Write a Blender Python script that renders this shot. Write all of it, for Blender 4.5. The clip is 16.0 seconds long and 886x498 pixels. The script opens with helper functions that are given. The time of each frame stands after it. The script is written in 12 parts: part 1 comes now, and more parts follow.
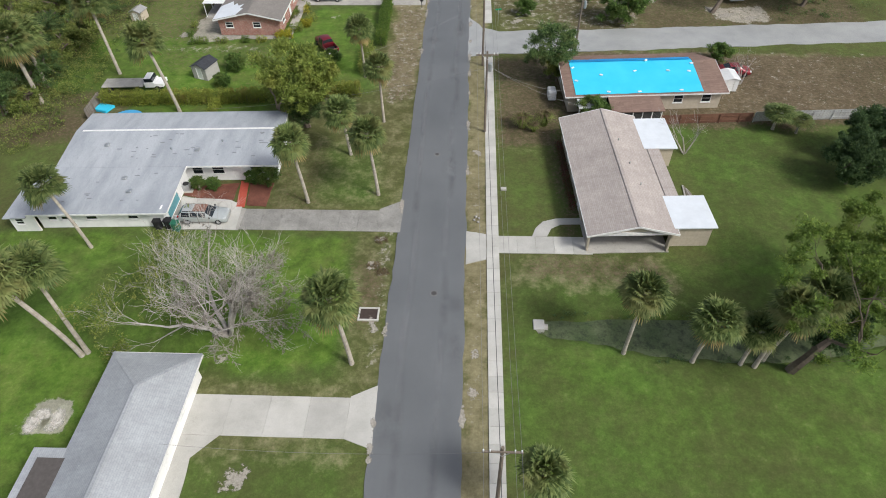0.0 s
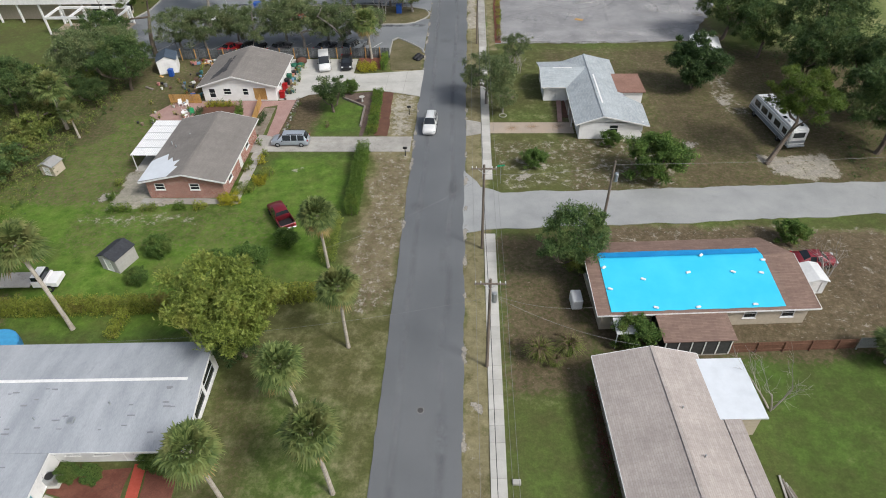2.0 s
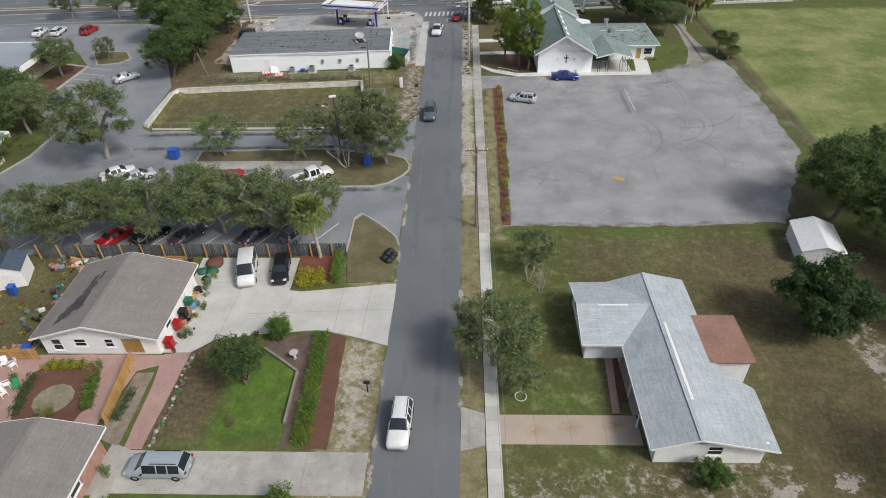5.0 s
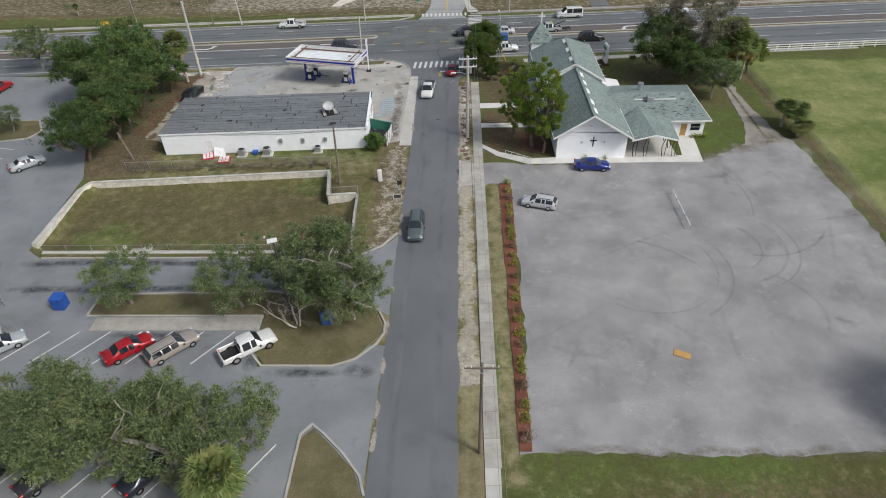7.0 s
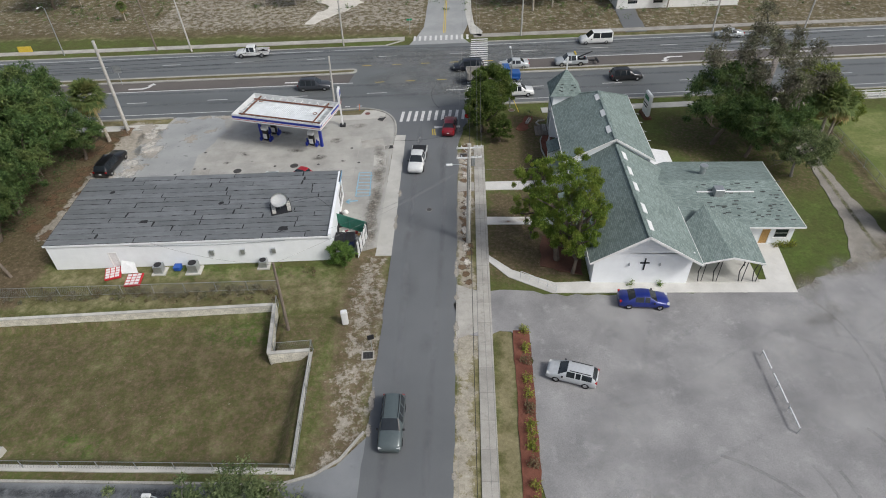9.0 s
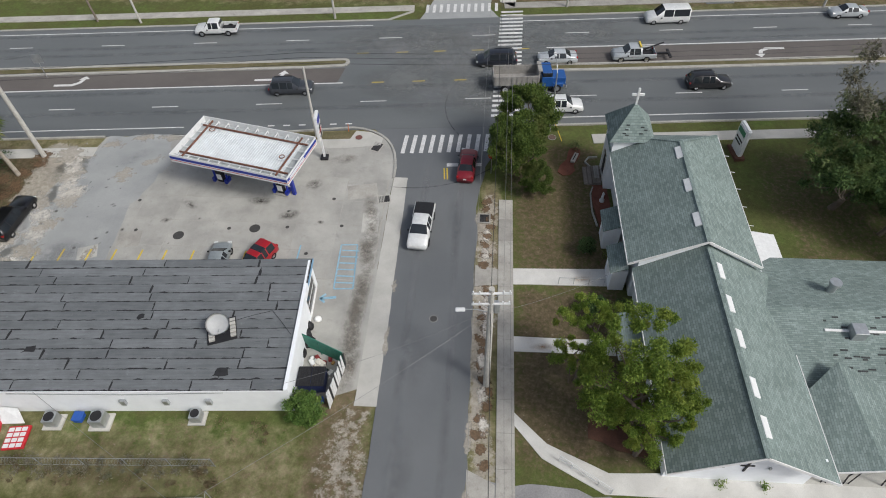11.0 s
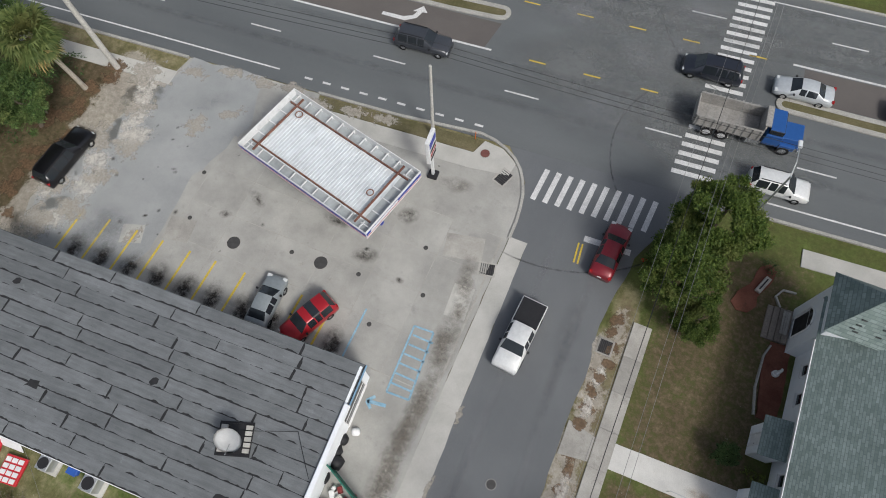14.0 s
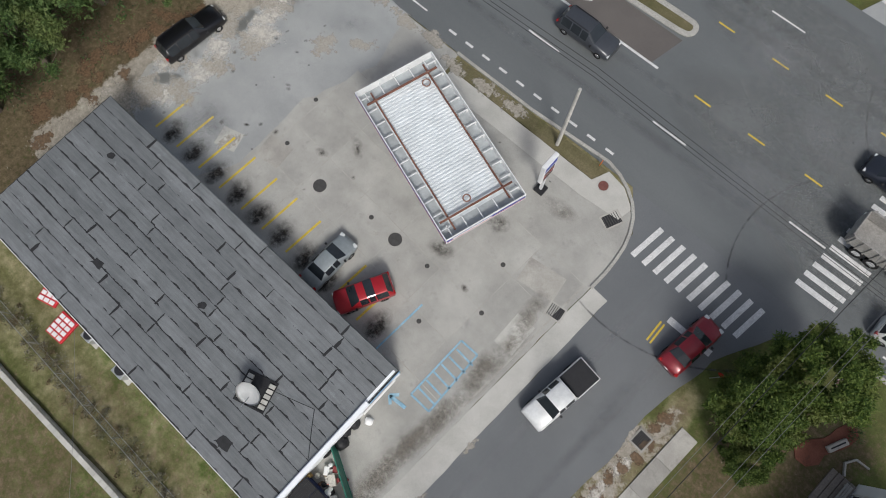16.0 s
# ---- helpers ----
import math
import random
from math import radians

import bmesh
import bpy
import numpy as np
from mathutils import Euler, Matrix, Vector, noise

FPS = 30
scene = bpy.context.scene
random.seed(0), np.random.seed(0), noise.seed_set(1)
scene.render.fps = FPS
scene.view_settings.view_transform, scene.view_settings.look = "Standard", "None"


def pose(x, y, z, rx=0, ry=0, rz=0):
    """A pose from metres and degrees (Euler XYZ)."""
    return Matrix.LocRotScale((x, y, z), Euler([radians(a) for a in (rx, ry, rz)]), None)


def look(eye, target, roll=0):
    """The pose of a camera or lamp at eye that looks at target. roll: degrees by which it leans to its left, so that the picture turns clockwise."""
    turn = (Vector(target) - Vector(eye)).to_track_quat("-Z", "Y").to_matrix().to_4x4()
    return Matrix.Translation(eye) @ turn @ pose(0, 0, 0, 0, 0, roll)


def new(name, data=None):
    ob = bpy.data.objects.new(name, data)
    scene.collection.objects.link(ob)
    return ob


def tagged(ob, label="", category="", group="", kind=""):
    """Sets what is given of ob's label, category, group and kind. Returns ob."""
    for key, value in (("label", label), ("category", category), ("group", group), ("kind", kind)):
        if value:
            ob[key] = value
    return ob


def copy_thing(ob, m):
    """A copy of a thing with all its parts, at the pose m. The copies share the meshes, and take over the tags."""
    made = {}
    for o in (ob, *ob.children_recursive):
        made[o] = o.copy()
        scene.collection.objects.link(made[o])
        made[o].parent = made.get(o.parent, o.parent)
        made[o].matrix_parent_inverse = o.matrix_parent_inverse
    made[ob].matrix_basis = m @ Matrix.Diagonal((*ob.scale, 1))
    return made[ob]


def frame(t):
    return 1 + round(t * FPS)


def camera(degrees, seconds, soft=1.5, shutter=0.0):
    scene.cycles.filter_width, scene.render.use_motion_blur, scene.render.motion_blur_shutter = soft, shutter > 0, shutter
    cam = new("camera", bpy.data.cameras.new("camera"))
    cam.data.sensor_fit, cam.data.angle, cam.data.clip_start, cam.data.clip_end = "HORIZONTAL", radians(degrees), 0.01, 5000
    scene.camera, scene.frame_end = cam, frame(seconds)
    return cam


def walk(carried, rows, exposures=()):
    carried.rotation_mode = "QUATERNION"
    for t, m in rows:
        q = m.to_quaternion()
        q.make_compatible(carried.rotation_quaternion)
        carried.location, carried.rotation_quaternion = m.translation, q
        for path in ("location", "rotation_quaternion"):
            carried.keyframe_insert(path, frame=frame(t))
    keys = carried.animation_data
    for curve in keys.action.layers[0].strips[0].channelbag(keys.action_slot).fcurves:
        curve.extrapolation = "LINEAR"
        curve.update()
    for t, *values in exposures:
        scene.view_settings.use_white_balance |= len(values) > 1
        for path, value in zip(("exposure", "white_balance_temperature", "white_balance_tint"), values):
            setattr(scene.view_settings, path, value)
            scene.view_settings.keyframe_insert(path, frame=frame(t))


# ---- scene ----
cam = camera(71.3, 16.0, soft=1.0)
METRES, EYE, TILT, LEAN, TURN = 200.0, 44.2, 0.0, 0.0, 3.45
ROWS = [
    (0.0, 0.0, 0.0, 0.0, -1.13, -45.73, 1.1),
    (0.5, 0.0019, 0.0363, -0.0008, -1.32, -44.35, 1.11),
    (1.0, 0.0036, 0.0708, -0.0015, -1.42, -43.13, 1.11),
    (1.5, 0.0059, 0.1072, -0.0022, -1.42, -41.96, 1.15),
    (2.0, 0.0078, 0.1437, -0.0029, -1.58, -41.01, 1.16),
    (2.5, 0.0103, 0.1804, -0.0032, -1.65, -40.24, 1.19),
    (3.0, 0.0123, 0.2174, -0.0036, -1.69, -39.54, 1.23),
    (3.5, 0.0146, 0.2526, -0.004, -1.81, -38.99, 1.16),
    (4.0, 0.0167, 0.29, -0.0045, -1.86, -38.5, 1.2),
    (4.5, 0.0198, 0.3274, -0.0053, -1.89, -38.03, 1.24),
    (5.0, 0.0221, 0.365, -0.0054, -1.95, -37.69, 1.27),
    (7.5, 0.0335, 0.5586, -0.004, -2.28, -38.18, 1.14),
    (8.0, 0.036, 0.5958, -0.0043, -2.29, -38.64, 1.1),
    (8.5, 0.0398, 0.6349, -0.0047, -2.07, -39.33, 1.17),
    (9.0, 0.0424, 0.6733, -0.005, -2.0, -40.36, 1.18),
    (11.5, 0.0516, 0.8458, -0.0056, 2.41, -52.36, 1.42),
    (12.0, 0.0505, 0.8714, -0.0053, 5.2, -55.57, 1.44),
    (12.5, 0.0486, 0.8938, -0.0048, 8.43, -58.44, 1.53),
    (13.0, 0.0443, 0.9154, -0.0038, 12.08, -61.44, 1.49),
    (13.5, 0.0396, 0.9345, -0.0035, 16.05, -64.16, 1.55),
    (14.0, 0.0344, 0.9512, -0.0028, 20.36, -66.65, 1.66),
    (14.5, 0.0284, 0.965, -0.0024, 24.8, -68.92, 1.7),
    (15.0, 0.0222, 0.9762, -0.0021, 30.1, -71.2, 1.75),
    (15.5, 0.0163, 0.9842, -0.0017, 36.04, -73.55, 1.8),
    (16.0, 0.0115, 0.9897, -0.0014, 42.47, -75.97, 1.89),
]
walk(cam, [(t, pose(0, 0, EYE, TILT, LEAN, TURN) @ pose(METRES * x, METRES * y, METRES * z, 90 + pitch, roll, yaw)) for t, x, y, z, yaw, pitch, roll in ROWS],
     [(0.0, 0.18), (3.0, 0.08), (5.0, 0.03), (8.5, -0.12), (12.5, -0.12), (14.5, -0.16), (16.0, -0.17)])

# ---- light: hazy winter sun in the south-east under thin cloud ----
SUN_EL, SUN_AZ = radians(46), radians(122)     # azimuth clockwise from north
world = bpy.data.worlds.new("sky")
scene.world = world
world.use_nodes = True
wn = world.node_tree.nodes
wl = world.node_tree.links
sky = wn.new("ShaderNodeTexSky")
sky.sky_type = 'NISHITA'
sky.sun_disc = False
sky.sun_elevation, sky.sun_rotation = SUN_EL, SUN_AZ
sky.air_density, sky.dust_density, sky.ozone_density = 1.0, 4.0, 1.0
pale = wn.new("ShaderNodeHueSaturation")
pale.inputs["Saturation"].default_value = 0.66
wl.new(sky.outputs[0], pale.inputs["Color"])
wl.new(pale.outputs[0], wn["Background"].inputs["Color"])
wn["Background"].inputs["Strength"].default_value = 0.128
sun = new("sun", bpy.data.lights.new("sun", 'SUN'))
sun.data.energy, sun.data.angle, sun.data.color = 2.25, radians(13), (0.99, 0.988, 0.968)
sun.matrix_world = look((60 * math.sin(SUN_AZ) * math.cos(SUN_EL), 60 * math.cos(SUN_AZ) * math.cos(SUN_EL), 60 * math.sin(SUN_EL)), (0, 0, 0))

# ---- materials ----
def nodes_of(name, rough=0.8, metal=0.0, spec=0.3):
    m = bpy.data.materials.new(name)
    m.use_nodes = True
    n, l = m.node_tree.nodes, m.node_tree.links
    b = n["Principled BSDF"]
    b.inputs["Roughness"].default_value = rough
    b.inputs["Metallic"].default_value = metal
    b.inputs["Specular IOR Level"].default_value = spec
    return m, n, l, b


def tex_noise(n, l, vec, scale, detail=4.0, rough=0.55):
    t = n.new("ShaderNodeTexNoise")
    t.inputs["Scale"].default_value, t.inputs["Detail"].default_value, t.inputs["Roughness"].default_value = scale, detail, rough
    if vec is not None:
        l.new(vec, t.inputs["Vector"])
    return t.outputs["Fac"]


def ramp(n, l, fac, stops):
    r = n.new("ShaderNodeValToRGB")
    e = r.color_ramp.elements
    while len(e) < len(stops):
        e.new(0.5)
    for k, (p, c) in enumerate(stops):
        e[k].position = p
        e[k].color = (c, c, c, 1) if isinstance(c, (int, float)) else (*c, 1)
    l.new(fac, r.inputs["Fac"])
    return r.outputs["Color"]


def mixc(n, l, fac, a, b, kind='MIX'):
    x = n.new("ShaderNodeMix")
    x.data_type, x.blend_type = 'RGBA', kind
    for sock, v in ((x.inputs["Factor"], fac), (x.inputs["A"], a), (x.inputs["B"], b)):
        if isinstance(v, (int, float)):
            sock.default_value = v
        elif isinstance(v, tuple):
            sock.default_value = (*v, 1)
        else:
            l.new(v, sock)
    return x.outputs["Result"]


def calc(n, l, op, a, b=0.0):
    x = n.new("ShaderNodeMath")
    x.operation = op
    for k, v in enumerate((a, b)):
        if isinstance(v, (int, float)):
            x.inputs[k].default_value = v
        else:
            l.new(v, x.inputs[k])
    return x.outputs[0]


def relief(n, l, b, height, strength=0.3, dist=0.02):
    x = n.new("ShaderNodeBump")
    x.inputs["Strength"].default_value, x.inputs["Distance"].default_value = strength, dist
    l.new(height, x.inputs["Height"])
    l.new(x.outputs[0], b.inputs["Normal"])


def where(n, world_space=False):
    if world_space:
        return n.new("ShaderNodeNewGeometry").outputs["Position"]
    return n.new("ShaderNodeTexCoord").outputs["Object"]


def scaled(n, l, vec, s):
    x = n.new("ShaderNodeMapping")
    x.inputs["Scale"].default_value = s
    l.new(vec, x.inputs["Vector"])
    return x.outputs[0]


def surf(name, c1, c2, big=0.25, fine=9.0, rough=0.85, stain=None, amount=0.5, bump=0.25, metal=0.0, spec=0.3, vary=0.0, world_space=True, stretch=None, grit=1.0):
    """Two tones in large blotches, fine grain over them, an optional stain, an optional shift of value from piece to piece."""
    m, n, l, b = nodes_of(name, rough, metal, spec)
    v = where(n, world_space)
    if stretch:
        v = scaled(n, l, v, stretch)
    f1 = tex_noise(n, l, v, big, 5, 0.6)
    f2 = tex_noise(n, l, v, fine, 3, 0.7)
    col = mixc(n, l, ramp(n, l, f1, [(0.35, 0.0), (0.65, 1.0)]), c1, c2)
    if stain:
        f3 = tex_noise(n, l, v, big * 3.1, 6, 0.7)
        col = mixc(n, l, ramp(n, l, f3, [(1.0 - amount * 0.9, 0.0), (min(1.0, 1.0 - amount * 0.9 + 0.2), 0.75)]), col, stain)
    col = mixc(n, l, 1.0, col, ramp(n, l, f2, [(0.25, 1 - 0.28 * grit), (0.75, 1 + 0.2 * grit)]), 'MULTIPLY')
    if vary:
        o = n.new("ShaderNodeObjectInfo")
        col = mixc(n, l, 1.0, col, ramp(n, l, o.outputs["Random"], [(0.0, 1.0 - vary), (1.0, 1.0 + vary)]), 'MULTIPLY')
    l.new(col, b.inputs["Base Color"])
    if bump:
        relief(n, l, b, f2, bump)
    return m


def shingle(name, c1, c2, along='y', w=0.9, h=0.16, stain=None):
    """Asphalt shingles in courses that run along the ridge."""
    m, n, l, b = nodes_of(name, 0.9, 0, 0.2)
    v = where(n)
    sep = n.new("ShaderNodeSeparateXYZ")
    l.new(v, sep.inputs[0])
    com = n.new("ShaderNodeCombineXYZ")
    first, second = (1, 0) if along == 'y' else (0, 1)
    l.new(sep.outputs[first], com.inputs[0])
    l.new(sep.outputs[second], com.inputs[1])
    t = n.new("ShaderNodeTexBrick")
    t.inputs["Scale"].default_value = 1.0
    t.inputs["Brick Width"].default_value, t.inputs["Row Height"].default_value = w, h
    t.inputs["Mortar Size"].default_value, t.inputs["Mortar Smooth"].default_value = 0.018, 0.3
    t.inputs["Color1"].default_value, t.inputs["Color2"].default_value = (*c1, 1), (*c2, 1)
    t.inputs["Mortar"].default_value = (*[k * 0.9 for k in c1], 1)
    l.new(com.outputs[0], t.inputs["Vector"])
    g = tex_noise(n, l, v, 0.35, 5, 0.65)
    col = mixc(n, l, 1.0, t.outputs["Color"], ramp(n, l, g, [(0.3, 0.88), (0.7, 1.09)]), 'MULTIPLY')
    col = mixc(n, l, 1.0, col, ramp(n, l, tex_noise(n, l, v, 4.5, 4, 0.7), [(0.3, 0.9), (0.7, 1.09)]), 'MULTIPLY')
    streak = tex_noise(n, l, scaled(n, l, v, (0.3, 1.6, 1) if along == 'y' else (1.6, 0.3, 1)), 1.0, 5, 0.7)
    col = mixc(n, l, 1.0, col, ramp(n, l, streak, [(0.3, 0.92), (0.7, 1.06)]), 'MULTIPLY')
    if stain:
        col = mixc(n, l, ramp(n, l, tex_noise(n, l, v, 0.5, 6, 0.7), [(0.55, 0.0), (0.72, 0.7)]), col, stain)
    l.new(col, b.inputs["Base Color"])
    relief(n, l, b, t.outputs["Fac"], -0.06, 0.01)
    return m


def masonry(name, c1, c2, mortar, w=0.22, h=0.075):
    m, n, l, b = nodes_of(name, 0.9)
    v = where(n)
    sep = n.new("ShaderNodeSeparateXYZ")
    l.new(v, sep.inputs[0])
    com = n.new("ShaderNodeCombineXYZ")
    l.new(calc(n, l, 'ADD', sep.outputs[0], sep.outputs[1]), com.inputs[0])
    l.new(sep.outputs[2], com.inputs[1])
    t = n.new("ShaderNodeTexBrick")
    t.inputs["Scale"].default_value = 1.0
    t.inputs["Brick Width"].default_value, t.inputs["Row Height"].default_value, t.inputs["Mortar Size"].default_value = w, h, 0.008
    t.inputs["Color1"].default_value, t.inputs["Color2"].default_value, t.inputs["Mortar"].default_value = (*c1, 1), (*c2, 1), (*mortar, 1)
    l.new(com.outputs[0], t.inputs["Vector"])
    col = mixc(n, l, 1.0, t.outputs["Color"], ramp(n, l, tex_noise(n, l, v, 1.3, 5, 0.6), [(0.3, 0.75), (0.7, 1.15)]), 'MULTIPLY')
    l.new(col, b.inputs["Base Color"])
    relief(n, l, b, t.outputs["Fac"], -0.4, 0.01)
    return m


def leafy(name, dark, light, warm=None, rough=0.6, cut=0.0, grain=8.0):
    """Leaves that vary one by one, let some light through, and shift in tone over the crown; cut: how far sprays are broken into leaflets."""
    m, n, l, b = nodes_of(name, rough, 0, 0.25)
    g = n.new("ShaderNodeNewGeometry")
    col = mixc(n, l, g.outputs["Random Per Island"], dark, light)
    if warm:
        col = mixc(n, l, ramp(n, l, tex_noise(n, l, g.outputs["Position"], 0.45, 3), [(0.5, 0.0), (0.68, 0.75)]), col, warm)
    o = n.new("ShaderNodeObjectInfo")
    col = mixc(n, l, 1.0, col, ramp(n, l, o.outputs["Random"], [(0, 0.84), (1, 1.16)]), 'MULTIPLY')
    l.new(col, b.inputs["Base Color"])
    tr = n.new("ShaderNodeBsdfTranslucent")
    l.new(col, tr.inputs["Color"])
    mx = n.new("ShaderNodeMixShader")
    mx.inputs[0].default_value = 0.36
    l.new(b.outputs[0], mx.inputs[1])
    l.new(tr.outputs[0], mx.inputs[2])
    out = mx.outputs[0]
    if cut:
        gap = n.new("ShaderNodeBsdfTransparent")
        hole = n.new("ShaderNodeMixShader")
        l.new(ramp(n, l, tex_noise(n, l, g.outputs["Position"], grain, 2, 0.6), [(cut - 0.02, 0.0), (cut + 0.02, 1.0)]), hole.inputs[0])
        l.new(gap.outputs[0], hole.inputs[1])
        l.new(out, hole.inputs[2])
        out = hole.outputs[0]
    l.new(out, n["Material Output"].inputs["Surface"])
    return m


def plain(name, c, rough=0.5, metal=0.0, spec=0.5, grime=0.12, scale=3.0):
    m, n, l, b = nodes_of(name, rough, metal, spec)
    f = tex_noise(n, l, where(n), scale, 5, 0.65)
    l.new(mixc(n, l, 1.0, c, ramp(n, l, f, [(0.3, 1.0 - grime), (0.7, 1.0 + grime * 0.6)]), 'MULTIPLY'), b.inputs["Base Color"])
    l.new(ramp(n, l, f, [(0.3, min(1, rough * 1.2)), (0.7, rough * 0.85)]), b.inputs["Roughness"])
    return m


def car_paint(name, c):
    m, n, l, b = nodes_of(name, 0.28, 0.15, 0.5)
    f = tex_noise(n, l, where(n), 4.0, 4)
    l.new(mixc(n, l, 1.0, c, ramp(n, l, f, [(0.3, 0.9), (0.7, 1.06)]), 'MULTIPLY'), b.inputs["Base Color"])
    b.inputs["Coat Weight"].default_value, b.inputs["Coat Roughness"].default_value = 0.3, 0.12
    return m


WHITE = plain("white_paint", (0.82, 0.82, 0.81), 0.6, 0, 0.3, 0.08, 1.2)
BRIGHT_WHITE = plain("fresh_white_paint", (0.86, 0.885, 0.905), 0.6, 0, 0.3, 0.05, 1.0)
TRIM = plain("white_trim", (0.78, 0.78, 0.77), 0.5)
GLASSY = plain("window_glass", (0.02, 0.025, 0.03), 0.08, 0, 0.6, 0.2, 2)
ASPHALT = surf("asphalt", (0.125, 0.133, 0.139), (0.152, 0.160, 0.166), 0.12, 22, 0.6, (0.110, 0.117, 0.123), 0.42, 0.12, spec=0.5, grit=0.6)
ASPHALT_HW = surf("highway_asphalt", (0.116, 0.125, 0.127), (0.146, 0.156, 0.157), 0.1, 22, 0.55, (0.098, 0.106, 0.108), 0.42, 0.1, spec=0.55, stretch=(0.35, 1.6, 1), grit=0.6)
ASPHALT_BROWN = surf("turn_lane_asphalt", (0.115, 0.104, 0.098), (0.138, 0.125, 0.117), 0.2, 22, 0.9, None, 0.4, 0.12, grit=0.6)
ASPHALT_PALE = surf("pale_asphalt", (0.285, 0.295, 0.293), (0.355, 0.363, 0.358), 0.25, 20, 0.7, (0.245, 0.253, 0.252), 0.45, 0.12, spec=0.5, grit=0.6)
LOT = surf("lot_asphalt", (0.178, 0.190, 0.200), (0.245, 0.257, 0.268), 0.15, 20, 0.6, (0.112, 0.120, 0.128), 0.47, 0.12, spec=0.5, grit=0.6)
GRAVEL = surf("shell_gravel", (0.205, 0.203, 0.206), (0.315, 0.311, 0.311), 0.2, 9, 0.75, (0.40, 0.397, 0.392), 0.5, 0.3, spec=0.5, grit=0.75)
CONCRETE = surf("concrete", (0.42, 0.412, 0.38), (0.52, 0.51, 0.475), 0.4, 18, 0.9, (0.34, 0.325, 0.29), 0.45, 0.08, vary=0.1, grit=0.45)
CONCRETE_WHITE = surf("white_concrete", (0.56, 0.55, 0.52), (0.66, 0.65, 0.615), 0.5, 18, 0.9, (0.50, 0.44, 0.36), 0.44, 0.08, grit=0.4)
CONCRETE_OLD = surf("weathered_concrete", (0.31, 0.297, 0.27), (0.42, 0.405, 0.37), 0.5, 16, 0.92, (0.2, 0.19, 0.172), 0.5, 0.1, vary=0.13, grit=0.55)
CONCRETE_GAS = surf("forecourt_concrete", (0.315, 0.310, 0.288), (0.43, 0.422, 0.392), 0.3, 18, 0.9, (0.25, 0.247, 0.235), 0.47, 0.08, vary=0.035, grit=0.4)
CONCRETE_RUST = surf("rust_stained_concrete", (0.36, 0.31, 0.26), (0.42, 0.34, 0.265), 0.35, 16, 0.9, (0.30, 0.27, 0.23), 0.45, 0.08, vary=0.06, grit=0.5)
BLOCK = masonry("block_wall", (0.74, 0.71, 0.62), (0.64, 0.61, 0.53), (0.34, 0.33, 0.30), 0.4, 0.2)
KERB = surf("kerb_concrete", (0.34, 0.332, 0.305), (0.43, 0.42, 0.385), 0.6, 8, 0.9, (0.25, 0.245, 0.23), 0.45, 0.15)
LINE_WHITE = surf("road_paint_white", (0.58, 0.58, 0.57), (0.70, 0.70, 0.69), 1.5, 12, 0.7, (0.3, 0.3, 0.3), 0.4, 0.05)
LINE_YELLOW = surf("road_paint_yellow", (0.58, 0.42, 0.05), (0.68, 0.50, 0.08), 1.5, 12, 0.7, (0.3, 0.24, 0.12), 0.4, 0.05)
LINE_BLUE = surf("road_paint_blue", (0.22, 0.42, 0.56), (0.30, 0.46, 0.56), 1.5, 6, 0.7, (0.38, 0.42, 0.43), 0.5, 0.05)
TAR = plain("tar", (0.03, 0.03, 0.032), 0.75, 0, 0.3)
MULCH = surf("red_mulch", (0.135, 0.05, 0.034), (0.20, 0.082, 0.056), 0.8, 14, 0.95, (0.1, 0.055, 0.04), 0.5, 0.6)
BROWN_MULCH = surf("brown_mulch", (0.11, 0.055, 0.04), (0.15, 0.075, 0.05), 0.8, 14, 0.95, None, 0.4, 0.6)
PAVER_FLAT = surf("brick_paving", (0.34, 0.215, 0.19), (0.41, 0.27, 0.24), 0.5, 9, 0.92, (0.27, 0.2, 0.18), 0.45, 0.3)
RED_PATH = plain("red_painted_path", (0.42, 0.075, 0.045), 0.8)
BRICK = masonry("red_brick", (0.38, 0.165, 0.12), (0.30, 0.125, 0.095), (0.52, 0.45, 0.40))
TAN_WALL = plain("tan_stucco", (0.50, 0.44, 0.35), 0.85, 0, 0.2, 0.12)
WOOD_FENCE = surf("weathered_fence", (0.19, 0.165, 0.14), (0.26, 0.23, 0.2), 0.6, 8, 0.9, None, 0, 0.3, vary=0.2)
FENCE_DARK = surf("dark_slatted_fence", (0.085, 0.095, 0.098), (0.135, 0.145, 0.148), 0.6, 8, 0.85, None, 0, 0.3, vary=0.25)
WOOD_NEW = surf("amber_fence_wood", (0.42, 0.24, 0.08), (0.5, 0.31, 0.12), 0.7, 9, 0.85, None, 0, 0.2, vary=0.15)
WOOD_POLE = surf("pole_wood", (0.16, 0.13, 0.105), (0.22, 0.185, 0.15), 0.9, 9, 0.9, None, 0, 0.3, stretch=(1, 1, 0.15))
POLE_GREY = surf("concrete_pole", (0.42, 0.41, 0.38), (0.5, 0.49, 0.46), 0.5, 8, 0.85, None, 0, 0.1)
BARK = surf("bark", (0.12, 0.095, 0.075), (0.19, 0.155, 0.125), 0.8, 7, 0.95, None, 0, 0.6)
PALM_BARK = surf("palm_bark", (0.33, 0.295, 0.245), (0.45, 0.41, 0.35), 0.8, 7, 0.95, None, 0, 0.5, stretch=(1, 1, 3))
BARE_BARK = surf("bare_bark", (0.36, 0.33, 0.305), (0.48, 0.445, 0.415), 0.8, 7, 0.95, None, 0, 0.4)
METAL = plain("galvanised_metal", (0.48, 0.5, 0.51), 0.4, 0.7, 0.5, 0.15)
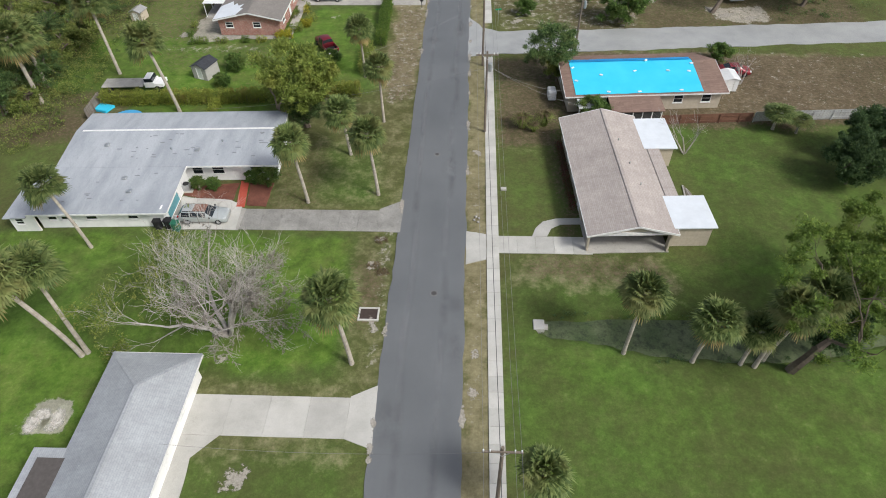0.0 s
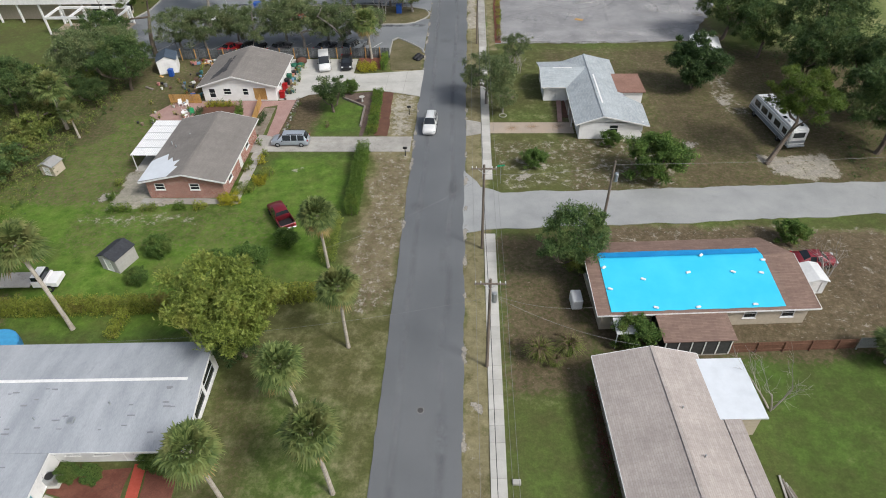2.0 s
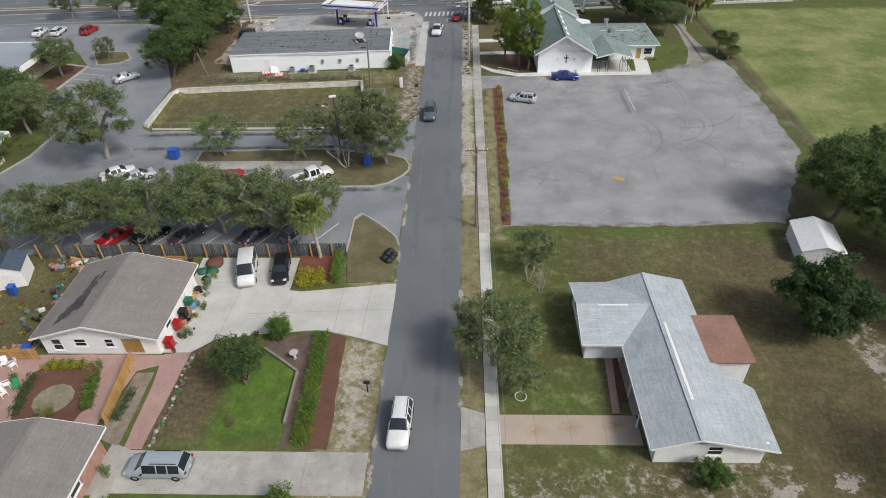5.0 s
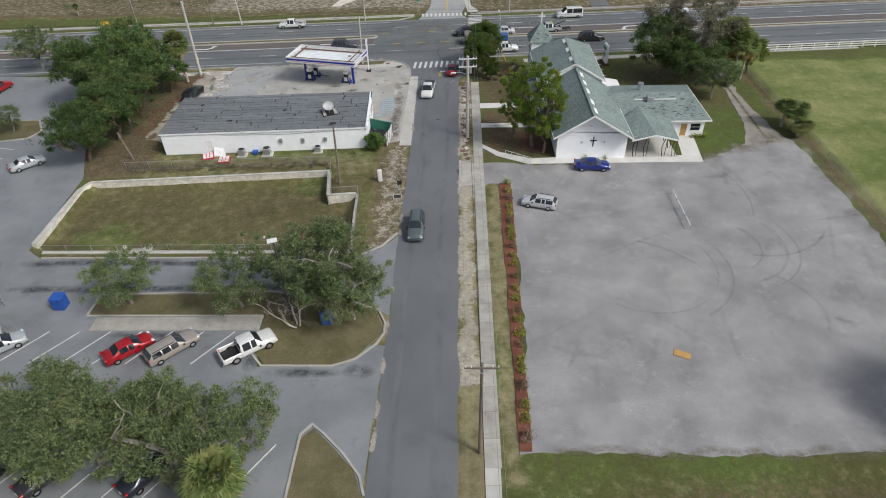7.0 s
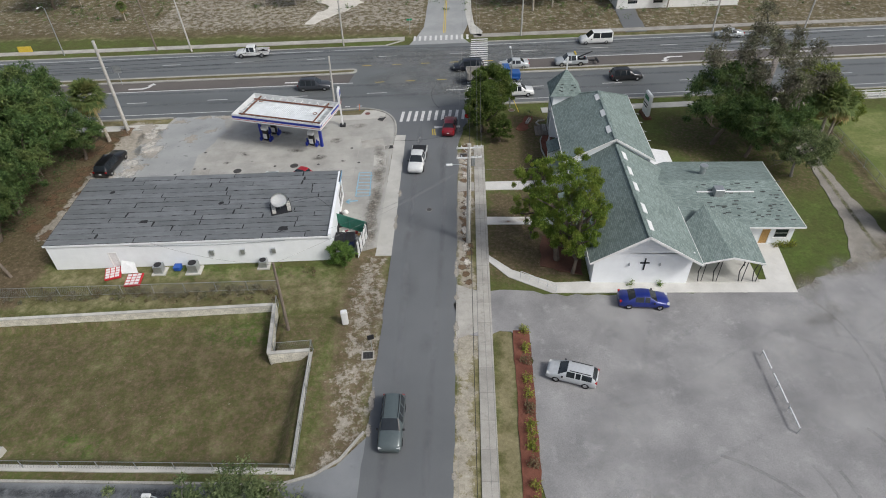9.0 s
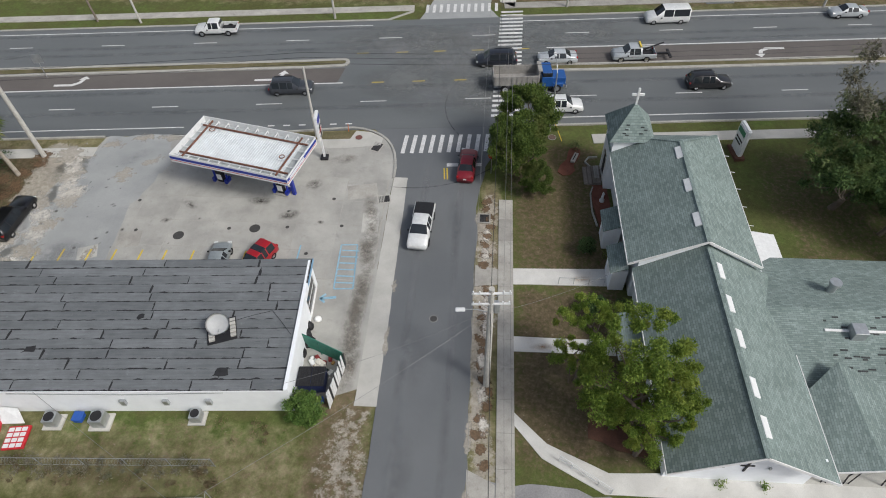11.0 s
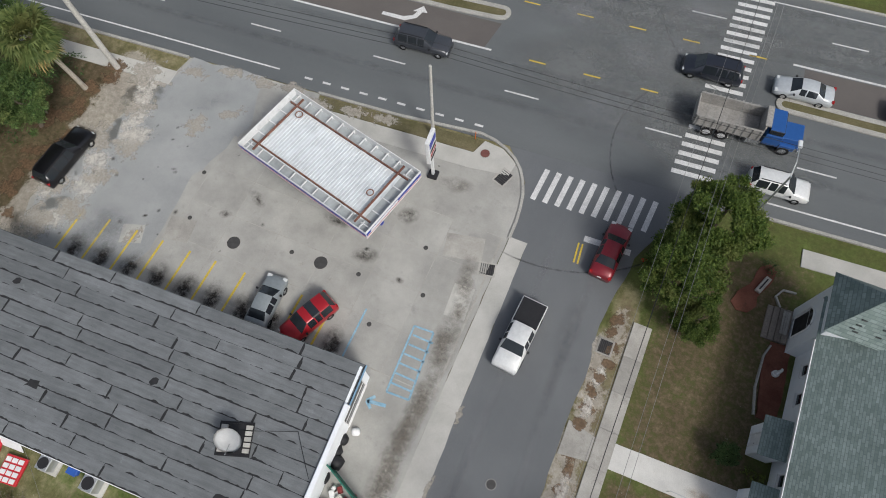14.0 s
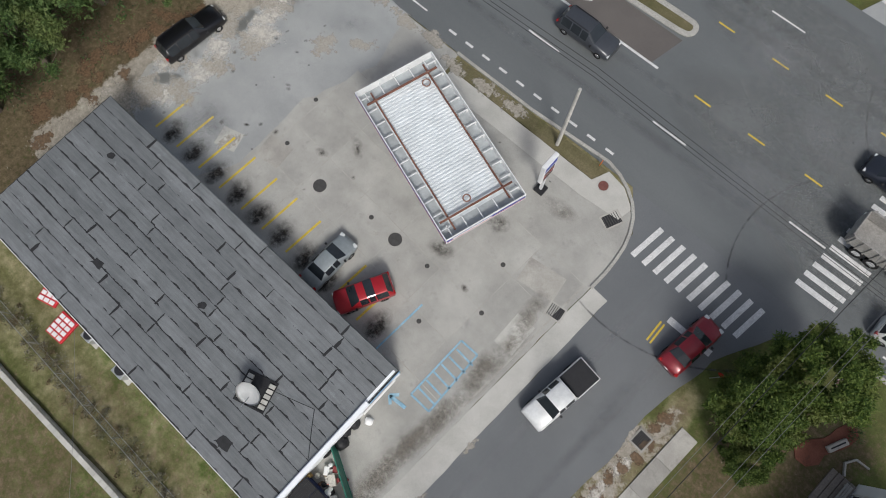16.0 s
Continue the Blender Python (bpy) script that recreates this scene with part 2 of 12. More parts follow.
METAL_WHITE = plain("white_metal", (0.72, 0.73, 0.73), 0.45, 0.0, 0.5, 0.1)
RUST = surf("rusty_steel", (0.18, 0.085, 0.06), (0.30, 0.19, 0.15), 1.1, 8, 0.85, (0.52, 0.49, 0.46), 0.47, 0.2)
BLACK = plain("black_plastic", (0.018, 0.018, 0.02), 0.55, 0, 0.4)
RUBBER = plain("tyre_rubber", (0.02, 0.02, 0.021), 0.85, 0, 0.2)
CHROME = plain("bright_metal", (0.6, 0.61, 0.62), 0.25, 0.9, 0.5)
LAMP_RED = plain("red_lens", (0.35, 0.01, 0.012), 0.2)
LAMP_CLEAR = plain("clear_lens", (0.6, 0.62, 0.62), 0.15)
SAND = surf("pale_sand", (0.55, 0.52, 0.46), (0.66, 0.63, 0.57), 0.6, 8, 0.95, (0.38, 0.33, 0.26), 0.45, 0.4)
BLUE_TARP = surf("blue_tarp", (0.03, 0.52, 0.79), (0.05, 0.58, 0.83), 0.35, 14, 0.42, None, 0, 0.03, spec=0.5, grit=0.15)

WIRE = plain("aged_wire", (0.22, 0.22, 0.22), 0.6, 0.3)

# ---- building helpers ----
def mesh_of(name, bm, material):
    me = bpy.data.meshes.new(name)
    bm.normal_update()
    bm.to_mesh(me)
    bm.free()
    me.materials.append(material)
    return me


def part(name, bm, material, parent, label=""):
    ob = new(name, mesh_of(name, bm, material))
    ob.parent = parent
    if label:
        ob["label"] = label
    return ob


def thing(name, x, y, z=0.0, rz=0.0, label="", category="", group="", kind=""):
    ob = new(name)
    ob.empty_display_size = 0.2
    ob.matrix_basis = pose(x, y, z, 0, 0, rz)
    return tagged(ob, label, category, group, kind)


def solo(name, bm, material, label="", category="", group="", kind=""):
    return tagged(new(name, mesh_of(name, bm, material)), label, category, group, kind)


def box(bm, x0, x1, y0, y1, z0, z1, m=None):
    vs = [bm.verts.new(p) for p in ((x0, y0, z0), (x1, y0, z0), (x1, y1, z0), (x0, y1, z0), (x0, y0, z1), (x1, y0, z1), (x1, y1, z1), (x0, y1, z1))]
    for f in ((3, 2, 1, 0), (4, 5, 6, 7), (0, 1, 5, 4), (1, 2, 6, 5), (2, 3, 7, 6), (3, 0, 4, 7)):
        bm.faces.new([vs[k] for k in f])
    if m is not None:
        bmesh.ops.transform(bm, matrix=m, verts=vs)
    return vs


def boxes(*rows):
    bm = bmesh.new()
    for r in rows:
        box(bm, *r)
    return bm


def bevelled(bm, width=0.02, segments=1):
    bmesh.ops.bevel(bm, geom=list(bm.edges), offset=width, segments=segments, affect='EDGES', clamp_overlap=True)
    return bm


def prism(bm, pts, z0, z1):
    """A polygon, counter-clockwise from above, as a solid between two heights (z1 may be a list)."""
    tops = z1 if isinstance(z1, (list, tuple)) else [z1] * len(pts)
    a = [bm.verts.new((x, y, z0)) for x, y in pts]
    b = [bm.verts.new((x, y, z)) for (x, y), z in zip(pts, tops)]
    bm.faces.new(b)
    bm.faces.new(a[::-1])
    for k in range(len(pts)):
        j = (k + 1) % len(pts)
        bm.faces.new((a[k], a[j], b[j], b[k]))
    return bm


def sheet(bm, pts, th):
    """A flat slab from its top corners, with its thickness below them."""
    top = [bm.verts.new(p) for p in pts]
    nrm = (Vector(pts[1]) - Vector(pts[0])).cross(Vector(pts[2]) - Vector(pts[0])).normalized()
    if nrm.z < 0:
        top = top[::-1]
        nrm = -nrm
    low = [bm.verts.new(v.co - nrm * th) for v in top]
    bm.faces.new(top)
    bm.faces.new(low[::-1])
    for k in range(len(top)):
        j = (k + 1) % len(top)
        bm.faces.new((low[k], low[j], top[j], top[k]))
    return bm


def tube(bm, pts, radii, n=7, cap=True):
    """A tapered tube along points."""
    rings = []
    for k, p in enumerate(pts):
        p = Vector(p)
        d = (Vector(pts[min(k + 1, len(pts) - 1)]) - Vector(pts[max(k - 1, 0)])).normalized()
        a = d.cross(Vector((0.31, 0.95, 0.05))).normalized() if abs(d.z) > 0.6 else d.cross(Vector((0, 0, 1))).normalized()
        b = d.cross(a)
        r = radii[k] if isinstance(radii, (list, tuple)) else radii
        rings.append([bm.verts.new(p + a * (r * math.cos(6.2832 * i / n)) + b * (r * math.sin(6.2832 * i / n))) for i in range(n)])
    for q, s in zip(rings, rings[1:]):
        for i in range(n):
            bm.faces.new((q[i], s[i], s[(i + 1) % n], q[(i + 1) % n]))
    if cap:
        bm.faces.new(rings[0])
        bm.faces.new(rings[-1][::-1])
    return bm


def disc(bm, x, y, z0, z1, r, n=16, r1=None):
    return tube(bm, [(x, y, z0), (x, y, z1)], [r, r if r1 is None else r1], n)


def smooth(ob):
    for p in ob.data.polygons:
        p.use_smooth = True
    return ob


def jagged(pts, step=1.2, wob=0.12, keep=()):
    """Adds points along a polygon's sides and lets them stray, as a worn edge does."""
    out = []
    for k, (x, y) in enumerate(pts):
        x2, y2 = pts[(k + 1) % len(pts)]
        d = math.hypot(x2 - x, y2 - y)
        out.append((x, y))
        if k in keep:
            continue
        c = int(d / step)
        for i in range(1, c):
            px, py = x + (x2 - x) * i / c, y + (y2 - y) * i / c
            s = noise.noise((px * 0.9, py * 0.9, 0.3)) * wob + noise.noise((px * 0.23, py * 0.23, 7.0)) * wob * 1.5
            out.append((px - (y2 - y) / d * s, py + (x2 - x) / d * s))
    return out


def from_arrays(name, verts, faces, material):
    me = bpy.data.meshes.new(name)
    me.from_pydata([tuple(v) for v in verts], [], [tuple(f) for f in faces])
    me.materials.append(material)
    me.update()
    return me


def flat(name, pts, z, material, label, category, step=1.2, wob=0.1, low=-0.15, keep=(), kind="structure"):
    return solo(name, prism(bmesh.new(), jagged(pts, step, wob, keep), low, z), material, label, category, "", kind)


HW_TURN = 4.45


def hw(u, v):
    """A place on the highway: u metres east of the crossing, v metres north of its southern edge line."""
    c, s = math.cos(radians(HW_TURN)), math.sin(radians(HW_TURN))
    return (-3.8 + u * c - v * s, 219.6 + u * s + v * c)


# ---- ground: one sheet, fine where the camera passes, stretched to the horizon ----
def zone(X, Y, x0, x1, y0, y1, soft=1.2):
    """1 inside a rectangle of the plan, falling to 0 over a soft border."""
    fx = np.clip(np.minimum(X - x0, x1 - X) / soft + 0.5, 0, 1)
    fy = np.clip(np.minimum(Y - y0, y1 - Y) / soft + 0.5, 0, 1)
    return fx * fy


def wave_field(X, Y, s, seed):
    """Smooth noise over the plan, about -1 to 1."""
    pts = zip((X * s * 0.45).ravel().tolist(), (Y * s * 0.45).ravel().tolist())
    out = np.fromiter((noise.noise((x, y, seed * 3.7)) + 0.5 * noise.noise((x * 2.3, y * 2.3, seed * 5.1)) for x, y in pts), float, X.size)
    return out.reshape(X.shape) * 1.3


def build_ground():
    gx = np.concatenate([[-2500, -1000, -400, -200], np.arange(-125, -60, 1.5), np.arange(-60, 52, 0.55), np.arange(52, 125, 1.5), [200, 400, 1000, 2500]])
    gy = np.concatenate([[-2500, -1000, -300, -100, -40], np.arange(-10, 262, 0.55), np.arange(262, 330, 3), [400, 600, 1200, 2500]])
    X, Y = np.meshgrid(gx, gy)
    wob = wave_field(X, Y, 0.5, 3) * 0.9
    Xw, Yw = X + wob, Y + wave_field(X, Y, 0.5, 4) * 0.9
    lush = 0.16 + 0.14 * wave_field(X, Y, 0.16, 5)
    soil = np.zeros_like(X)
    sand = np.zeros_like(X)
    for x0, x1, y0, y1, a in ((3.6, 70, -60, 42, 0.40), (24, 70, 40, 66, 0.36), (-70, -11, 28, 45, 0.62), (-70, -29, 10, 30, 0.72), (-23, -9, 14, 22, 0.35), (-60, -36, 84, 112, 0.3), (-26, -14, 72, 98, 0.66), (-58, -25, 66, 92, 0.62), (-56, -43, 86, 100, 0.62),
                              (-50, -44, 96, 108, 0.85), (4, 12.5, 106, 112, 0.3), (-21.5, -15, 103.5, 113, 0.56), (-17, -10, 49.5, 60, 0.42), (48.5, 130, 128, 216, 0.85), (-30, -13, 180.5, 183, 0.45),
                              (25, 46, 181, 216, 0.2), (-46, -30, 160, 170, 0.12), (3.4, 11, 44, 60, 0.12)):
        lush = np.maximum(lush, lush * 0.6 + a * zone(Xw, Yw, x0, x1, y0, y1, 2.5))
    for x0, x1, y0, y1, a in ((-49.5, -12.5, 159, 176, 0.85), (3, 12.4, 180, 217, 0.8), (-130, 130, 246, 400, 0.8), (24, 46, 194, 217, 0.5), (3, 60, 90, 131, 0.35), (-12, -7, 60, 200, 0.6), (-60, -10, 176, 219, 0.5)):
        lush *= 1 - a * zone(X, Y, x0, x1, y0, y1, 2.0)
    lush = np.maximum(lush, 0.85 * zone(Xw, Yw, -47, -39, 160.5, 165, 3.0))
    for x0, x1, y0, y1, a in ((-25, -18, 173, 175.5, 0.6), (-33, -29, 161, 163, 0.7), (-45, -41, 164.5, 167.5, 0.75), (-31, -13, 180.5, 183.2, 0.6)):
        lush = np.maximum(lush, a * zone(Xw, Yw, x0, x1, y0, y1, 1.5))
    dry = np.zeros_like(X)
    for x0, x1, y0, y1, a in ((-0.6, 2.2, -20, 210, 0.9), (-11.5, -7, 26, 72, 0.35), (-12.5, -7, 72, 157, 0.8), (-12, -7, 157, 205, 0.55), (-22, -9, 47, 71, 0.28), (4, 20, 37.5, 42.5, 0.45), (3, 10.8, 59, 82, 0.2), (12, 50, 66, 83, 0.5), (3, 60, 90, 132, 0.22), (-13, -7, 70, 100, 0.45),
                              (-52, -12, 176, 183, 0.5), (-52, -12, 158, 176, 0.26), (-130, 130, 245, 400, 0.4), (2.9, 5.2, 131, 175, 0.8), (-60, -9, 212, 219, 0.7), (-24, -9, 20, 27.5, 0.4), (48, 130, 128, 216, 0.16)):
        dry = np.maximum(dry, a * zone(Xw, Yw, x0, x1, y0, y1, 1.5))
    for x0, x1, y0, y1, a in ((11, 60, 64.5, 82.6, 0.85), (3.2, 11, 60, 81, 0.72), (26, 60, 90, 130, 0.62), (3, 26, 95, 101, 0.35), (20, 30, 100, 131, 0.35), (-60, -30, 86, 128, 0.55), (-130, 130, 246, 400, 0.62), (-12.5, -7, 70, 98, 0.5), (-27, -21.5, 102.5, 115, 0.85), (-60, -44, 176, 213, 0.85),
                              (-22, -16, 46.5, 62, 0.3), (-46, -22, 78, 86, 0.34), (-34, -16, 72, 78, 0.2), (-60, -45, 60, 72, 0.7), (9.5, 11.5, 44, 62, 0.6), (5, 19, 38.5, 42.4, 0.5), (3.2, 12.4, 181, 197, 0.78), (3.2, 12.4, 197, 216, 0.64), (-0.4, 1.7, 182, 209, 0.75), (-11, -8, 33, 41, 0.55), (-13.5, -11, 102, 115, 0.3),
                              (36, 44, 130, 150, 0.6), (48.4, 50.6, 140, 212, 0.95), (28, 46, 196, 216, 0.5), (-24, -16, 127, 133, 0.3), (12, 30, 88, 131, 0.5), (-50, -12, 158, 176, 0.5), (-12, -7.2, 158, 206, 0.66), (-30, -12, 176, 183, 0.35)):
        soil = np.maximum(soil, a * zone(Xw, Yw, x0, x1, y0, y1, 2.0))
    for x0, x1, y0, y1, a in ((-9.2, -7, 28, 48, 0.35), (-0.5, 1.7, 24, 62, 0.25), (-12.5, -7, 70, 125, 0.34), (-0.6, 1.6, 140, 208, 0.7), (-11, -7.1, 158, 184, 0.46), (3.5, 26, 90, 101, 0.35), (30, 56, 66.5, 84, 0.24), (12, 31, 77.5, 83, 0.28),
                              (-130, 130, 248, 300, 0.36), (-47.5, -43.5, 186, 214, 0.9), (-11, -7.8, 102, 115, 0.55), (37, 46, 92, 98, 0.7), (36, 40, 108, 131, 0.4), (-42, -39, 86, 104, 0.6), (13, 26, 99, 102, 0.4), (-35.5, -31.5, 21.8, 25, 1.3), (-60, -7, 250, 300, 0.5), (-46, -31, 82.8, 85.0, 0.38), (-43, -38.5, 86, 94, 0.9), (-22.6, -20.4, 93.4, 95, 0.5)):
        sand = np.maximum(sand, a * zone(Xw, Yw, x0, x1, y0, y1, 1.2))
    Z = 0.03 * wave_field(X, Y, 0.5, 8) - 0.035
    half = np.clip(0.75 + (X - 6.4) * 0.105, 0.0, 2.1) * np.clip((37.5 - X) / 8, 0, 1)
    mid_y = 33.75 - 0.95 * np.clip((X - 6.4) / 12, 0, 1) + 0.4 * np.clip((X - 26) / 8, 0, 1)
    ditch = np.clip((half - np.abs(Y - mid_y + 0.22 * wave_field(X, Y, 0.6, 9))) / 0.5 + 0.45, 0, 1) * (X > 6.2)
    Z -= 1.0 * ditch
    soil = np.maximum(soil, ditch * 0.8)
    rim = 174.45 + (X + 50.2) * 0.0815 - 6.0 * np.clip((X + 17.4) / 0.6, 0, 1)
    Z -= 1.0 * np.clip((X + 49.9) / 0.8, 0, 1) * np.clip((-13.7 - X) / 0.8, 0, 1) * np.clip((Y - 159.9) / 0.8, 0, 1) * np.clip((rim - Y) / 0.7, 0, 1)
    Z -= 0.22 * zone(X, Y, 49.2, 50.6, 150, 212, 1.2)
    Z[(Y < -60) | (Y > 320) | (abs(X) > 160)] = -0.1
    h, w = X.shape
    idx = np.arange(h * w).reshape(h, w)
    quads = np.stack([idx[:-1, :-1], idx[:-1, 1:], idx[1:, 1:], idx[1:, :-1]], -1).reshape(-1, 4)
    me = bpy.data.meshes.new("ground")
    me.vertices.add(h * w)
    me.vertices.foreach_set("co", np.stack([X, Y, Z], -1).ravel())
    me.loops.add(quads.size)
    me.loops.foreach_set("vertex_index", quads.ravel())
    me.polygons.add(len(quads))
    me.polygons.foreach_set("loop_start", np.arange(0, quads.size, 4))
    me.polygons.foreach_set("loop_total", np.full(len(quads), 4))
    me.update(calc_edges=True)
    pale = 0.85 * zone(Xw, Yw, 49.6, 400, 128, 216, 2.0)
    for nm, val in (("lush", lush), ("dry", dry), ("soil", soil), ("sand", sand), ("pale", pale)):
        me.attributes.new(nm, 'FLOAT', 'POINT').data.foreach_set("value", np.clip(val, 0, 1.3).ravel())
    for p in me.polygons:
        p.use_smooth = True
    m, n, l, b = nodes_of("lawn_and_soil", 0.95, 0, 0.15)
    v = where(n, True)

    def att(nm):
        a = n.new("ShaderNodeAttribute")
        a.attribute_name = nm
        return a.outputs["Fac"]
    big, mid, fine = tex_noise(n, l, v, 0.11, 5, 0.6), tex_noise(n, l, v, 0.7, 6, 0.68), tex_noise(n, l, v, 6.0, 4, 0.75)
    tuft = tex_noise(n, l, v, 2.3, 5, 0.72)
    speck = tex_noise(n, l, v, 0.9, 9, 0.8)
    tone = ramp(n, l, mid, [(0.35, 0), (0.65, 1)])
    deep = mixc(n, l, tone, (0.048, 0.104, 0.016), (0.080, 0.140, 0.027))
    rich = mixc(n, l, tone, (0.070, 0.142, 0.018), (0.115, 0.188, 0.032))
    blotch = tex_noise(n, l, v, 0.3, 7, 0.7)
    rich = mixc(n, l, ramp(n, l, blotch, [(0.47, 0.0), (0.68, 0.6)]), rich, (0.140, 0.158, 0.048))
    deep = mixc(n, l, ramp(n, l, blotch, [(0.48, 0.0), (0.7, 0.55)]), deep, (0.098, 0.116, 0.040))
    green = mixc(n, l, ramp(n, l, att("lush"), [(0.5, 0), (0.75, 1)]), deep, rich)
    green = mixc(n, l, att("pale"), green, mixc(n, l, ramp(n, l, big, [(0.4, 0), (0.6, 1)]), (0.138, 0.170, 0.056), (0.218, 0.220, 0.096)))
    straw = mixc(n, l, tone, (0.195, 0.168, 0.092), (0.262, 0.228, 0.140))

    def thresh(a, nse, gain, width):
        return ramp(n, l, calc(n, l, 'ADD', a, calc(n, l, 'MULTIPLY', calc(n, l, 'SUBTRACT', nse, 0.5), gain)), [(0.5 - width, 0), (0.5 + width, 1)])
    col = mixc(n, l, thresh(calc(n, l, 'ADD', att("lush"), 0.12), calc(n, l, 'MULTIPLY', calc(n, l, 'ADD', mid, big), 0.5), 2.0, 0.4), (0.098, 0.102, 0.038), green)
    col = mixc(n, l, calc(n, l, 'MULTIPLY', thresh(att("dry"), mid, 1.7, 0.28), 0.82), col, straw)
    earth = mixc(n, l, ramp(n, l, tuft, [(0.35, 0), (0.65, 1)]), (0.078, 0.054, 0.035), (0.150, 0.110, 0.076))
    col = mixc(n, l, calc(n, l, 'MULTIPLY', thresh(att("soil"), tuft, 2.2, 0.24), 0.8), col, earth)
    col = mixc(n, l, calc(n, l, 'MULTIPLY', thresh(att("sand"), speck, 2.4, 0.1), 0.72), col, mixc(n, l, tuft, (0.30, 0.27, 0.225), (0.50, 0.47, 0.415)))
    # scattered crisp fragments: dead leaves, shell and bare marl, on the worn ground
    frag = tex_noise(n, l, scaled(n, l, v, (1.0, 1.6, 1.0)), 1.5, 10, 0.82)
    worn = calc(n, l, 'ADD', calc(n, l, 'MULTIPLY', att("soil"), 0.45), calc(n, l, 'ADD', calc(n, l, 'MULTIPLY', att("sand"), 0.5), calc(n, l, 'MULTIPLY', att("dry"), 0.22)))
    col = mixc(n, l, calc(n, l, 'MULTIPLY', ramp(n, l, calc(n, l, 'ADD', frag, calc(n, l, 'MULTIPLY', worn, 0.12)), [(0.665, 0), (0.69, 1)]), 0.7), col, (0.38, 0.345, 0.295))
    col = mixc(n, l, 1.0, col, ramp(n, l, big, [(0.3, 0.84), (0.7, 1.14)]), 'MULTIPLY')
    for nse, a in ((fine, 0.13), (tuft, 0.19), (mid, 0.12), (tex_noise(n, l, v, 17.0, 3, 0.7), 0.12)):
        col = mixc(n, l, 1.0, col, ramp(n, l, nse, [(0.28, 1 - a), (0.72, 1 + a)]), 'MULTIPLY')
    l.new(col, b.inputs["Base Color"])
    relief(n, l, b, calc(n, l, 'ADD', fine, tuft), 0.45, 0.06)
    me.materials.append(m)
    return tagged(new("ground", me), "patchy green and straw-coloured lawn with bare sandy soil", "ground", "", "structure")


build_ground()

# ---- roads and pavements ----
ROAD_W, ROAD_E = -7.2, -0.35
flat("road", [(ROAD_W - 0.1, -60), (ROAD_E, -60), (ROAD_E, 207), (0.3, 212), (2.2, 216.2), (6.5, 219.2), (-13, 218.6), (-9.6, 215), (-9.1, 210), (-7.6, 209.5), (-7.4, 190)], 0.02, ASPHALT,
     "grey worn asphalt residential street with ragged edges", "road", 1.0, 0.13)
pts = [hw(u, -1.25) for u in range(-190, 200, 10)] + [hw(u, 22.2) for u in range(190, -200, -10)]
solo("highway", prism(bmesh.new(), pts, -0.15, 0.03), ASPHALT_HW, "dark grey multi-lane highway asphalt with painted lanes", "road", "", "structure")
flat("side_street", [(ROAD_E - 0.2, 81.6), (3.2, 82.4), (18, 83.3), (50, 85.6), (120, 90.5), (120, 97), (53, 92), (19, 89.9), (4, 89.2), (1.5, 90.4), (-0.1, 93.2), (ROAD_E - 0.2, 94)], 0.026, ASPHALT_PALE,
     "pale grey worn asphalt side street", "road", 1.0, 0.2)
flat("north_street", [hw(-4, 21.5), hw(7.3, 21.5), hw(5.8, 25), (1.4, 252), (-0.2, 330), (-6.2, 330), (-7, 250), hw(-2.6, 25)], 0.024, ASPHALT_PALE, "pale asphalt street beyond the crossing", "road", 1.5, 0.05)
# car park behind the fence
flat("car_park", [(-68, 128), (-12.5, 128), (-9, 131.2), (-7.7, 129.6), (-7.3, 145), (-9.5, 145), (-12, 142.3), (-19, 142.3), (-20.2, 148.8), (-37, 148.8), (-38.5, 152.3), (-19, 152.8), (-9.5, 150.5), (-7.3, 149), (-7.3, 162.6), (-9.4, 160), (-13.4, 158.3),
                  (-48, 158.3), (-50.4, 160), (-51.8, 176), (-58, 190), (-66, 204), (-67, 211), (-110, 214), (-110, 196), (-77, 193), (-71.8, 186), (-72.2, 174), (-69, 165), (-63.2, 159.5), (-63.3, 151), (-64.8, 146)], 0.018, LOT, "worn grey asphalt car park with a long drive lane", "car park", 1.2, 0.05)
flat("gravel_lot", [(4.6, 133.2), (38, 133.6), (43, 143), (47.2, 151.6), (48.2, 170), (47.8, 185), (46.5, 187), (44.6, 186.4), (41, 184.5), (33.3, 179.6), (9.5, 178.9), (-0.3, 179.4), (-0.3, 173.2), (4.8, 173.9), (6.6, 172.5), (6.1, 150)],
     0.02, GRAVEL, "pale grey crushed-shell car park with faint tyre tracks", "car park", 1.0, 0.5)
flat("worn_lane", [(40.5, 183.6), (47.0, 184.6), (46.2, 190), (45.8, 196), (45.9, 203), (46.6, 211), (47.0, 216), (44.4, 216), (44.2, 211), (43.9, 203), (43.3, 196), (42.6, 190)], 0.022, surf("lane_earth", (0.215, 0.20, 0.175), (0.31, 0.29, 0.26), 0.5, 9, 0.9, (0.15, 0.135, 0.09), 0.35, 0.3), "worn grey earth lane beside the field", "track", 0.8, 0.3)
flat("forecourt", [(-46.2, 198), (-44.2, 207), (-42.6, 212.2), hw(-38.3, -1.3), hw(-25.5, -1.3), hw(-25.2, -4.2), hw(-12, -4.2), (-11.2, 216.0), (-10.7, 216.2), (-9.6, 214.6), (-9.2, 212.6), (-9.05, 209.8), (-9.0, 186), (-14.4, 184), (-14.4, 195.6), (-44.8, 193.8)], 0.024, CONCRETE_GAS,
     "stained pale concrete petrol station forecourt", "forecourt", 1.0, 0.12)
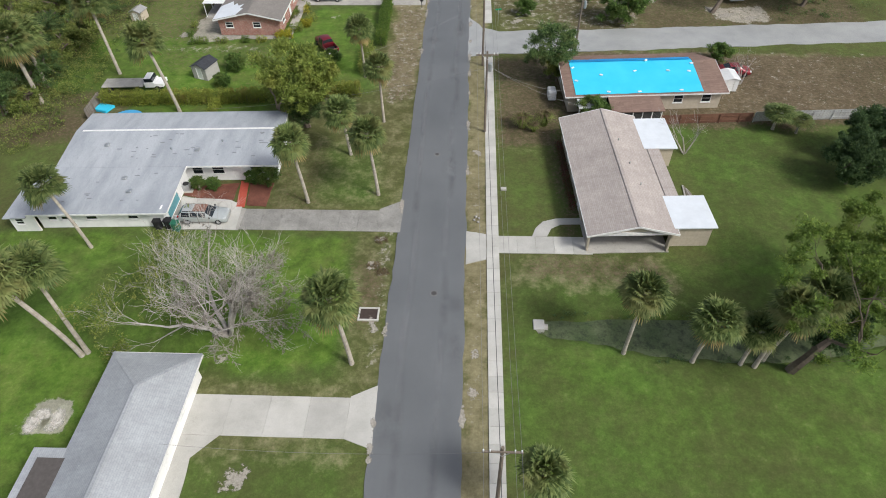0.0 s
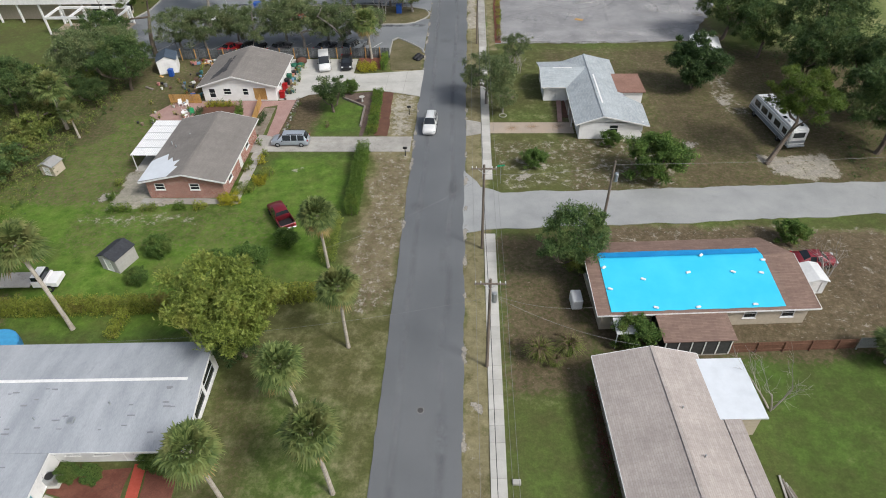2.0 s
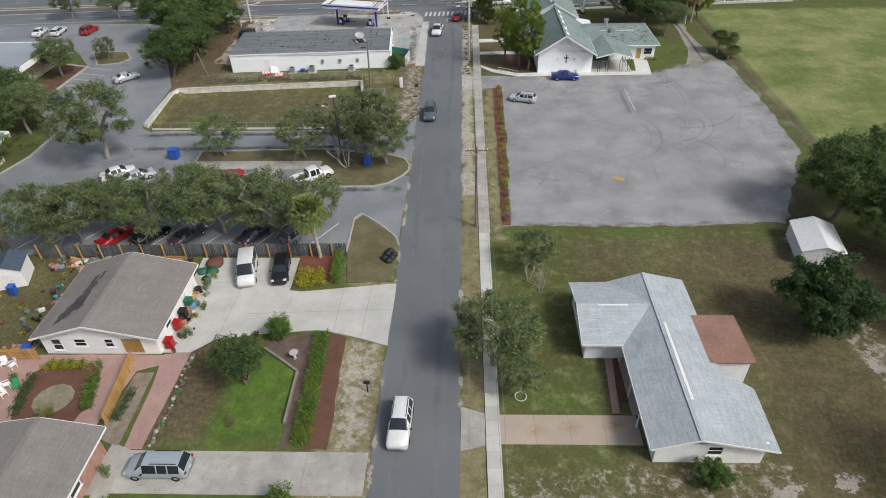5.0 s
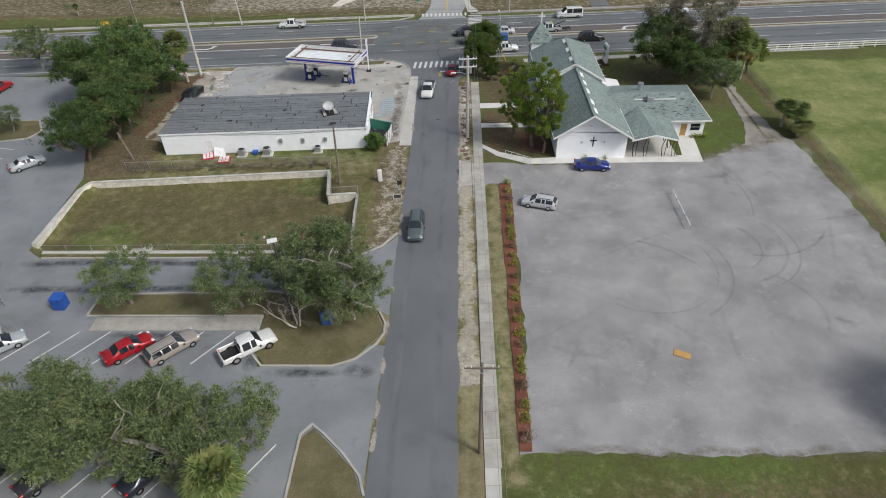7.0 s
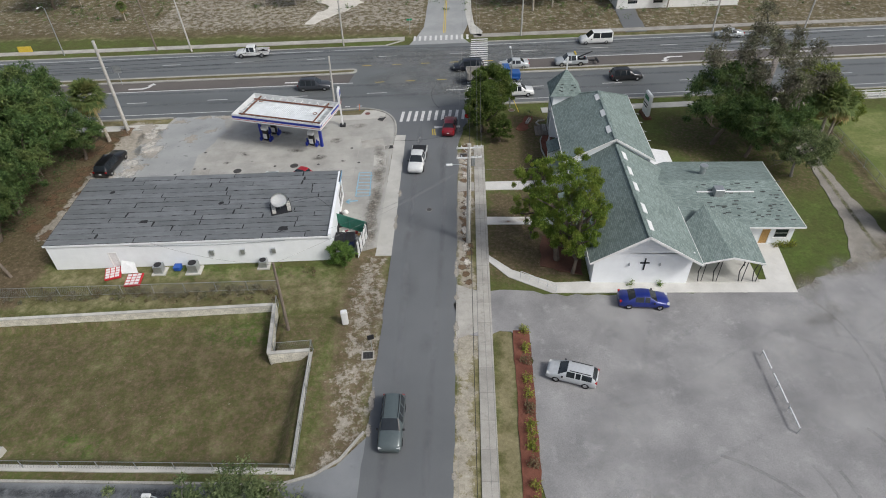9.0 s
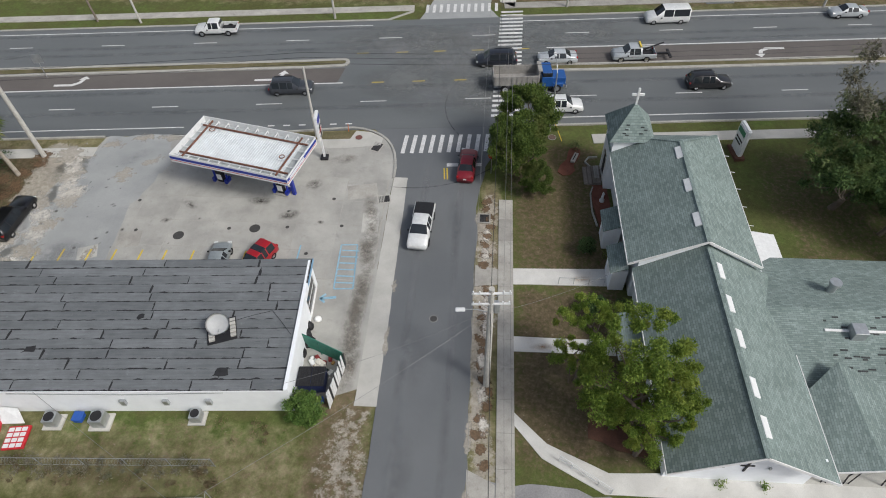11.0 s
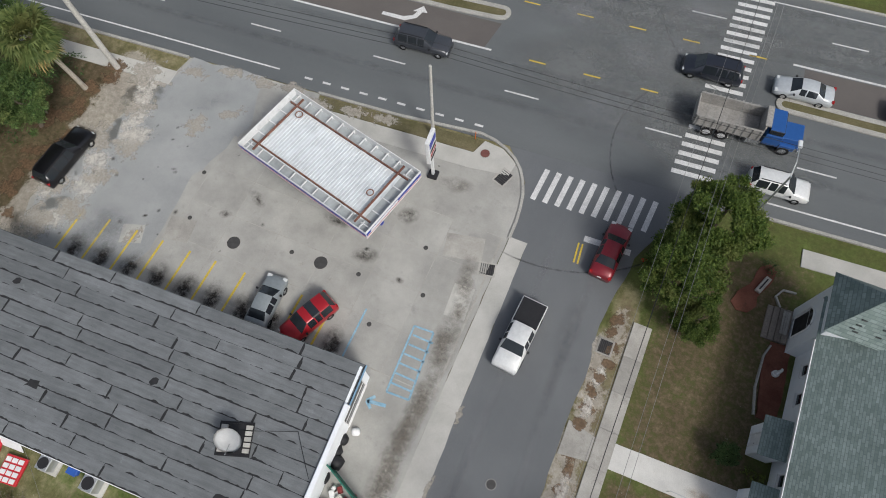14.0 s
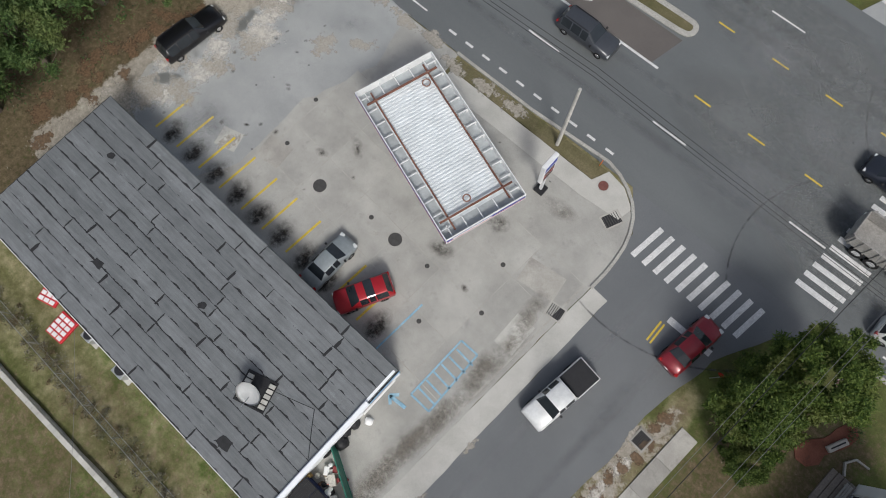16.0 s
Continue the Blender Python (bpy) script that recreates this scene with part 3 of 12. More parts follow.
flat("forecourt_asphalt", [(-46, 199), (-44, 207), (-42.4, 212), hw(-38, -1.2), hw(-31, -1.2), (-33, 211), (-35, 205), (-34.4, 198), (-36, 194.6), (-44.6, 194.2)], 0.031, ASPHALT_PALE,
     "older grey asphalt part of the forecourt", "forecourt", 0.9, 0.25)


def slabs(name, x0, x1, y0, y1, nx, ny, z, material, label, category="driveway", gap=0.016, rz=0.0):
    """Cast concrete panels with open joints, each a piece of its own."""
    top = thing(name, (x0 + x1) / 2, (y0 + y1) / 2, 0, rz, label, category, "", "structure")
    dx, dy = (x1 - x0) / nx, (y1 - y0) / ny
    bm = boxes((-dx / 2 + gap / 2, dx / 2 - gap / 2, -dy / 2 + gap / 2, dy / 2 - gap / 2, -0.1, z))
    me = mesh_of("slab", bevelled(bm, 0.008), material)
    for i in range(nx):
        for j in range(ny):
            ob = new("slab", me)
            ob.parent = top
            ob.matrix_basis = pose((i + 0.5) * dx - (x1 - x0) / 2, (j + 0.5) * dy - (y1 - y0) / 2, random.uniform(-0.006, 0.006), 0, 0, random.uniform(-0.12, 0.12))
    return top


for y0, y1, mt, lb in ((-8, 45, CONCRETE, "pale cast concrete pavement"), (45, 81.5, CONCRETE, "pale cast concrete pavement"), (92, 132, CONCRETE, "pale concrete pavement with dirty joints"),
                       (132, 207.2, CONCRETE_OLD, "greyish weathered concrete pavement")):
    slabs("pavement", 1.75, 3.0 if y1 < 200 else 3.1, y0, y1, 1, round((y1 - y0) / (1.5 if y1 < 200 else 2.7)), 0.045, mt, lb, "pavement")
slabs("driveway", -22.3, -9.4, 22.4, 26.0, 4, 1, 0.03, CONCRETE, "pale clean concrete drive in four bays")
flat("driveway_apron", [(-9.4, 22.4), (-7.15, 21.6), (-7.3, 27.2), (-9.4, 26.1)], 0.028, CONCRETE, "flared concrete apron at the kerb", "driveway", 1, 0.05)
flat("driveway_path", [(-22.5, 8), (-21.1, 8), (-20.7, 17.5), (-20.9, 20.5), (-19.2, 22.4), (-22.3, 22.4)], 0.024, CONCRETE, "concrete path along the house wall", "path", 1, 0.05)
CONCRETE_GREY = surf("grey_weathered_concrete", (0.225, 0.22, 0.205), (0.33, 0.32, 0.295), 0.5, 9, 0.8, (0.15, 0.145, 0.13), 0.5, 0.15, vary=0.08)
flat("driveway_flare", [(-31.6, 45.3), (-24, 45.3), (-24, 48.6), (-25.4, 49.0), (-31.6, 50.6)], 0.022, CONCRETE_OLD, "stained concrete parking pad", "driveway", 1, 0.05)
slabs("driveway", -24, -9.6, 45.4, 48.6, 7, 1, 0.03, CONCRETE_GREY, "grey weathered concrete drive with cracked bays")
flat("driveway_apron", [(-9.6, 45.4), (-7.1, 45.3), (-7.1, 50.3), (-9.6, 48.8)], 0.026, CONCRETE_GREY, "weathered flared concrete apron", "driveway", 1, 0.05)
slabs("driveway", 2.97, 12.2, 42.6, 45.0, 5, 1, 0.03, CONCRETE, "pale concrete drive to the carport")
flat("driveway_apron", [(-0.3, 41.0), (1.72, 41.7), (1.72, 45.2), (-0.3, 45.6)], 0.028, CONCRETE, "pale concrete crossing between street and pavement", "driveway", 1, 0.05)
flat("curved_path", [(6.4, 45.05), (6.8, 46.2), (7.6, 47.2), (9, 47.7), (12, 47.9), (12, 46.9), (9.4, 46.8), (8.4, 46.2), (7.9, 45.05)], 0.026, CONCRETE, "curved concrete path to the door", "path", 1, 0.03)
slabs("driveway", -27.2, -7.7, 98.4, 102.2, 4, 1, 0.03, CONCRETE_OLD, "mottled concrete drive beside the brick house")
flat("wide_driveway", [(-29.2, 112.9), (-26.0, 112.9), (-24.3, 114.5), (-20.5, 115.3), (-14.4, 115.9), (-11.6, 115.3), (-7.3, 113.9), (-7.2, 122.9), (-12.7, 122.2), (-17.2, 121.6), (-18.5, 121.8), (-18.5, 127.3), (-29.6, 127.3)], 0.024, CONCRETE, "wide pale concrete drive and parking yard", "driveway", 1.2, 0.06)
flat("house_pad", [(-29.3, 98.2), (-27.15, 98.35), (-27.15, 102.25), (-28.9, 102.9)], 0.028, CONCRETE_OLD, "stained concrete pad beside the brick house", "driveway", 1, 0.04)
slabs("driveway", 2.97, 14.4, 103.1, 106.0, 4, 1, 0.03, CONCRETE_RUST, "rust-stained concrete drive")
flat("driveway_apron", [(-0.3, 102.4), (1.72, 103.0), (1.72, 106.1), (-0.3, 106.8)], 0.028, CONCRETE_OLD, "concrete crossing between street and pavement", "driveway", 1, 0.05)
flat("driveway_apron", [(-0.3, 172.9), (1.72, 173.8), (1.72, 179.2), (-0.3, 180.2)], 0.028, CONCRETE_OLD, "concrete crossing into the gravel lot", "driveway", 1, 0.05)
flat("driveway_apron", [(-0.3, 196.4), (1.72, 196.7), (1.72, 198.4), (-0.3, 198.8)], 0.03, CONCRETE_OLD, "concrete crossing over the verge", "driveway", 1, 0.05)
flat("street_apron", [(-9.05, 184.6), (-7.3, 184.6), (-7.55, 210), (-9.0, 210)], 0.033, CONCRETE, "pale concrete gutter apron along the forecourt", "driveway", 1, 0.06)
flat("paved_terrace", [(-46.6, 108.2), (-44.2, 112.3), (-39.9, 112.5), (-27.0, 112.6), (-27.6, 111.5), (-30.2, 110.6), (-31.2, 104.5), (-38.5, 104.3), (-41.8, 104.7)], 0.02, PAVER_FLAT, "faded pink brick terrace between the houses", "terrace", 1, 0.08)
flat("brick_path", [(-27.8, 102.3), (-26.3, 102.3), (-26.1, 108), (-25.9, 112.9), (-28.4, 112.62), (-28.0, 108)], 0.024, PAVER_FLAT, "faded pink brick path beside the garden", "path", 1, 0.1)
flat("garden_bed", [(-39.8, 107.7), (-39.8, 110.3), (-38.8, 111.2), (-34.9, 111.5), (-33.5, 110.4), (-32.5, 106.5), (-33.3, 104.9), (-38.7, 104.9)], 0.035, BROWN_MULCH, "brown mulched flower bed", "flower bed", 0.7, 0.2)
flat("worn_patch", [(-36.3 + 1.75 * math.cos(k * 0.5236), 107.3 + 1.7 * math.sin(k * 0.5236)) for k in range(12)], 0.045, surf("sparse_turf", (0.20, 0.175, 0.125), (0.27, 0.24, 0.18), 0.7, 9, 0.95, (0.11, 0.13, 0.045), 0.55, 0.5), "oval of sparse turf in the flower bed", "flower bed", 0.6, 0.2)
flat("planting_strip", [(-30.1, 110.3), (-28.5, 110.4), (-28.4, 102.6), (-30.5, 103.4)], 0.03, surf("garden_soil", (0.19, 0.155, 0.12), (0.29, 0.25, 0.205), 0.8, 9, 0.95, (0.12, 0.09, 0.065), 0.5, 0.5), "strip of bare garden soil beside the fence", "flower bed", 0.6, 0.12)
flat("mulch_corner", [(-19.1, 114.6), (-14.5, 115.5), (-14.0, 108.5), (-14.5, 102.4), (-15.0, 102.4), (-15.1, 110.5), (-18.8, 113.3)], 0.022, surf("old_mulch", (0.10, 0.072, 0.06), (0.15, 0.11, 0.09), 0.8, 12, 0.95, (0.20, 0.16, 0.13), 0.45, 0.6), "weathered mulch corner of the garden", "flower bed", 0.7, 0.1)
flat("mulch_bed", [(-12.9, 115.4), (-11.4, 115), (-11.1, 102.4), (-12.9, 102.5)], 0.02, BROWN_MULCH, "dark brown mulch strip beside the hedge", "flower bed", 0.7, 0.12)
flat("mulch_bed", [(4.6, 133.5), (5.6, 133.5), (6.5, 174), (5.0, 174)], 0.03, MULCH, "long red mulch bed with small shrubs", "flower bed", 0.7, 0.12)
flat("mulch_bed", [(-31.6, 50.7), (-25.9, 49.1), (-25.9, 52.9), (-31.6, 52.2)], 0.03, MULCH, "red mulch bed below the windows", "flower bed", 0.7, 0.1)
flat("mulch_bed", [(-24.2, 49.2), (-22.0, 49.0), (-22.0, 53), (-24.7, 53)], 0.03, MULCH, "red mulch bed beside the path", "flower bed", 0.7, 0.1)
flat("red_path", [(-25.2, 48.9), (-24.3, 48.9), (-24.9, 53.2), (-25.8, 53.2)], 0.045, RED_PATH, "red painted path to the front door", "path", 1, 0.02)
flat("church_walk", [(2.97, 198.55), (2.97, 196.8), (11.2, 196.95), (11.2, 198.85)], 0.035, CONCRETE_WHITE, "white concrete walk to the church side door", "path", 1, 0.02)
flat("church_walk", [(2.97, 191.4), (2.97, 190.0), (11.2, 190.0), (11.2, 191.4)], 0.035, CONCRETE_WHITE, "white concrete walk with rust stains", "path", 1, 0.02)
flat("church_walk", [(2.97, 184.8), (2.97, 183.8), (5.0, 181.3), (9.2, 179.0), (33.2, 179.2), (34, 186.8), (31.6, 186.8), (30.8, 181), (13.2, 180.7), (9.6, 180.5), (5.4, 182.4)], 0.04, CONCRETE_WHITE, "white concrete apron along the church front", "path", 1.5, 0.02)
for a, b, lb in ((-60, -42.5, "W"), (11.5, 75, "E")):
    pts = [hw(u, -4.6) for u in np.linspace(a + 3.8, b + 3.8, 12)] + [hw(u, -3.1) for u in np.linspace(b + 3.8, a + 3.8, 12)]
    solo("pavement", prism(bmesh.new(), [(float(p[0]), float(p[1])) for p in pts], -0.1, 0.05), CONCRETE, "pale concrete pavement beside the highway", "pavement", "", "structure")
pts = [hw(u, 24.6) for u in np.linspace(-100, -4.5, 20)] + [hw(u, 26.1) for u in np.linspace(-4.5, -100, 20)]
solo("pavement", prism(bmesh.new(), [(float(p[0]), float(p[1])) for p in pts], -0.1, 0.05), CONCRETE_OLD, "pale pavement on the far side of the highway", "pavement", "", "structure")
pts = [hw(u, 24.6) for u in np.linspace(8, 110, 20)] + [hw(u, 26.1) for u in np.linspace(110, 8, 20)]
solo("pavement", prism(bmesh.new(), [(float(p[0]), float(p[1])) for p in pts], -0.1, 0.05), CONCRETE_OLD, "pale pavement on the far side of the highway", "pavement", "", "structure")
flat("pavement", [(1.6, 246.5), (3.6, 245), (3.9, 247.5), (2.4, 251), (2.0, 258), (1.6, 290), (0.6, 290), (0.8, 256)], 0.05, CONCRETE, "curving concrete pavement at the far corner", "pavement", 1, 0.02)
flat("corner_pavement", [hw(-25, -4.3), hw(-11, -4.3), hw(-7.6, -4.0), (-10.9, 216.3), (-12.4, 217.2), hw(-10.4, -1.45), hw(-11.0, -2.8), hw(-25, -2.7)], 0.045, CONCRETE, "pale concrete pavement round the forecourt corner", "pavement", 1, 0.03)


def kerb(pts, w=0.18, h=0.14, label="pale concrete kerb", z=-0.1):
    """A kerb of real height along points of the plan."""
    bm = bmesh.new()
    for k, ((x, y), (x2, y2)) in enumerate(zip(pts, pts[1:])):
        d = math.hypot(x2 - x, y2 - y)
        m = pose((x + x2) / 2, (y + y2) / 2, -0.0025 * (k % 4), 0, 0, math.degrees(math.atan2(y2 - y, x2 - x)))
        box(bm, -d / 2 - 0.02, d / 2 + 0.02, -w / 2, w / 2, z, h, m)
    return solo("kerb", bm, KERB, label, "kerb", "", "structure")


def arc(cx, cy, r, a0, a1, n=8):
    return [(cx + r * math.cos(radians(a0 + (a1 - a0) * k / n)), cy + r * math.sin(radians(a0 + (a1 - a0) * k / n))) for k in range(n + 1)]


kerb([(-9.0, 209.9), (-9.02, 211.4), (-9.15, 212.6), (-9.38, 213.8), (-9.8, 214.9), (-10.4, 215.9), (-11.2, 216.7), (-12.2, 217.3), (-13.3, 217.7), (-14.6, 217.9), hw(-18, -1.3), hw(-25.6, -1.3)], 0.24)
kerb([hw(-60, -1.35), hw(-38.5, -1.35)], 0.25)
kerb([hw(9, -1.35), hw(60, -1.35), hw(110, -1.35)], 0.25)
kerb([hw(-120, 22.3), hw(-60, 22.3), hw(-8, 22.3), hw(-4.6, 24.4)], 0.25)
kerb([hw(8, 22.3), hw(60, 22.3), hw(120, 22.3)], 0.25)
kerb([(-48, 158.4), (-13.4, 158.4)] + [(-11, 159.2), (-9.2, 160.5), (-7.6, 163)], 0.2)
kerb([(-7.6, 146.6), (-8.2, 145.2), (-10, 143.2), (-12, 142.4), (-18.6, 142.4), (-20, 144), (-20.1, 149.0)], 0.2)
kerb([(-7.6, 146.6), (-7.6, 148), (-8.4, 149.8), (-11, 151), (-20, 152.7), (-38.2, 152.2), (-38.2, 149.0), (-20.1, 149.0)], 0.2)
kerb([(-7.5, 129.6), (-8, 131.2), (-9.6, 133.2), (-11.4, 135), (-12.6, 136), (-13.4, 135), (-13.4, 128)], 0.2)
flat("island", [(-7.7, 147), (-8.6, 149.6), (-11, 150.8), (-20, 152.5), (-38, 152), (-38, 149.1), (-19.9, 149.1), (-19.8, 144.2), (-18.4, 142.6), (-12, 142.6), (-9.8, 143.6)], 0.06,
     surf("dry_turf", (0.098, 0.094, 0.042), (0.16, 0.138, 0.078), 0.35, 9, 0.95, (0.20, 0.16, 0.10), 0.5, 0.8), "grassy planting island in the car park", "planting island", 0.8, 0.05)
flat("lot_walk", [(-37, 146.9), (-20.2, 147.0), (-20.2, 148.9), (-37, 148.8)], 0.07, CONCRETE_OLD, "pale concrete strip before the parking bays", "pavement", 2, 0.02)
flat("island", [(-7.8, 129.8), (-8.6, 131.8), (-12.4, 135.6), (-13.3, 134.6), (-13.3, 128.1), (-12.6, 123), (-7.8, 123.2)], 0.05, bpy.data.materials["dry_turf"], "dry grass corner beside the car park entry", "planting island", 0.8, 0.1)
flat("grass_strip", [hw(-25, -2.68), hw(-11.0, -2.78), hw(-10.6, -1.5), hw(-25, -1.5)], 0.05, bpy.data.materials["dry_turf"], "narrow grass strip between forecourt and highway", "verge", 0.8, 0.05)

flat("island", [(-76.6, 172.5), (-72.3, 173.4), (-71.9, 185.6), (-76.6, 187.0)], 0.05, BROWN_MULCH, "bare soil planting strip beside the building", "planting island", 0.8, 0.05)
kerb([(-72.2, 173.2), (-71.8, 185.8), (-76.4, 187.2)], 0.5)
flat("island", [(-74.4, 193.6), (-70.2, 186.6), (-66.2, 187.6), (-65.2, 190.0), (-67.6, 193.8)], 0.05, bpy.data.materials["dry_turf"], "rounded grass island in the car park", "planting island", 0.8, 0.1)
kerb([(-74.4, 193.6), (-70.2, 186.6), (-66.2, 187.6), (-65.2, 190.0), (-67.6, 193.8), (-74.4, 193.6)], 0.25)
kerb([(-64.8, 146), (-63.3, 151), (-63.2, 159.5), (-69, 165)], 0.3)


# medians of the highway
def median(pts, label):
    kerb(pts + pts[:1], 0.45, 0.16, label)
    return flat("median", pts, 0.12, bpy.data.materials["dry_turf"], label, "median", 3, 0.02)


median([hw(u, 11.3) for u in range(-150, -16, 12)] + [hw(-13.6, 11.5)] + arc(*hw(-13.2, 12.2), 0.65, -60, 70, 5) + [hw(-13.8, 12.8)] + [hw(u, 12.7) for u in range(-18, -151, -12)], "kerbed grass median of the highway")
median([hw(12.6, 10.4)] + arc(*hw(12.4, 9.8), 0.6, 110, 260, 5) + [hw(12.8, 9.2)] + [hw(u, 9.1) for u in range(20, 140, 12)] + [hw(u, 10.3) for u in range(138, 14, -12)], "narrow kerbed grass median of the highway")
pts = [hw(-130, 7.9), hw(-13.5, 7.9), hw(-12.8, 11.0), hw(-130, 11.0)]
solo("turn_lane", prism(bmesh.new(), pts, 0.0, 0.036), ASPHALT_BROWN, "brownish asphalt of the turning lane", "road", "", "structure")
pts = [hw(13.5, 10.7), hw(120, 10.7), hw(120, 14.1), hw(13.5, 14.1)]
solo("turn_lane", prism(bmesh.new(), pts, 0.0, 0.036), ASPHALT_BROWN, "brownish asphalt of the turning lane", "road", "", "structure")

# painted lines: each set of one kind is one marking
def stripe(bm, x, y, x2, y2, w, z=0.036):
    d = math.hypot(x2 - x, y2 - y)
    box(bm, -d / 2, d / 2, -w / 2, w / 2, z, z + 0.008, pose((x + x2) / 2, (y + y2) / 2, 0, 0, 0, math.degrees(math.atan2(y2 - y, x2 - x))))


def marking(name, rows, material, label, w=0.14, z=0.04):
    bm = bmesh.new()
    for r in rows:
        stripe(bm, *r[:4], r[4] if len(r) > 4 else w, z)
    return solo(name, bm, material, label, "road marking", "", "structure")


marking("edge_line", [(*hw(-130, 0), *hw(-30, 0)), (*hw(12, 0), *hw(120, 0)), (*hw(-130, 21), *hw(-10, 21)), (*hw(10, 21), *hw(120, 21))], LINE_WHITE, "solid white edge line of the highway")
marking("lane_line", [(*hw(u, 3.95), *hw(u + 3.05, 3.95)) for u in np.arange(-132.4, 110, 12.2)] + [(*hw(u, 17.7), *hw(u + 3.05, 17.7)) for u in np.arange(-131, 110, 12.2)], LINE_WHITE, "dashed white lane line")
marking("turn_line", [(*hw(-130, 7.8), *hw(-12.8, 7.8)), (*hw(12.5, 14.3), *hw(120, 14.3))], LINE_WHITE, "solid white line of the turning lane", 0.2)
marking("guide_dots", [(*hw(u, -0.15), *hw(u + 0.75, -0.15)) for u in np.arange(-27.5, -11.5, 1.75)], LINE_WHITE, "short white guide dashes at the junction", 0.2)
marking("yellow_dashes", [(*hw(u, 7.75), *hw(u + 1.5, 7.75)) for u in (-9.3, -4.4, 0.6, 9.5)] + [(*hw(u, 14.2), *hw(u + 1.5, 14.2)) for u in (-11.6, -6.6, -1.8, 3, 8.8)], LINE_YELLOW, "dashed yellow guide line across the junction")
marking("zebra_crossing", [(-8.55 + 0.98 * k, 213.75 + 0.075 * k, -8.35 + 0.98 * k, 216.75 + 0.06 * k) for k in range(10)], LINE_WHITE, "worn white zebra crossing over the street", 0.42)
marking("zebra_crossing", [(0.75 + 0.04 * k, 220.6 + 0.92 * k, 4.0 + 0.03 * k, 220.85 + 0.92 * k) for k in range(26)], LINE_WHITE, "white zebra crossing over the highway", 0.42)
marking("zebra_crossing", [(-8.4 + 0.95 * k, 243.2 + 0.07 * k, -8.4 + 0.95 * k, 245.4 + 0.07 * k) for k in range(11)], LINE_WHITE, "white zebra crossing over the far street", 0.4)
marking("joint", [(-12.8, 115.7, -12.7, 122.1), (-10.0, 115.0, -9.8, 122.4), (-21.9, 118.2, -7.5, 118.9), (-18.3, 115.8, -18.0, 121.5), (-24.0, 114.8, -23.6, 127.2), (-29.3, 122.8, -18.6, 123.6)], CONCRETE_OLD, "dark joints of the concrete drive", 0.05, 0.0185)
marking("stop_line", [(-3.7, 212.1, -0.1, 212.3)], LINE_WHITE, "white stop line", 0.5)
marking("centre_line", [(-3.95, 211.6, -3.8, 209.9), (-3.65, 211.6, -3.5, 209.9)], LINE_YELLOW, "short double yellow centre line", 0.13)
marking("centre_line", [(-3.0, 247, -3.1, 300), (-3.3, 247, -3.4, 300)], LINE_YELLOW, "double yellow centre line", 0.12)


def turn_arrow(u, v, flip=1):
    bm = bmesh.new()
    c = [(-1.9, -0.12), (0.1, -0.12), (0.9, 0.25), (1.15, 0.8), (0.75, 0.75), (1.5, 1.6), (2.1, 0.9), (1.65, 0.85), (1.35, 0.05), (0.4, -0.55), (-1.9, -0.5)]
    prism(bm, [(x * flip, y * flip) for x, y in c], 0.038, 0.046)
    ob = solo("turn_arrow", bm, LINE_WHITE, "white turn arrow on the lane", "road marking", "turn arrows", "structure")
    x, y = hw(u, v)
    ob.matrix_basis = pose(x, y, 0, 0, 0, HW_TURN)
    return ob


for u in (-46.5, -21.8, -75):
    turn_arrow(u, 9.2)
for u in (40, 62):
    turn_arrow(u, 12.4, -1)
marking("parking_line", [(x, 195.2 + 0.05 * (x + 40), x + 0.05, 198.9 + 0.03 * (x + 40)) for x in (-41.4, -38.9, -36.3, -33.9, -31.4, -29.1, -26.5, -24.0, -21.6, -19.1)], LINE_YELLOW, "faded yellow parking bay lines", 0.17)
marking("parking_line", [(-16.6, 195.8, -16.6, 200.4), (-12.6, 195.5, -12.8, 200.6), (-10.9, 195.6, -11.3, 200.7), (-12.6, 195.5, -10.9, 195.6), (-12.8, 200.6, -11.3, 200.7)] + [(-12.6, 196.2 + 0.75 * k, -11, 196.2 + 0.75 * k) for k in range(6)],
        LINE_BLUE, "faded blue accessible parking bay lines", 0.14)
marking("blue_arrow", [(-13.5, 194.4, -12.2, 194.6, 0.25), (-13.6, 194.4, -13.15, 194.9, 0.22), (-13.6, 194.4, -13.1, 194.0, 0.22)], LINE_BLUE, "faded blue painted arrow")
marking("parking_line", [(x, 142.6, x + 3.0, 146.8) for x in np.arange(-47, -20, 3.1)] + [(x, 128.6, x + 3.4, 134) for x in np.arange(-62, -18, 3.1)] + [(-71.6, 174.6 + 2.7 * k, -66.4, 173.4 + 2.7 * k) for k in range(5)], LINE_WHITE, "worn white parking bay lines", 0.12)

solo("ditch_water", boxes((6.5, 38, 29.6, 36.0, -0.6, -0.36)), surf("algae_water", (0.075, 0.108, 0.042), (0.130, 0.155, 0.078), 0.5, 5, 0.65, (0.016, 0.024, 0.016), 0.58, 0.35), "still murky green water in the drainage ditch", "water", "", "structure")

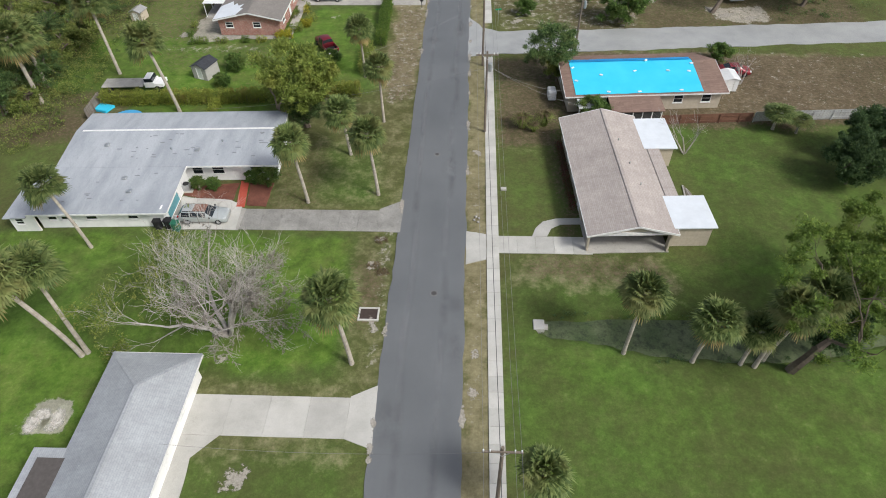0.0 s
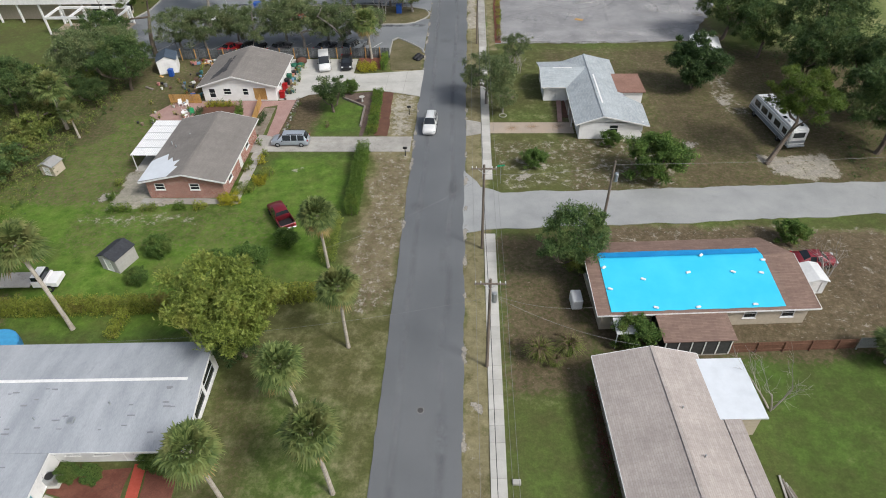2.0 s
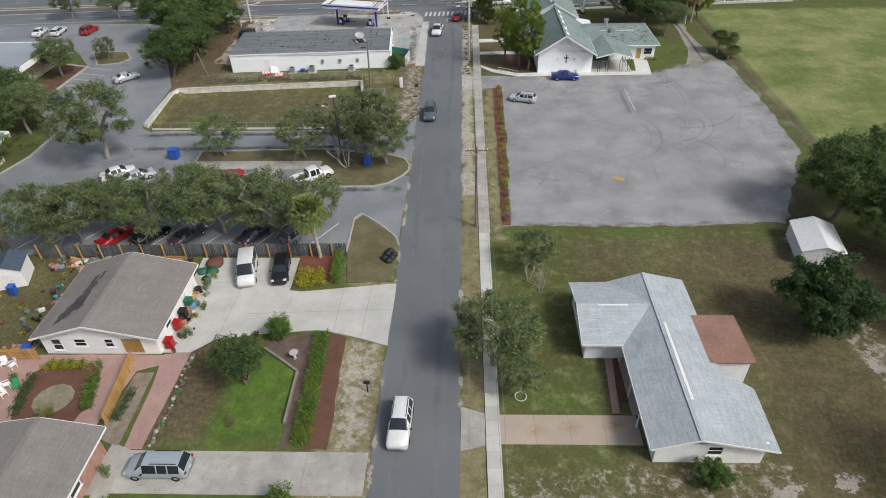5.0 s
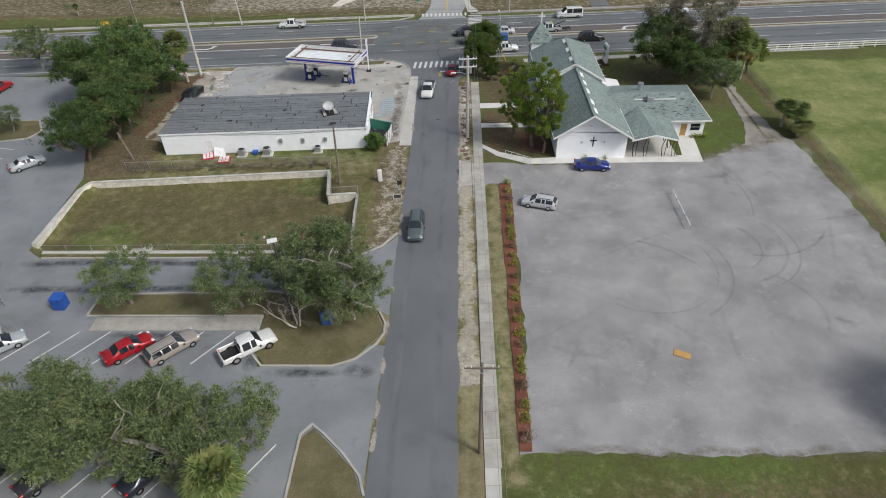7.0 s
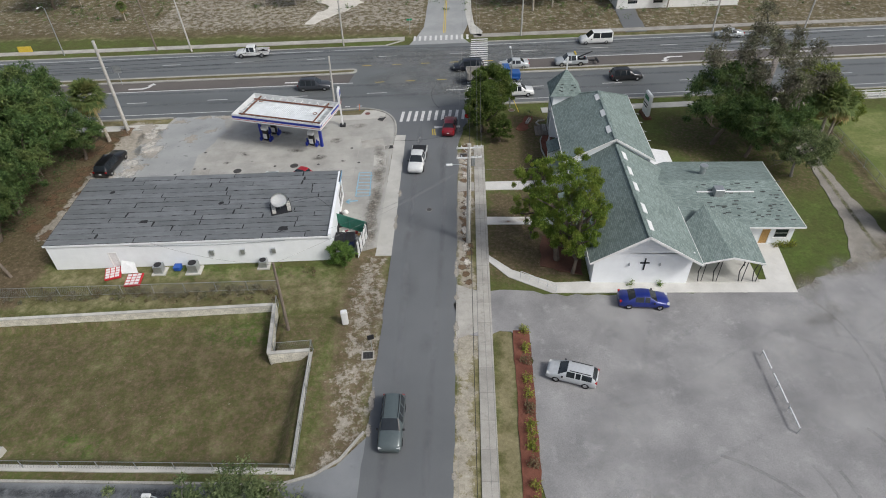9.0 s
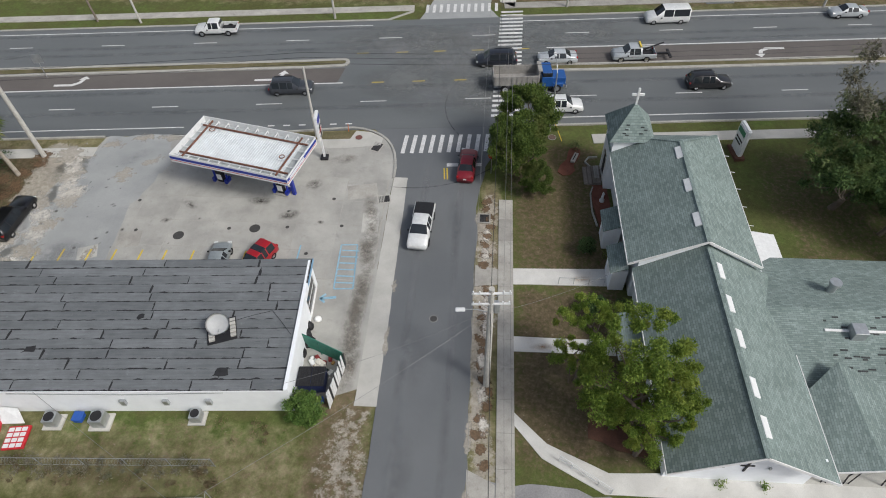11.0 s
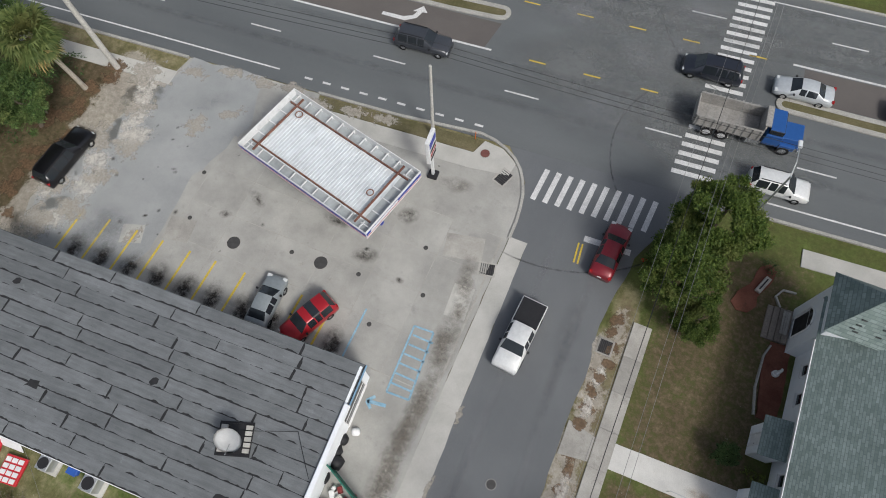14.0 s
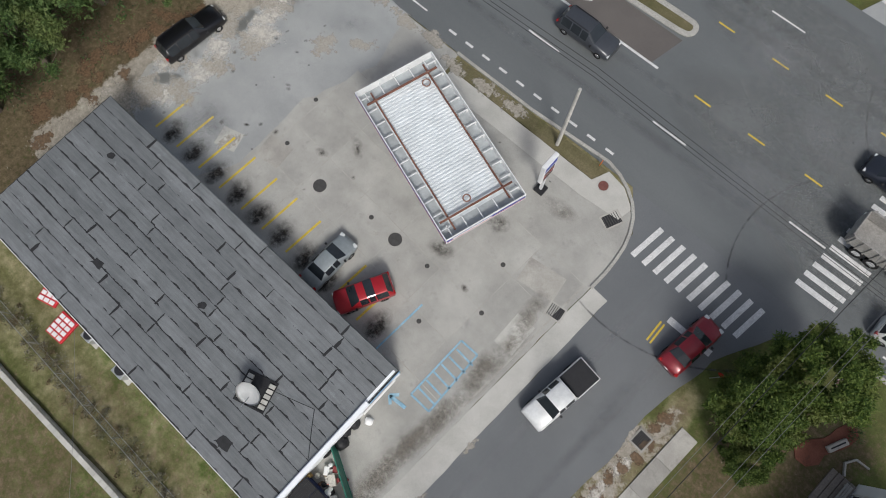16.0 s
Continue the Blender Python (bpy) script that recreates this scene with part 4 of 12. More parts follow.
# ---- buildings ----
ROOF_GREY = shingle("grey_shingles", (0.345, 0.365, 0.385), (0.365, 0.385, 0.405), 'y', 0.9, 0.16)
ROOF_WHITE = surf("white_coated_roof", (0.30, 0.325, 0.355), (0.41, 0.435, 0.465), 0.55, 14, 0.8, (0.25, 0.27, 0.295), 0.46, 0.06, grit=0.5, stretch=(1.0, 0.25, 1))
ROOF_TAN = shingle("tan_shingles", (0.39, 0.345, 0.318), (0.44, 0.395, 0.365), 'y', 0.9, 0.17)
ROOF_BROWN = shingle("brown_shingles", (0.20, 0.135, 0.11), (0.26, 0.18, 0.145), 'x', 0.9, 0.16)
ROOF_DUN = shingle("dun_shingles", (0.205, 0.19, 0.175), (0.235, 0.218, 0.20), 'y', 0.9, 0.16)
ROOF_PALE = shingle("pale_grey_shingles", (0.35, 0.39, 0.41), (0.43, 0.465, 0.48), 'y', 0.9, 0.18)
ROOF_PALE_X = shingle("pale_grey_shingles_wing", (0.35, 0.39, 0.41), (0.43, 0.465, 0.48), 'x', 0.9, 0.18)
ROOF_GREEN = shingle("green_grey_shingles", (0.165, 0.213, 0.20), (0.258, 0.315, 0.30), 'y', 0.42, 0.15)
ROOF_GREEN_X = shingle("green_grey_shingles_wing", (0.165, 0.213, 0.20), (0.258, 0.315, 0.30), 'x', 0.42, 0.15)
WHITE_FLAT = plain("white_roof_coating", (0.66, 0.70, 0.74), 0.7, 0, 0.3, 0.08, 0.8)
RUSTY_FLAT = surf("rusty_flat_roof", (0.24, 0.135, 0.10), (0.30, 0.175, 0.135), 0.5, 6, 0.85, (0.2, 0.12, 0.095), 0.45, 0.1)


def wall(parent, p, q, z0, z1, material, holes=(), th=0.18, name="wall"):
    """A wall from p to q (outer face on the right hand of p->q), with openings (start, end, sill, head, kind) cut through it and filled."""
    L = math.hypot(q[0] - p[0], q[1] - p[1])
    turn = math.degrees(math.atan2(q[1] - p[1], q[0] - p[0]))
    xs = sorted({0.003, L - 0.003, *[h[0] for h in holes], *[h[1] for h in holes]})
    zs = sorted({z0, z1, *[h[2] for h in holes if h[2] > z0], *[h[3] for h in holes if h[3] < z1]})
    bm = bmesh.new()
    grid = {}

    def at(i, j, y):
        if (i, j, y) not in grid:
            grid[i, j, y] = bm.verts.new((xs[i], y, zs[j]))
        return grid[i, j, y]

    def solid(i, j):
        if not (0 <= i < len(xs) - 1 and 0 <= j < len(zs) - 1):
            return False
        cx, cz = (xs[i] + xs[i + 1]) / 2, (zs[j] + zs[j + 1]) / 2
        return not any(h[0] < cx < h[1] and h[2] < cz < h[3] for h in holes)
    for i in range(len(xs) - 1):
        for j in range(len(zs) - 1):
            if not solid(i, j):
                continue
            bm.faces.new((at(i, j, 0), at(i + 1, j, 0), at(i + 1, j + 1, 0), at(i, j + 1, 0)))
            bm.faces.new((at(i, j + 1, th), at(i + 1, j + 1, th), at(i + 1, j, th), at(i, j, th)))
            for di, dj, p1, p2 in ((-1, 0, (i, j), (i, j + 1)), (1, 0, (i + 1, j + 1), (i + 1, j)), (0, -1, (i + 1, j), (i, j)), (0, 1, (i, j + 1), (i + 1, j + 1))):
                if not solid(i + di, j + dj):
                    bm.faces.new((at(*p1, 0), at(*p2, 0), at(*p2, th), at(*p1, th)))
    w = part(name, bm, material, parent)
    w.matrix_basis = pose(p[0], p[1], 0, 0, 0, turn)
    for a, b, s, t, k in holes:
        if k == 'open':
            continue
        fr = bmesh.new()
        e = 0.07
        for r in ((a, a + e, s, t), (b - e, b, s, t), (a + e, b - e, t - e, t), (a + e, b - e, s, s + e)):
            box(fr, r[0], r[1], -0.03, 0.08, r[2], r[3])
        if k == 'window':
            box(fr, a + e, b - e, 0.0, 0.06, (s + t) / 2 - 0.025, (s + t) / 2 + 0.025)
        win = part("window" if k == 'window' else "door", fr, TRIM, parent)
        win.matrix_basis = w.matrix_basis
        if k == 'window':
            part("pane", boxes((a + e, b - e, 0.03, 0.045, s + e, t - e)), GLASSY, win)
            part("sill", boxes((a - 0.05, b + 0.05, -0.1, 0.02, s - 0.06, s - 0.002)), TRIM, win)
        else:
            mt = {'door': TRIM, 'brown': WOOD_NEW, 'dark': BLACK, 'teal': plain("teal_door", (0.1, 0.3, 0.34), 0.5)}[k]
            part("leaf", boxes((a + e, b - e, 0.03, 0.075, s + e, t - e)), mt, win)
            part("handle", boxes((b - 0.2, b - 0.14, -0.02, 0.04, 1.0, 1.05)), CHROME, win)
    return w


def slope(parent, pts, material, th=0.12, name="roof"):
    return part(name, sheet(bmesh.new(), pts, th), material, parent)


def bar(parent, name, a, b, w, h, material):
    """A straight board from a to b."""
    a, b = Vector(a), Vector(b)
    L = (b - a).length
    bm = boxes((0, L, -w / 2, w / 2, -h / 2, h / 2))
    d = (b - a).normalized()
    side = Vector((0, 0, 1)).cross(d)
    side = side.normalized() if side.length > 1e-4 else Vector((0, 1, 0))
    up = d.cross(side)
    m = Matrix((d, side, up)).transposed().to_4x4()
    m.translation = a
    bmesh.ops.transform(bm, matrix=m, verts=bm.verts)
    return part(name, bm, material, parent)


def gable_end(parent, p, apex, q, material, th=0.18, inward=(0, 1)):
    bm = bmesh.new()
    a = [bm.verts.new(v) for v in (p, q, apex)]
    b = [bm.verts.new(Vector(v) + Vector((inward[0] * th, inward[1] * th, 0))) for v in (p, q, apex)]
    bm.faces.new(a)
    bm.faces.new(b[::-1])
    for k in range(3):
        j = (k + 1) % 3
        bm.faces.new((a[k], b[k], b[j], a[j]))
    bmesh.ops.recalc_face_normals(bm, faces=bm.faces)
    return part("gable_wall", bm, material, parent)


def gable_house(name, x0, x1, y0, y1, eave, ridge_x, ridge_z, wallm, roofm, over=0.45, holes=None, rz=0.0, origin=None, label="", south_over=None, base=0.0, gable_mat=None):
    """A house whose ridge runs along y; positions are of the walls."""
    ox, oy = origin if origin else ((x0 + x1) / 2, (y0 + y1) / 2)
    h = thing(name, ox, oy, 0, rz, label, "house")
    x0, x1, y0, y1, rx = x0 - ox, x1 - ox, y0 - oy, y1 - oy, ridge_x - ox
    holes = holes or {}
    wall(h, (x0, y0), (x1, y0), base, eave, wallm, holes.get('s', ()))
    wall(h, (x1, y0 + 0.18), (x1, y1 - 0.18), base, eave, wallm, holes.get('e', ()))
    wall(h, (x1, y1), (x0, y1), base, eave, wallm, holes.get('n', ()))
    wall(h, (x0, y1 - 0.18), (x0, y0 + 0.18), base, eave, wallm, holes.get('w', ()))
    sl, sr = (ridge_z - eave) / (rx - x0), (ridge_z - eave) / (x1 - rx)
    gm = gable_mat or wallm
    gable_end(h, (x0, y0, eave), (rx, y0, ridge_z - 0.02), (x1, y0, eave), gm)
    gable_end(h, (x0, y1, eave), (rx, y1, ridge_z - 0.02), (x1, y1, eave), gm, inward=(0, -1))
    ya, yb = y0 - (over if south_over is None else south_over), y1 + over
    t = 0.14
    slope(h, [(x0 - over, ya, eave - over * sl + t), (rx, ya, ridge_z + t), (rx, yb, ridge_z + t), (x0 - over, yb, eave - over * sl + t)], roofm)
    slope(h, [(rx, ya, ridge_z + t), (x1 + over, ya, eave - over * sr + t), (x1 + over, yb, eave - over * sr + t), (rx, yb, ridge_z + t)], roofm)
    for yy in (ya - 0.02, yb + 0.02):
        bar(h, "bargeboard", (x0 - over, yy, eave - over * sl + 0.05), (rx, yy, ridge_z + 0.05), 0.04, 0.2, TRIM)
        bar(h, "bargeboard", (rx, yy, ridge_z + 0.05), (x1 + over, yy, eave - over * sr + 0.05), 0.04, 0.2, TRIM)
    bar(h, "fascia", (x0 - over - 0.02, ya, eave - over * sl + 0.03), (x0 - over - 0.02, yb, eave - over * sl + 0.03), 0.04, 0.18, TRIM)
    bar(h, "fascia", (x1 + over + 0.02, ya, eave - over * sr + 0.03), (x1 + over + 0.02, yb, eave - over * sr + 0.03), 0.04, 0.18, TRIM)
    bar(h, "ridge_cap", (rx, ya, ridge_z + t + 0.015), (rx, yb, ridge_z + t + 0.015), 0.3, 0.03, roofm)
    return h


def vent(parent, x, y, z, r=0.06, h=0.35, material=METAL):
    return part("vent_pipe", disc(bmesh.new(), x, y, z, z + h, r, 8), material, parent)


# house with a grey hip roof, beside the first drive
def hip_house():
    h = thing("house", -25.2, 17, 0, 0, "single-storey white house with a grey shingle hip roof", "house")
    for p, q in (((3.0, -11), (3.0, 10.6)), ((3.0, 10.6), (-3.3, 10.6)), ((-3.3, 10.6), (-3.3, 2.4)), ((-3.3, 2.4), (-5.6, 2.4)), ((-5.6, 2.4), (-5.6, -11)), ((-5.6, -11), (3.0, -11))):
        hs = [(1, 2.3, 1.0, 2.1, 'window'), (5, 6.3, 1.0, 2.1, 'window'), (13.4, 14.4, 0.05, 2.1, 'door'), (17, 18.4, 1.0, 2.1, 'window')] if p[0] == 3.0 and q[0] == 3.0 else ()
        wall(h, p, q, 0, 2.4, WHITE, hs)
    e, rz = 2.5, 3.9
    slope(h, [(3.6, 11.2, e), (-3.8, 11.2, e), (0.15, 7.3, rz)], ROOF_GREY)
    slope(h, [(3.6, -12, e), (3.6, 11.2, e), (0.15, 7.3, rz), (0.15, -12, rz)], ROOF_GREY)
    slope(h, [(-3.8, 11.2, e), (-3.8, -12, e), (0.15, -12, rz), (0.15, 7.3, rz)], ROOF_GREY)
    for a, b in (((3.6, 11.2, e), (0.15, 7.3, rz)), ((-3.8, 11.2, e), (0.15, 7.3, rz)), ((0.15, 7.3, rz), (0.15, -12, rz))):
        bar(h, "ridge_cap", Vector(a) + Vector((0, 0, 0.02)), Vector(b) + Vector((0, 0, 0.02)), 0.28, 0.03, ROOF_GREY)
    slope(h, [(-3.7, 2.8, 2.55), (-6.2, 2.8, 2.5), (-6.2, -12, 2.5), (-3.7, -12, 2.55)], ROOF_GREY)
    part("flat_roof_patch", boxes((-5.5, -3.3, -4.5, 2.0, 2.53, 2.62)), plain("dark_roofing", (0.09, 0.08, 0.075), 0.9), h, "dark bitumen roof patch")
    bar(h, "fascia", (3.63, -12, e - 0.1), (3.63, 11.2, e - 0.1), 0.04, 0.2, TRIM)
    bar(h, "fascia", (3.6, 11.23, e - 0.1), (-3.8, 11.23, e - 0.1), 0.04, 0.2, TRIM)
    vent(h, -1.8, 1.2, 2.9)


hip_house()


# low white L-shaped house
def white_roof_house():
    h = thing("house", -33, 53, 0, 2.2, "low white L-shaped house with a patched white flat-pitched roof", "house")
    W = WHITE
    wall(h, (1.2, 0.2), (11.2, 0.2), 0, 2.5, W, [(0.8, 2.0, 0.9, 2.1, 'window'), (3.0, 4.4, 0.9, 2.1, 'window'), (5.3, 6.3, 0.06, 2.1, 'door'), (7.3, 8.6, 0.9, 2.1, 'window')])
    wall(h, (11.2, 0.2), (11.2, 9.3), 0, 2.6, W, [(0.6, 2.9, 0.5, 2.3, 'window'), (3.1, 5.6, 0.5, 2.5, 'window'), (5.8, 8.4, 0.5, 2.3, 'window')])
    wall(h, (11.2, 9.3), (-12, 9.3), 0, 2.5, W, [(4, 5.2, 0.9, 2.1, 'window'), (12, 13.2, 0.9, 2.1, 'window')])
    wall(h, (-12, 9.3), (-12, -7.3), 0, 2.4, W)
    wall(h, (-12, -7.3), (1.2, -7.3), 0, 2.3, W, [(1, 2, 1.1, 2.0, 'window'), (2.4, 3.4, 1.1, 2.0, 'window'), (5, 6.2, 1.1, 2.0, 'window'), (9.4, 10.5, 1.1, 2.0, 'window')])
    wall(h, (1.2, -7.3), (1.2, 0.2), 0, 2.4, W, [(0.8, 4.2, 0.06, 2.1, 'teal'), (4.8, 5.8, 0.06, 2.1, 'door')])
    r = ROOF_WHITE
    slope(h, [(-12.6, 5.6, 3.2), (11.7, 5.6, 3.2), (12.0, -0.6, 2.65), (-12.6, -0.6, 2.65)], r)
    slope(h, [(-12.6, 5.6, 3.2), (11.7, 5.6, 3.2), (11.3, 9.9, 2.75), (-12.6, 9.9, 2.75)], r)
    slope(h, [(-12.6, -0.62, 2.65), (1.8, -0.62, 2.65), (1.9, -7.9, 2.35), (-12.6, -7.9, 2.35)], r)
    slope(h, [(-15.0, -2.2, 2.2), (-12.62, -2.2, 2.25), (-12.62, -8.1, 2.15), (-15.0, -8.1, 2.1)], r)
    wall(h, (-14.6, -7.8), (-12, -7.8), 0, 2.1, W, [(0.5, 1.4, 1.0, 1.8, 'window')])
    wall(h, (-14.6, -2.6), (-14.6, -7.8), 0, 2.1, W)
    bar(h, "ridge_flashing", (-11.8, 5.6, 3.225), (10.5, 5.6, 3.225), 0.28, 0.03, TRIM)
    for a, b in (((-12.6, -7.92, 2.28), (1.9, -7.92, 2.28)), ((1.93, -7.9, 2.28), (1.93, -0.6, 2.58)), ((1.9, -0.64, 2.58), (12, -0.64, 2.58)), ((12.02, -0.6, 2.58), (11.72, 5.6, 3.12)), ((11.72, 5.6, 3.12), (11.32, 9.9, 2.68))):
        bar(h, "fascia", a, b, 0.04, 0.2, TRIM)
    rng = random.Random(4)
    grey = plain("patched_roofing", (0.24, 0.25, 0.27), 0.9)
    for k in range(38):
        x, y = rng.uniform(-8, 11), rng.uniform(0.5, 5.0) if k % 4 else rng.uniform(-6.5, -1)
        if y < -0.5 and x > 1:
            x -= 11
        z = 2.65 + (y + 0.6) / 6.2 * 0.55 if y > -0.6 else 2.65 + (y + 0.62) / 7.28 * 0.3
        w = rng.uniform(0.2, 0.6)
        part("roof_patch", boxes((x, x + w, y, y + rng.uniform(0.06, 0.14), z + 0.002, z + 0.035)), grey, h)
    for x, y, z in ((-4.2, -2.5, 2.6), (-3, -4.6, 2.5), (2.5, 2, 2.9), (-8, 3, 3.0)):
        part("roof_vent", bevelled(boxes((x - 0.25, x + 0.25, y - 0.25, y + 0.25, z - 0.1, z + 0.2)), 0.04), METAL, h)
    vent(h, -0.5, 2.2, 2.85, 0.05)
    vent(h, 5, 3.4, 3.0, 0.05)


white_roof_house()


# long tan-roofed house with a carport at its southern end
def carport_house():
    h = thing("house", 15.2, 52.6, 0, 2.6, "long tan-shingled house with an open carport at one end", "house")
    T = TAN_WALL
    wall(h, (-3.9, -5.0), (3.9, -5.0), 0, 2.6, T, [(2, 3, 0.06, 2.1, 'door')])
    wall(h, (3.9, -5.0), (3.9, 9.4), 0, 2.6, T, [(2, 3.2, 0.9, 2.1, 'window')])
    wall(h, (3.9, 9.4), (-3.9, 9.4), 0, 2.6, T)
    wall(h, (-3.9, 9.4), (-3.9, -5.0), 0, 2.6, T, [(1.2, 2.5, 0.9, 2.1, 'window'), (4.5, 5.8, 0.9, 2.1, 'window'), (8, 9.3, 0.9, 2.1, 'window'), (12, 13, 0.06, 2.1, 'door')])
    gable_end(h, (-3.9, 9.4, 2.6), (0.4, 9.4, 3.66), (3.9, 9.4, 2.6), T, inward=(0, -1))
    rx = 0.4
    for s in (-1, 1):
        slope(h, [(rx, -10.0, 3.8), (4.4 * s, -10.0, 2.65), (4.4 * s, 9.9, 2.65), (rx, 9.9, 3.8)], ROOF_TAN)
        bar(h, "fascia", (4.42 * s, -10, 2.58), (4.42 * s, 9.9, 2.58), 0.04, 0.18, TRIM)
        bar(h, "bargeboard", (4.4 * s, -10.02, 2.58), (rx, -10.02, 3.73), 0.04, 0.2, TRIM)
        bar(h, "bargeboard", (4.4 * s, 9.92, 2.58), (rx, 9.92, 3.73), 0.04, 0.2, TRIM)
    bar(h, "ridge_cap", (rx, -10, 3.82), (rx, 9.9, 3.82), 0.3, 0.03, ROOF_TAN)
    part("carport_floor", boxes((-4.0, 4.0, -9.7, -5.0, -0.1, 0.06)), CONCRETE_OLD, h)
    wall(h, (-3.9, -9.4), (-3.9, -8.9), 0, 2.55, T, name="pier")
    wall(h, (3.9, -9.7), (3.9, -9.1), 0, 2.55, T, name="pier")
    bar(h, "lintel", (-3.9, -9.6, 2.5), (3.9, -9.6, 2.5), 0.2, 0.3, TRIM)
    gable_end(h, (-3.9, -9.5, 2.65), (0.4, -9.5, 3.62), (3.9, -9.5, 2.65), T)
    # eastern rooms under white coated flat roofs
    for x0, x1, y0, y1, m in ((3.4, 7.8, 3.5, 9.3, WHITE_FLAT), (4.05, 8.25, -9.2, -4.45, WHITE_FLAT), (4.4, 5.7, -4.43, 3.48, ROOF_TAN)):
        part("flat_roof", boxes((x0, x1, y0, y1, 2.6, 2.74)), m, h)
        wall(h, (max(x0, 3.95), y0 + 0.3), (x1 - 0.3, y0 + 0.3), 0, 2.6, T)
        wall(h, (x1 - 0.3, y0 + 0.3), (x1 - 0.3, y1 - 0.3), 0, 2.6, T)
        wall(h, (x1 - 0.3, y1 - 0.3), (max(x0, 3.95), y1 - 0.3), 0, 2.6, T)
    vent(h, 1.6, 0, 3.4)
    vent(h, 2.0, -3.4, 3.3)
    vent(h, 1.2, 4.0, 3.5)


carport_house()


# tarpaulin house
def tarp_house():
    h = thing("house", 21.3, 72.6, 0, 3.4, "low tan house whose brown roof is covered by a blue tarpaulin", "house")
    T = TAN_WALL
    wall(h, (-9.4, -4.4), (9.6, -4.4), 0, 2.4, T, [(1, 2.2, 0.9, 2.0, 'window'), (4.6, 7, 0.06, 2.1, 'dark'), (13.1, 14.3, 0.9, 2.0, 'window'), (16.6, 17.8, 0.9, 2.0, 'window')])
    wall(h, (9.6, -4.4), (9.6, 4.4), 0, 2.4, T)
    wall(h, (9.6, 4.4), (-9.4, 4.4), 0, 2.4, T, [(3, 4, 0.9, 2, 'window')])
    wall(h, (-9.4, 4.4), (-9.4, -4.4), 0, 2.4, T, [(2, 3.2, 0.9, 2, 'window')])
    gable_end(h, (-9.4, -4.4, 2.4), (-9.4, 1.4, 3.35), (-9.4, 4.4, 2.4), T, inward=(1, 0))
    gable_end(h, (9.6, -4.4, 2.4), (9.6, 1.4, 3.35), (9.6, 4.4, 2.4), T, inward=(-1, 0))
    slope(h, [(-10, -5, 2.5), (10.2, -5, 2.5), (10.2, 1.4, 3.5), (-10, 1.4, 3.5)], ROOF_BROWN)
    slope(h, [(-10, 1.4, 3.5), (10.2, 1.4, 3.5), (8.6, 4.9, 2.6), (-9.2, 4.9, 2.6)], ROOF_BROWN)
    for a, b in (((-10, -5.02, 2.43), (10.2, -5.02, 2.43)), ((10.22, -5, 2.43), (10.22, 1.4, 3.43)), ((-10.02, -5, 2.43), (-10.02, 1.4, 3.43))):
        bar(h, "fascia", a, b, 0.04, 0.16, TRIM)
    # the tarpaulin follows both slopes, slightly wrinkled
    bm = bmesh.new()
    nx, ny = 46, 22
    grid = []
    for j in range(ny + 1):
        row = []
        for i in range(nx + 1):
            x, y = -8.7 + 15.8 * i / nx, -4.7 + 7.3 * j / ny
            z = 2.5 + (y + 5) / 6.4 * 1.0 if y < 1.4 else 3.5 - (y - 1.4) / 3.5 * 0.9
            z += 0.055 + 0.025 * noise.noise((x * 0.5, y * 0.9, 2)) + 0.008 * noise.noise((x * 2.1, y * 0.8, 5))
            row.append(bm.verts.new((x, y + (0.08 * noise.noise((x, 3.3, 0)) if j in (0, ny) else 0), z)))
        grid.append(row)
    for j in range(ny):
        for i in range(nx):
            bm.faces.new((grid[j][i], grid[j][i + 1], grid[j + 1][i + 1], grid[j + 1][i]))
    tarp = part("tarpaulin", bm, BLUE_TARP, h, "bright blue plastic tarpaulin held by sandbags")
    smooth(tarp)
    # north slope of the tarpaulin: its shade is painted as a darker blue strip
    north_side = bmesh.new()
    top = []
    for i in range(25):
        x = -8.6 + 15.6 * i / 24
        top.append([north_side.verts.new((x, y + 0.06 * noise.noise((x * 0.7, y, 1)), 3.5 - abs(y - 1.4) / 3.5 * 0.9 + 0.115)) for y in (1.5, 2.0, 2.55)])
    for a, b in zip(top, top[1:]):
        for q in range(2):
            north_side.faces.new((a[q], b[q], b[q + 1], a[q + 1]))
    smooth(part("tarpaulin_fold", north_side, surf("shaded_blue_tarp", (0.0, 0.24, 0.60), (0.01, 0.32, 0.70), 0.5, 10, 0.42, None, 0, 0.03, spec=0.5, grit=0.2), tarp, "north slope of the tarpaulin, its shade put into a darker blue"))
    rng = random.Random(8)
    for x, y in ((-8.3, -2.2), (-8.4, 0.3), (-5, -1.2), (-0.6, -0.6), (3.6, -0.7), (6.2, -0.9), (1.2, 1.4), (-4.6, -4.4), (-0.8, -4.5), (4.4, -4.4), (6.9, 0.6)):
        z = 2.5 + (y + 5) / 6.4 + 0.08
        sb = bevelled(boxes((-0.24, 0.24, -0.13, 0.13, 0.0, 0.13)), 0.05, 2)
        bmesh.ops.transform(sb, matrix=pose(x, y, z, 0, 0, rng.uniform(-40, 40)), verts=sb.verts)
        part("sandbag", sb, WHITE, tarp, "white sandbag")
    # porch along the south side
    slope(h, [(-4.8, -4.9, 2.42), (1.6, -4.9, 2.42), (1.6, -8.0, 2.1), (-4.8, -8.0, 2.1)], ROOF_BROWN, 0.1, "porch_roof")
    part("porch_floor", boxes((-4.6, 1.4, -7.8, -4.45, -0.1, 0.12)), CONCRETE_OLD, h)
    screen = plain("porch_screen", (0.05, 0.05, 0.05), 0.8)
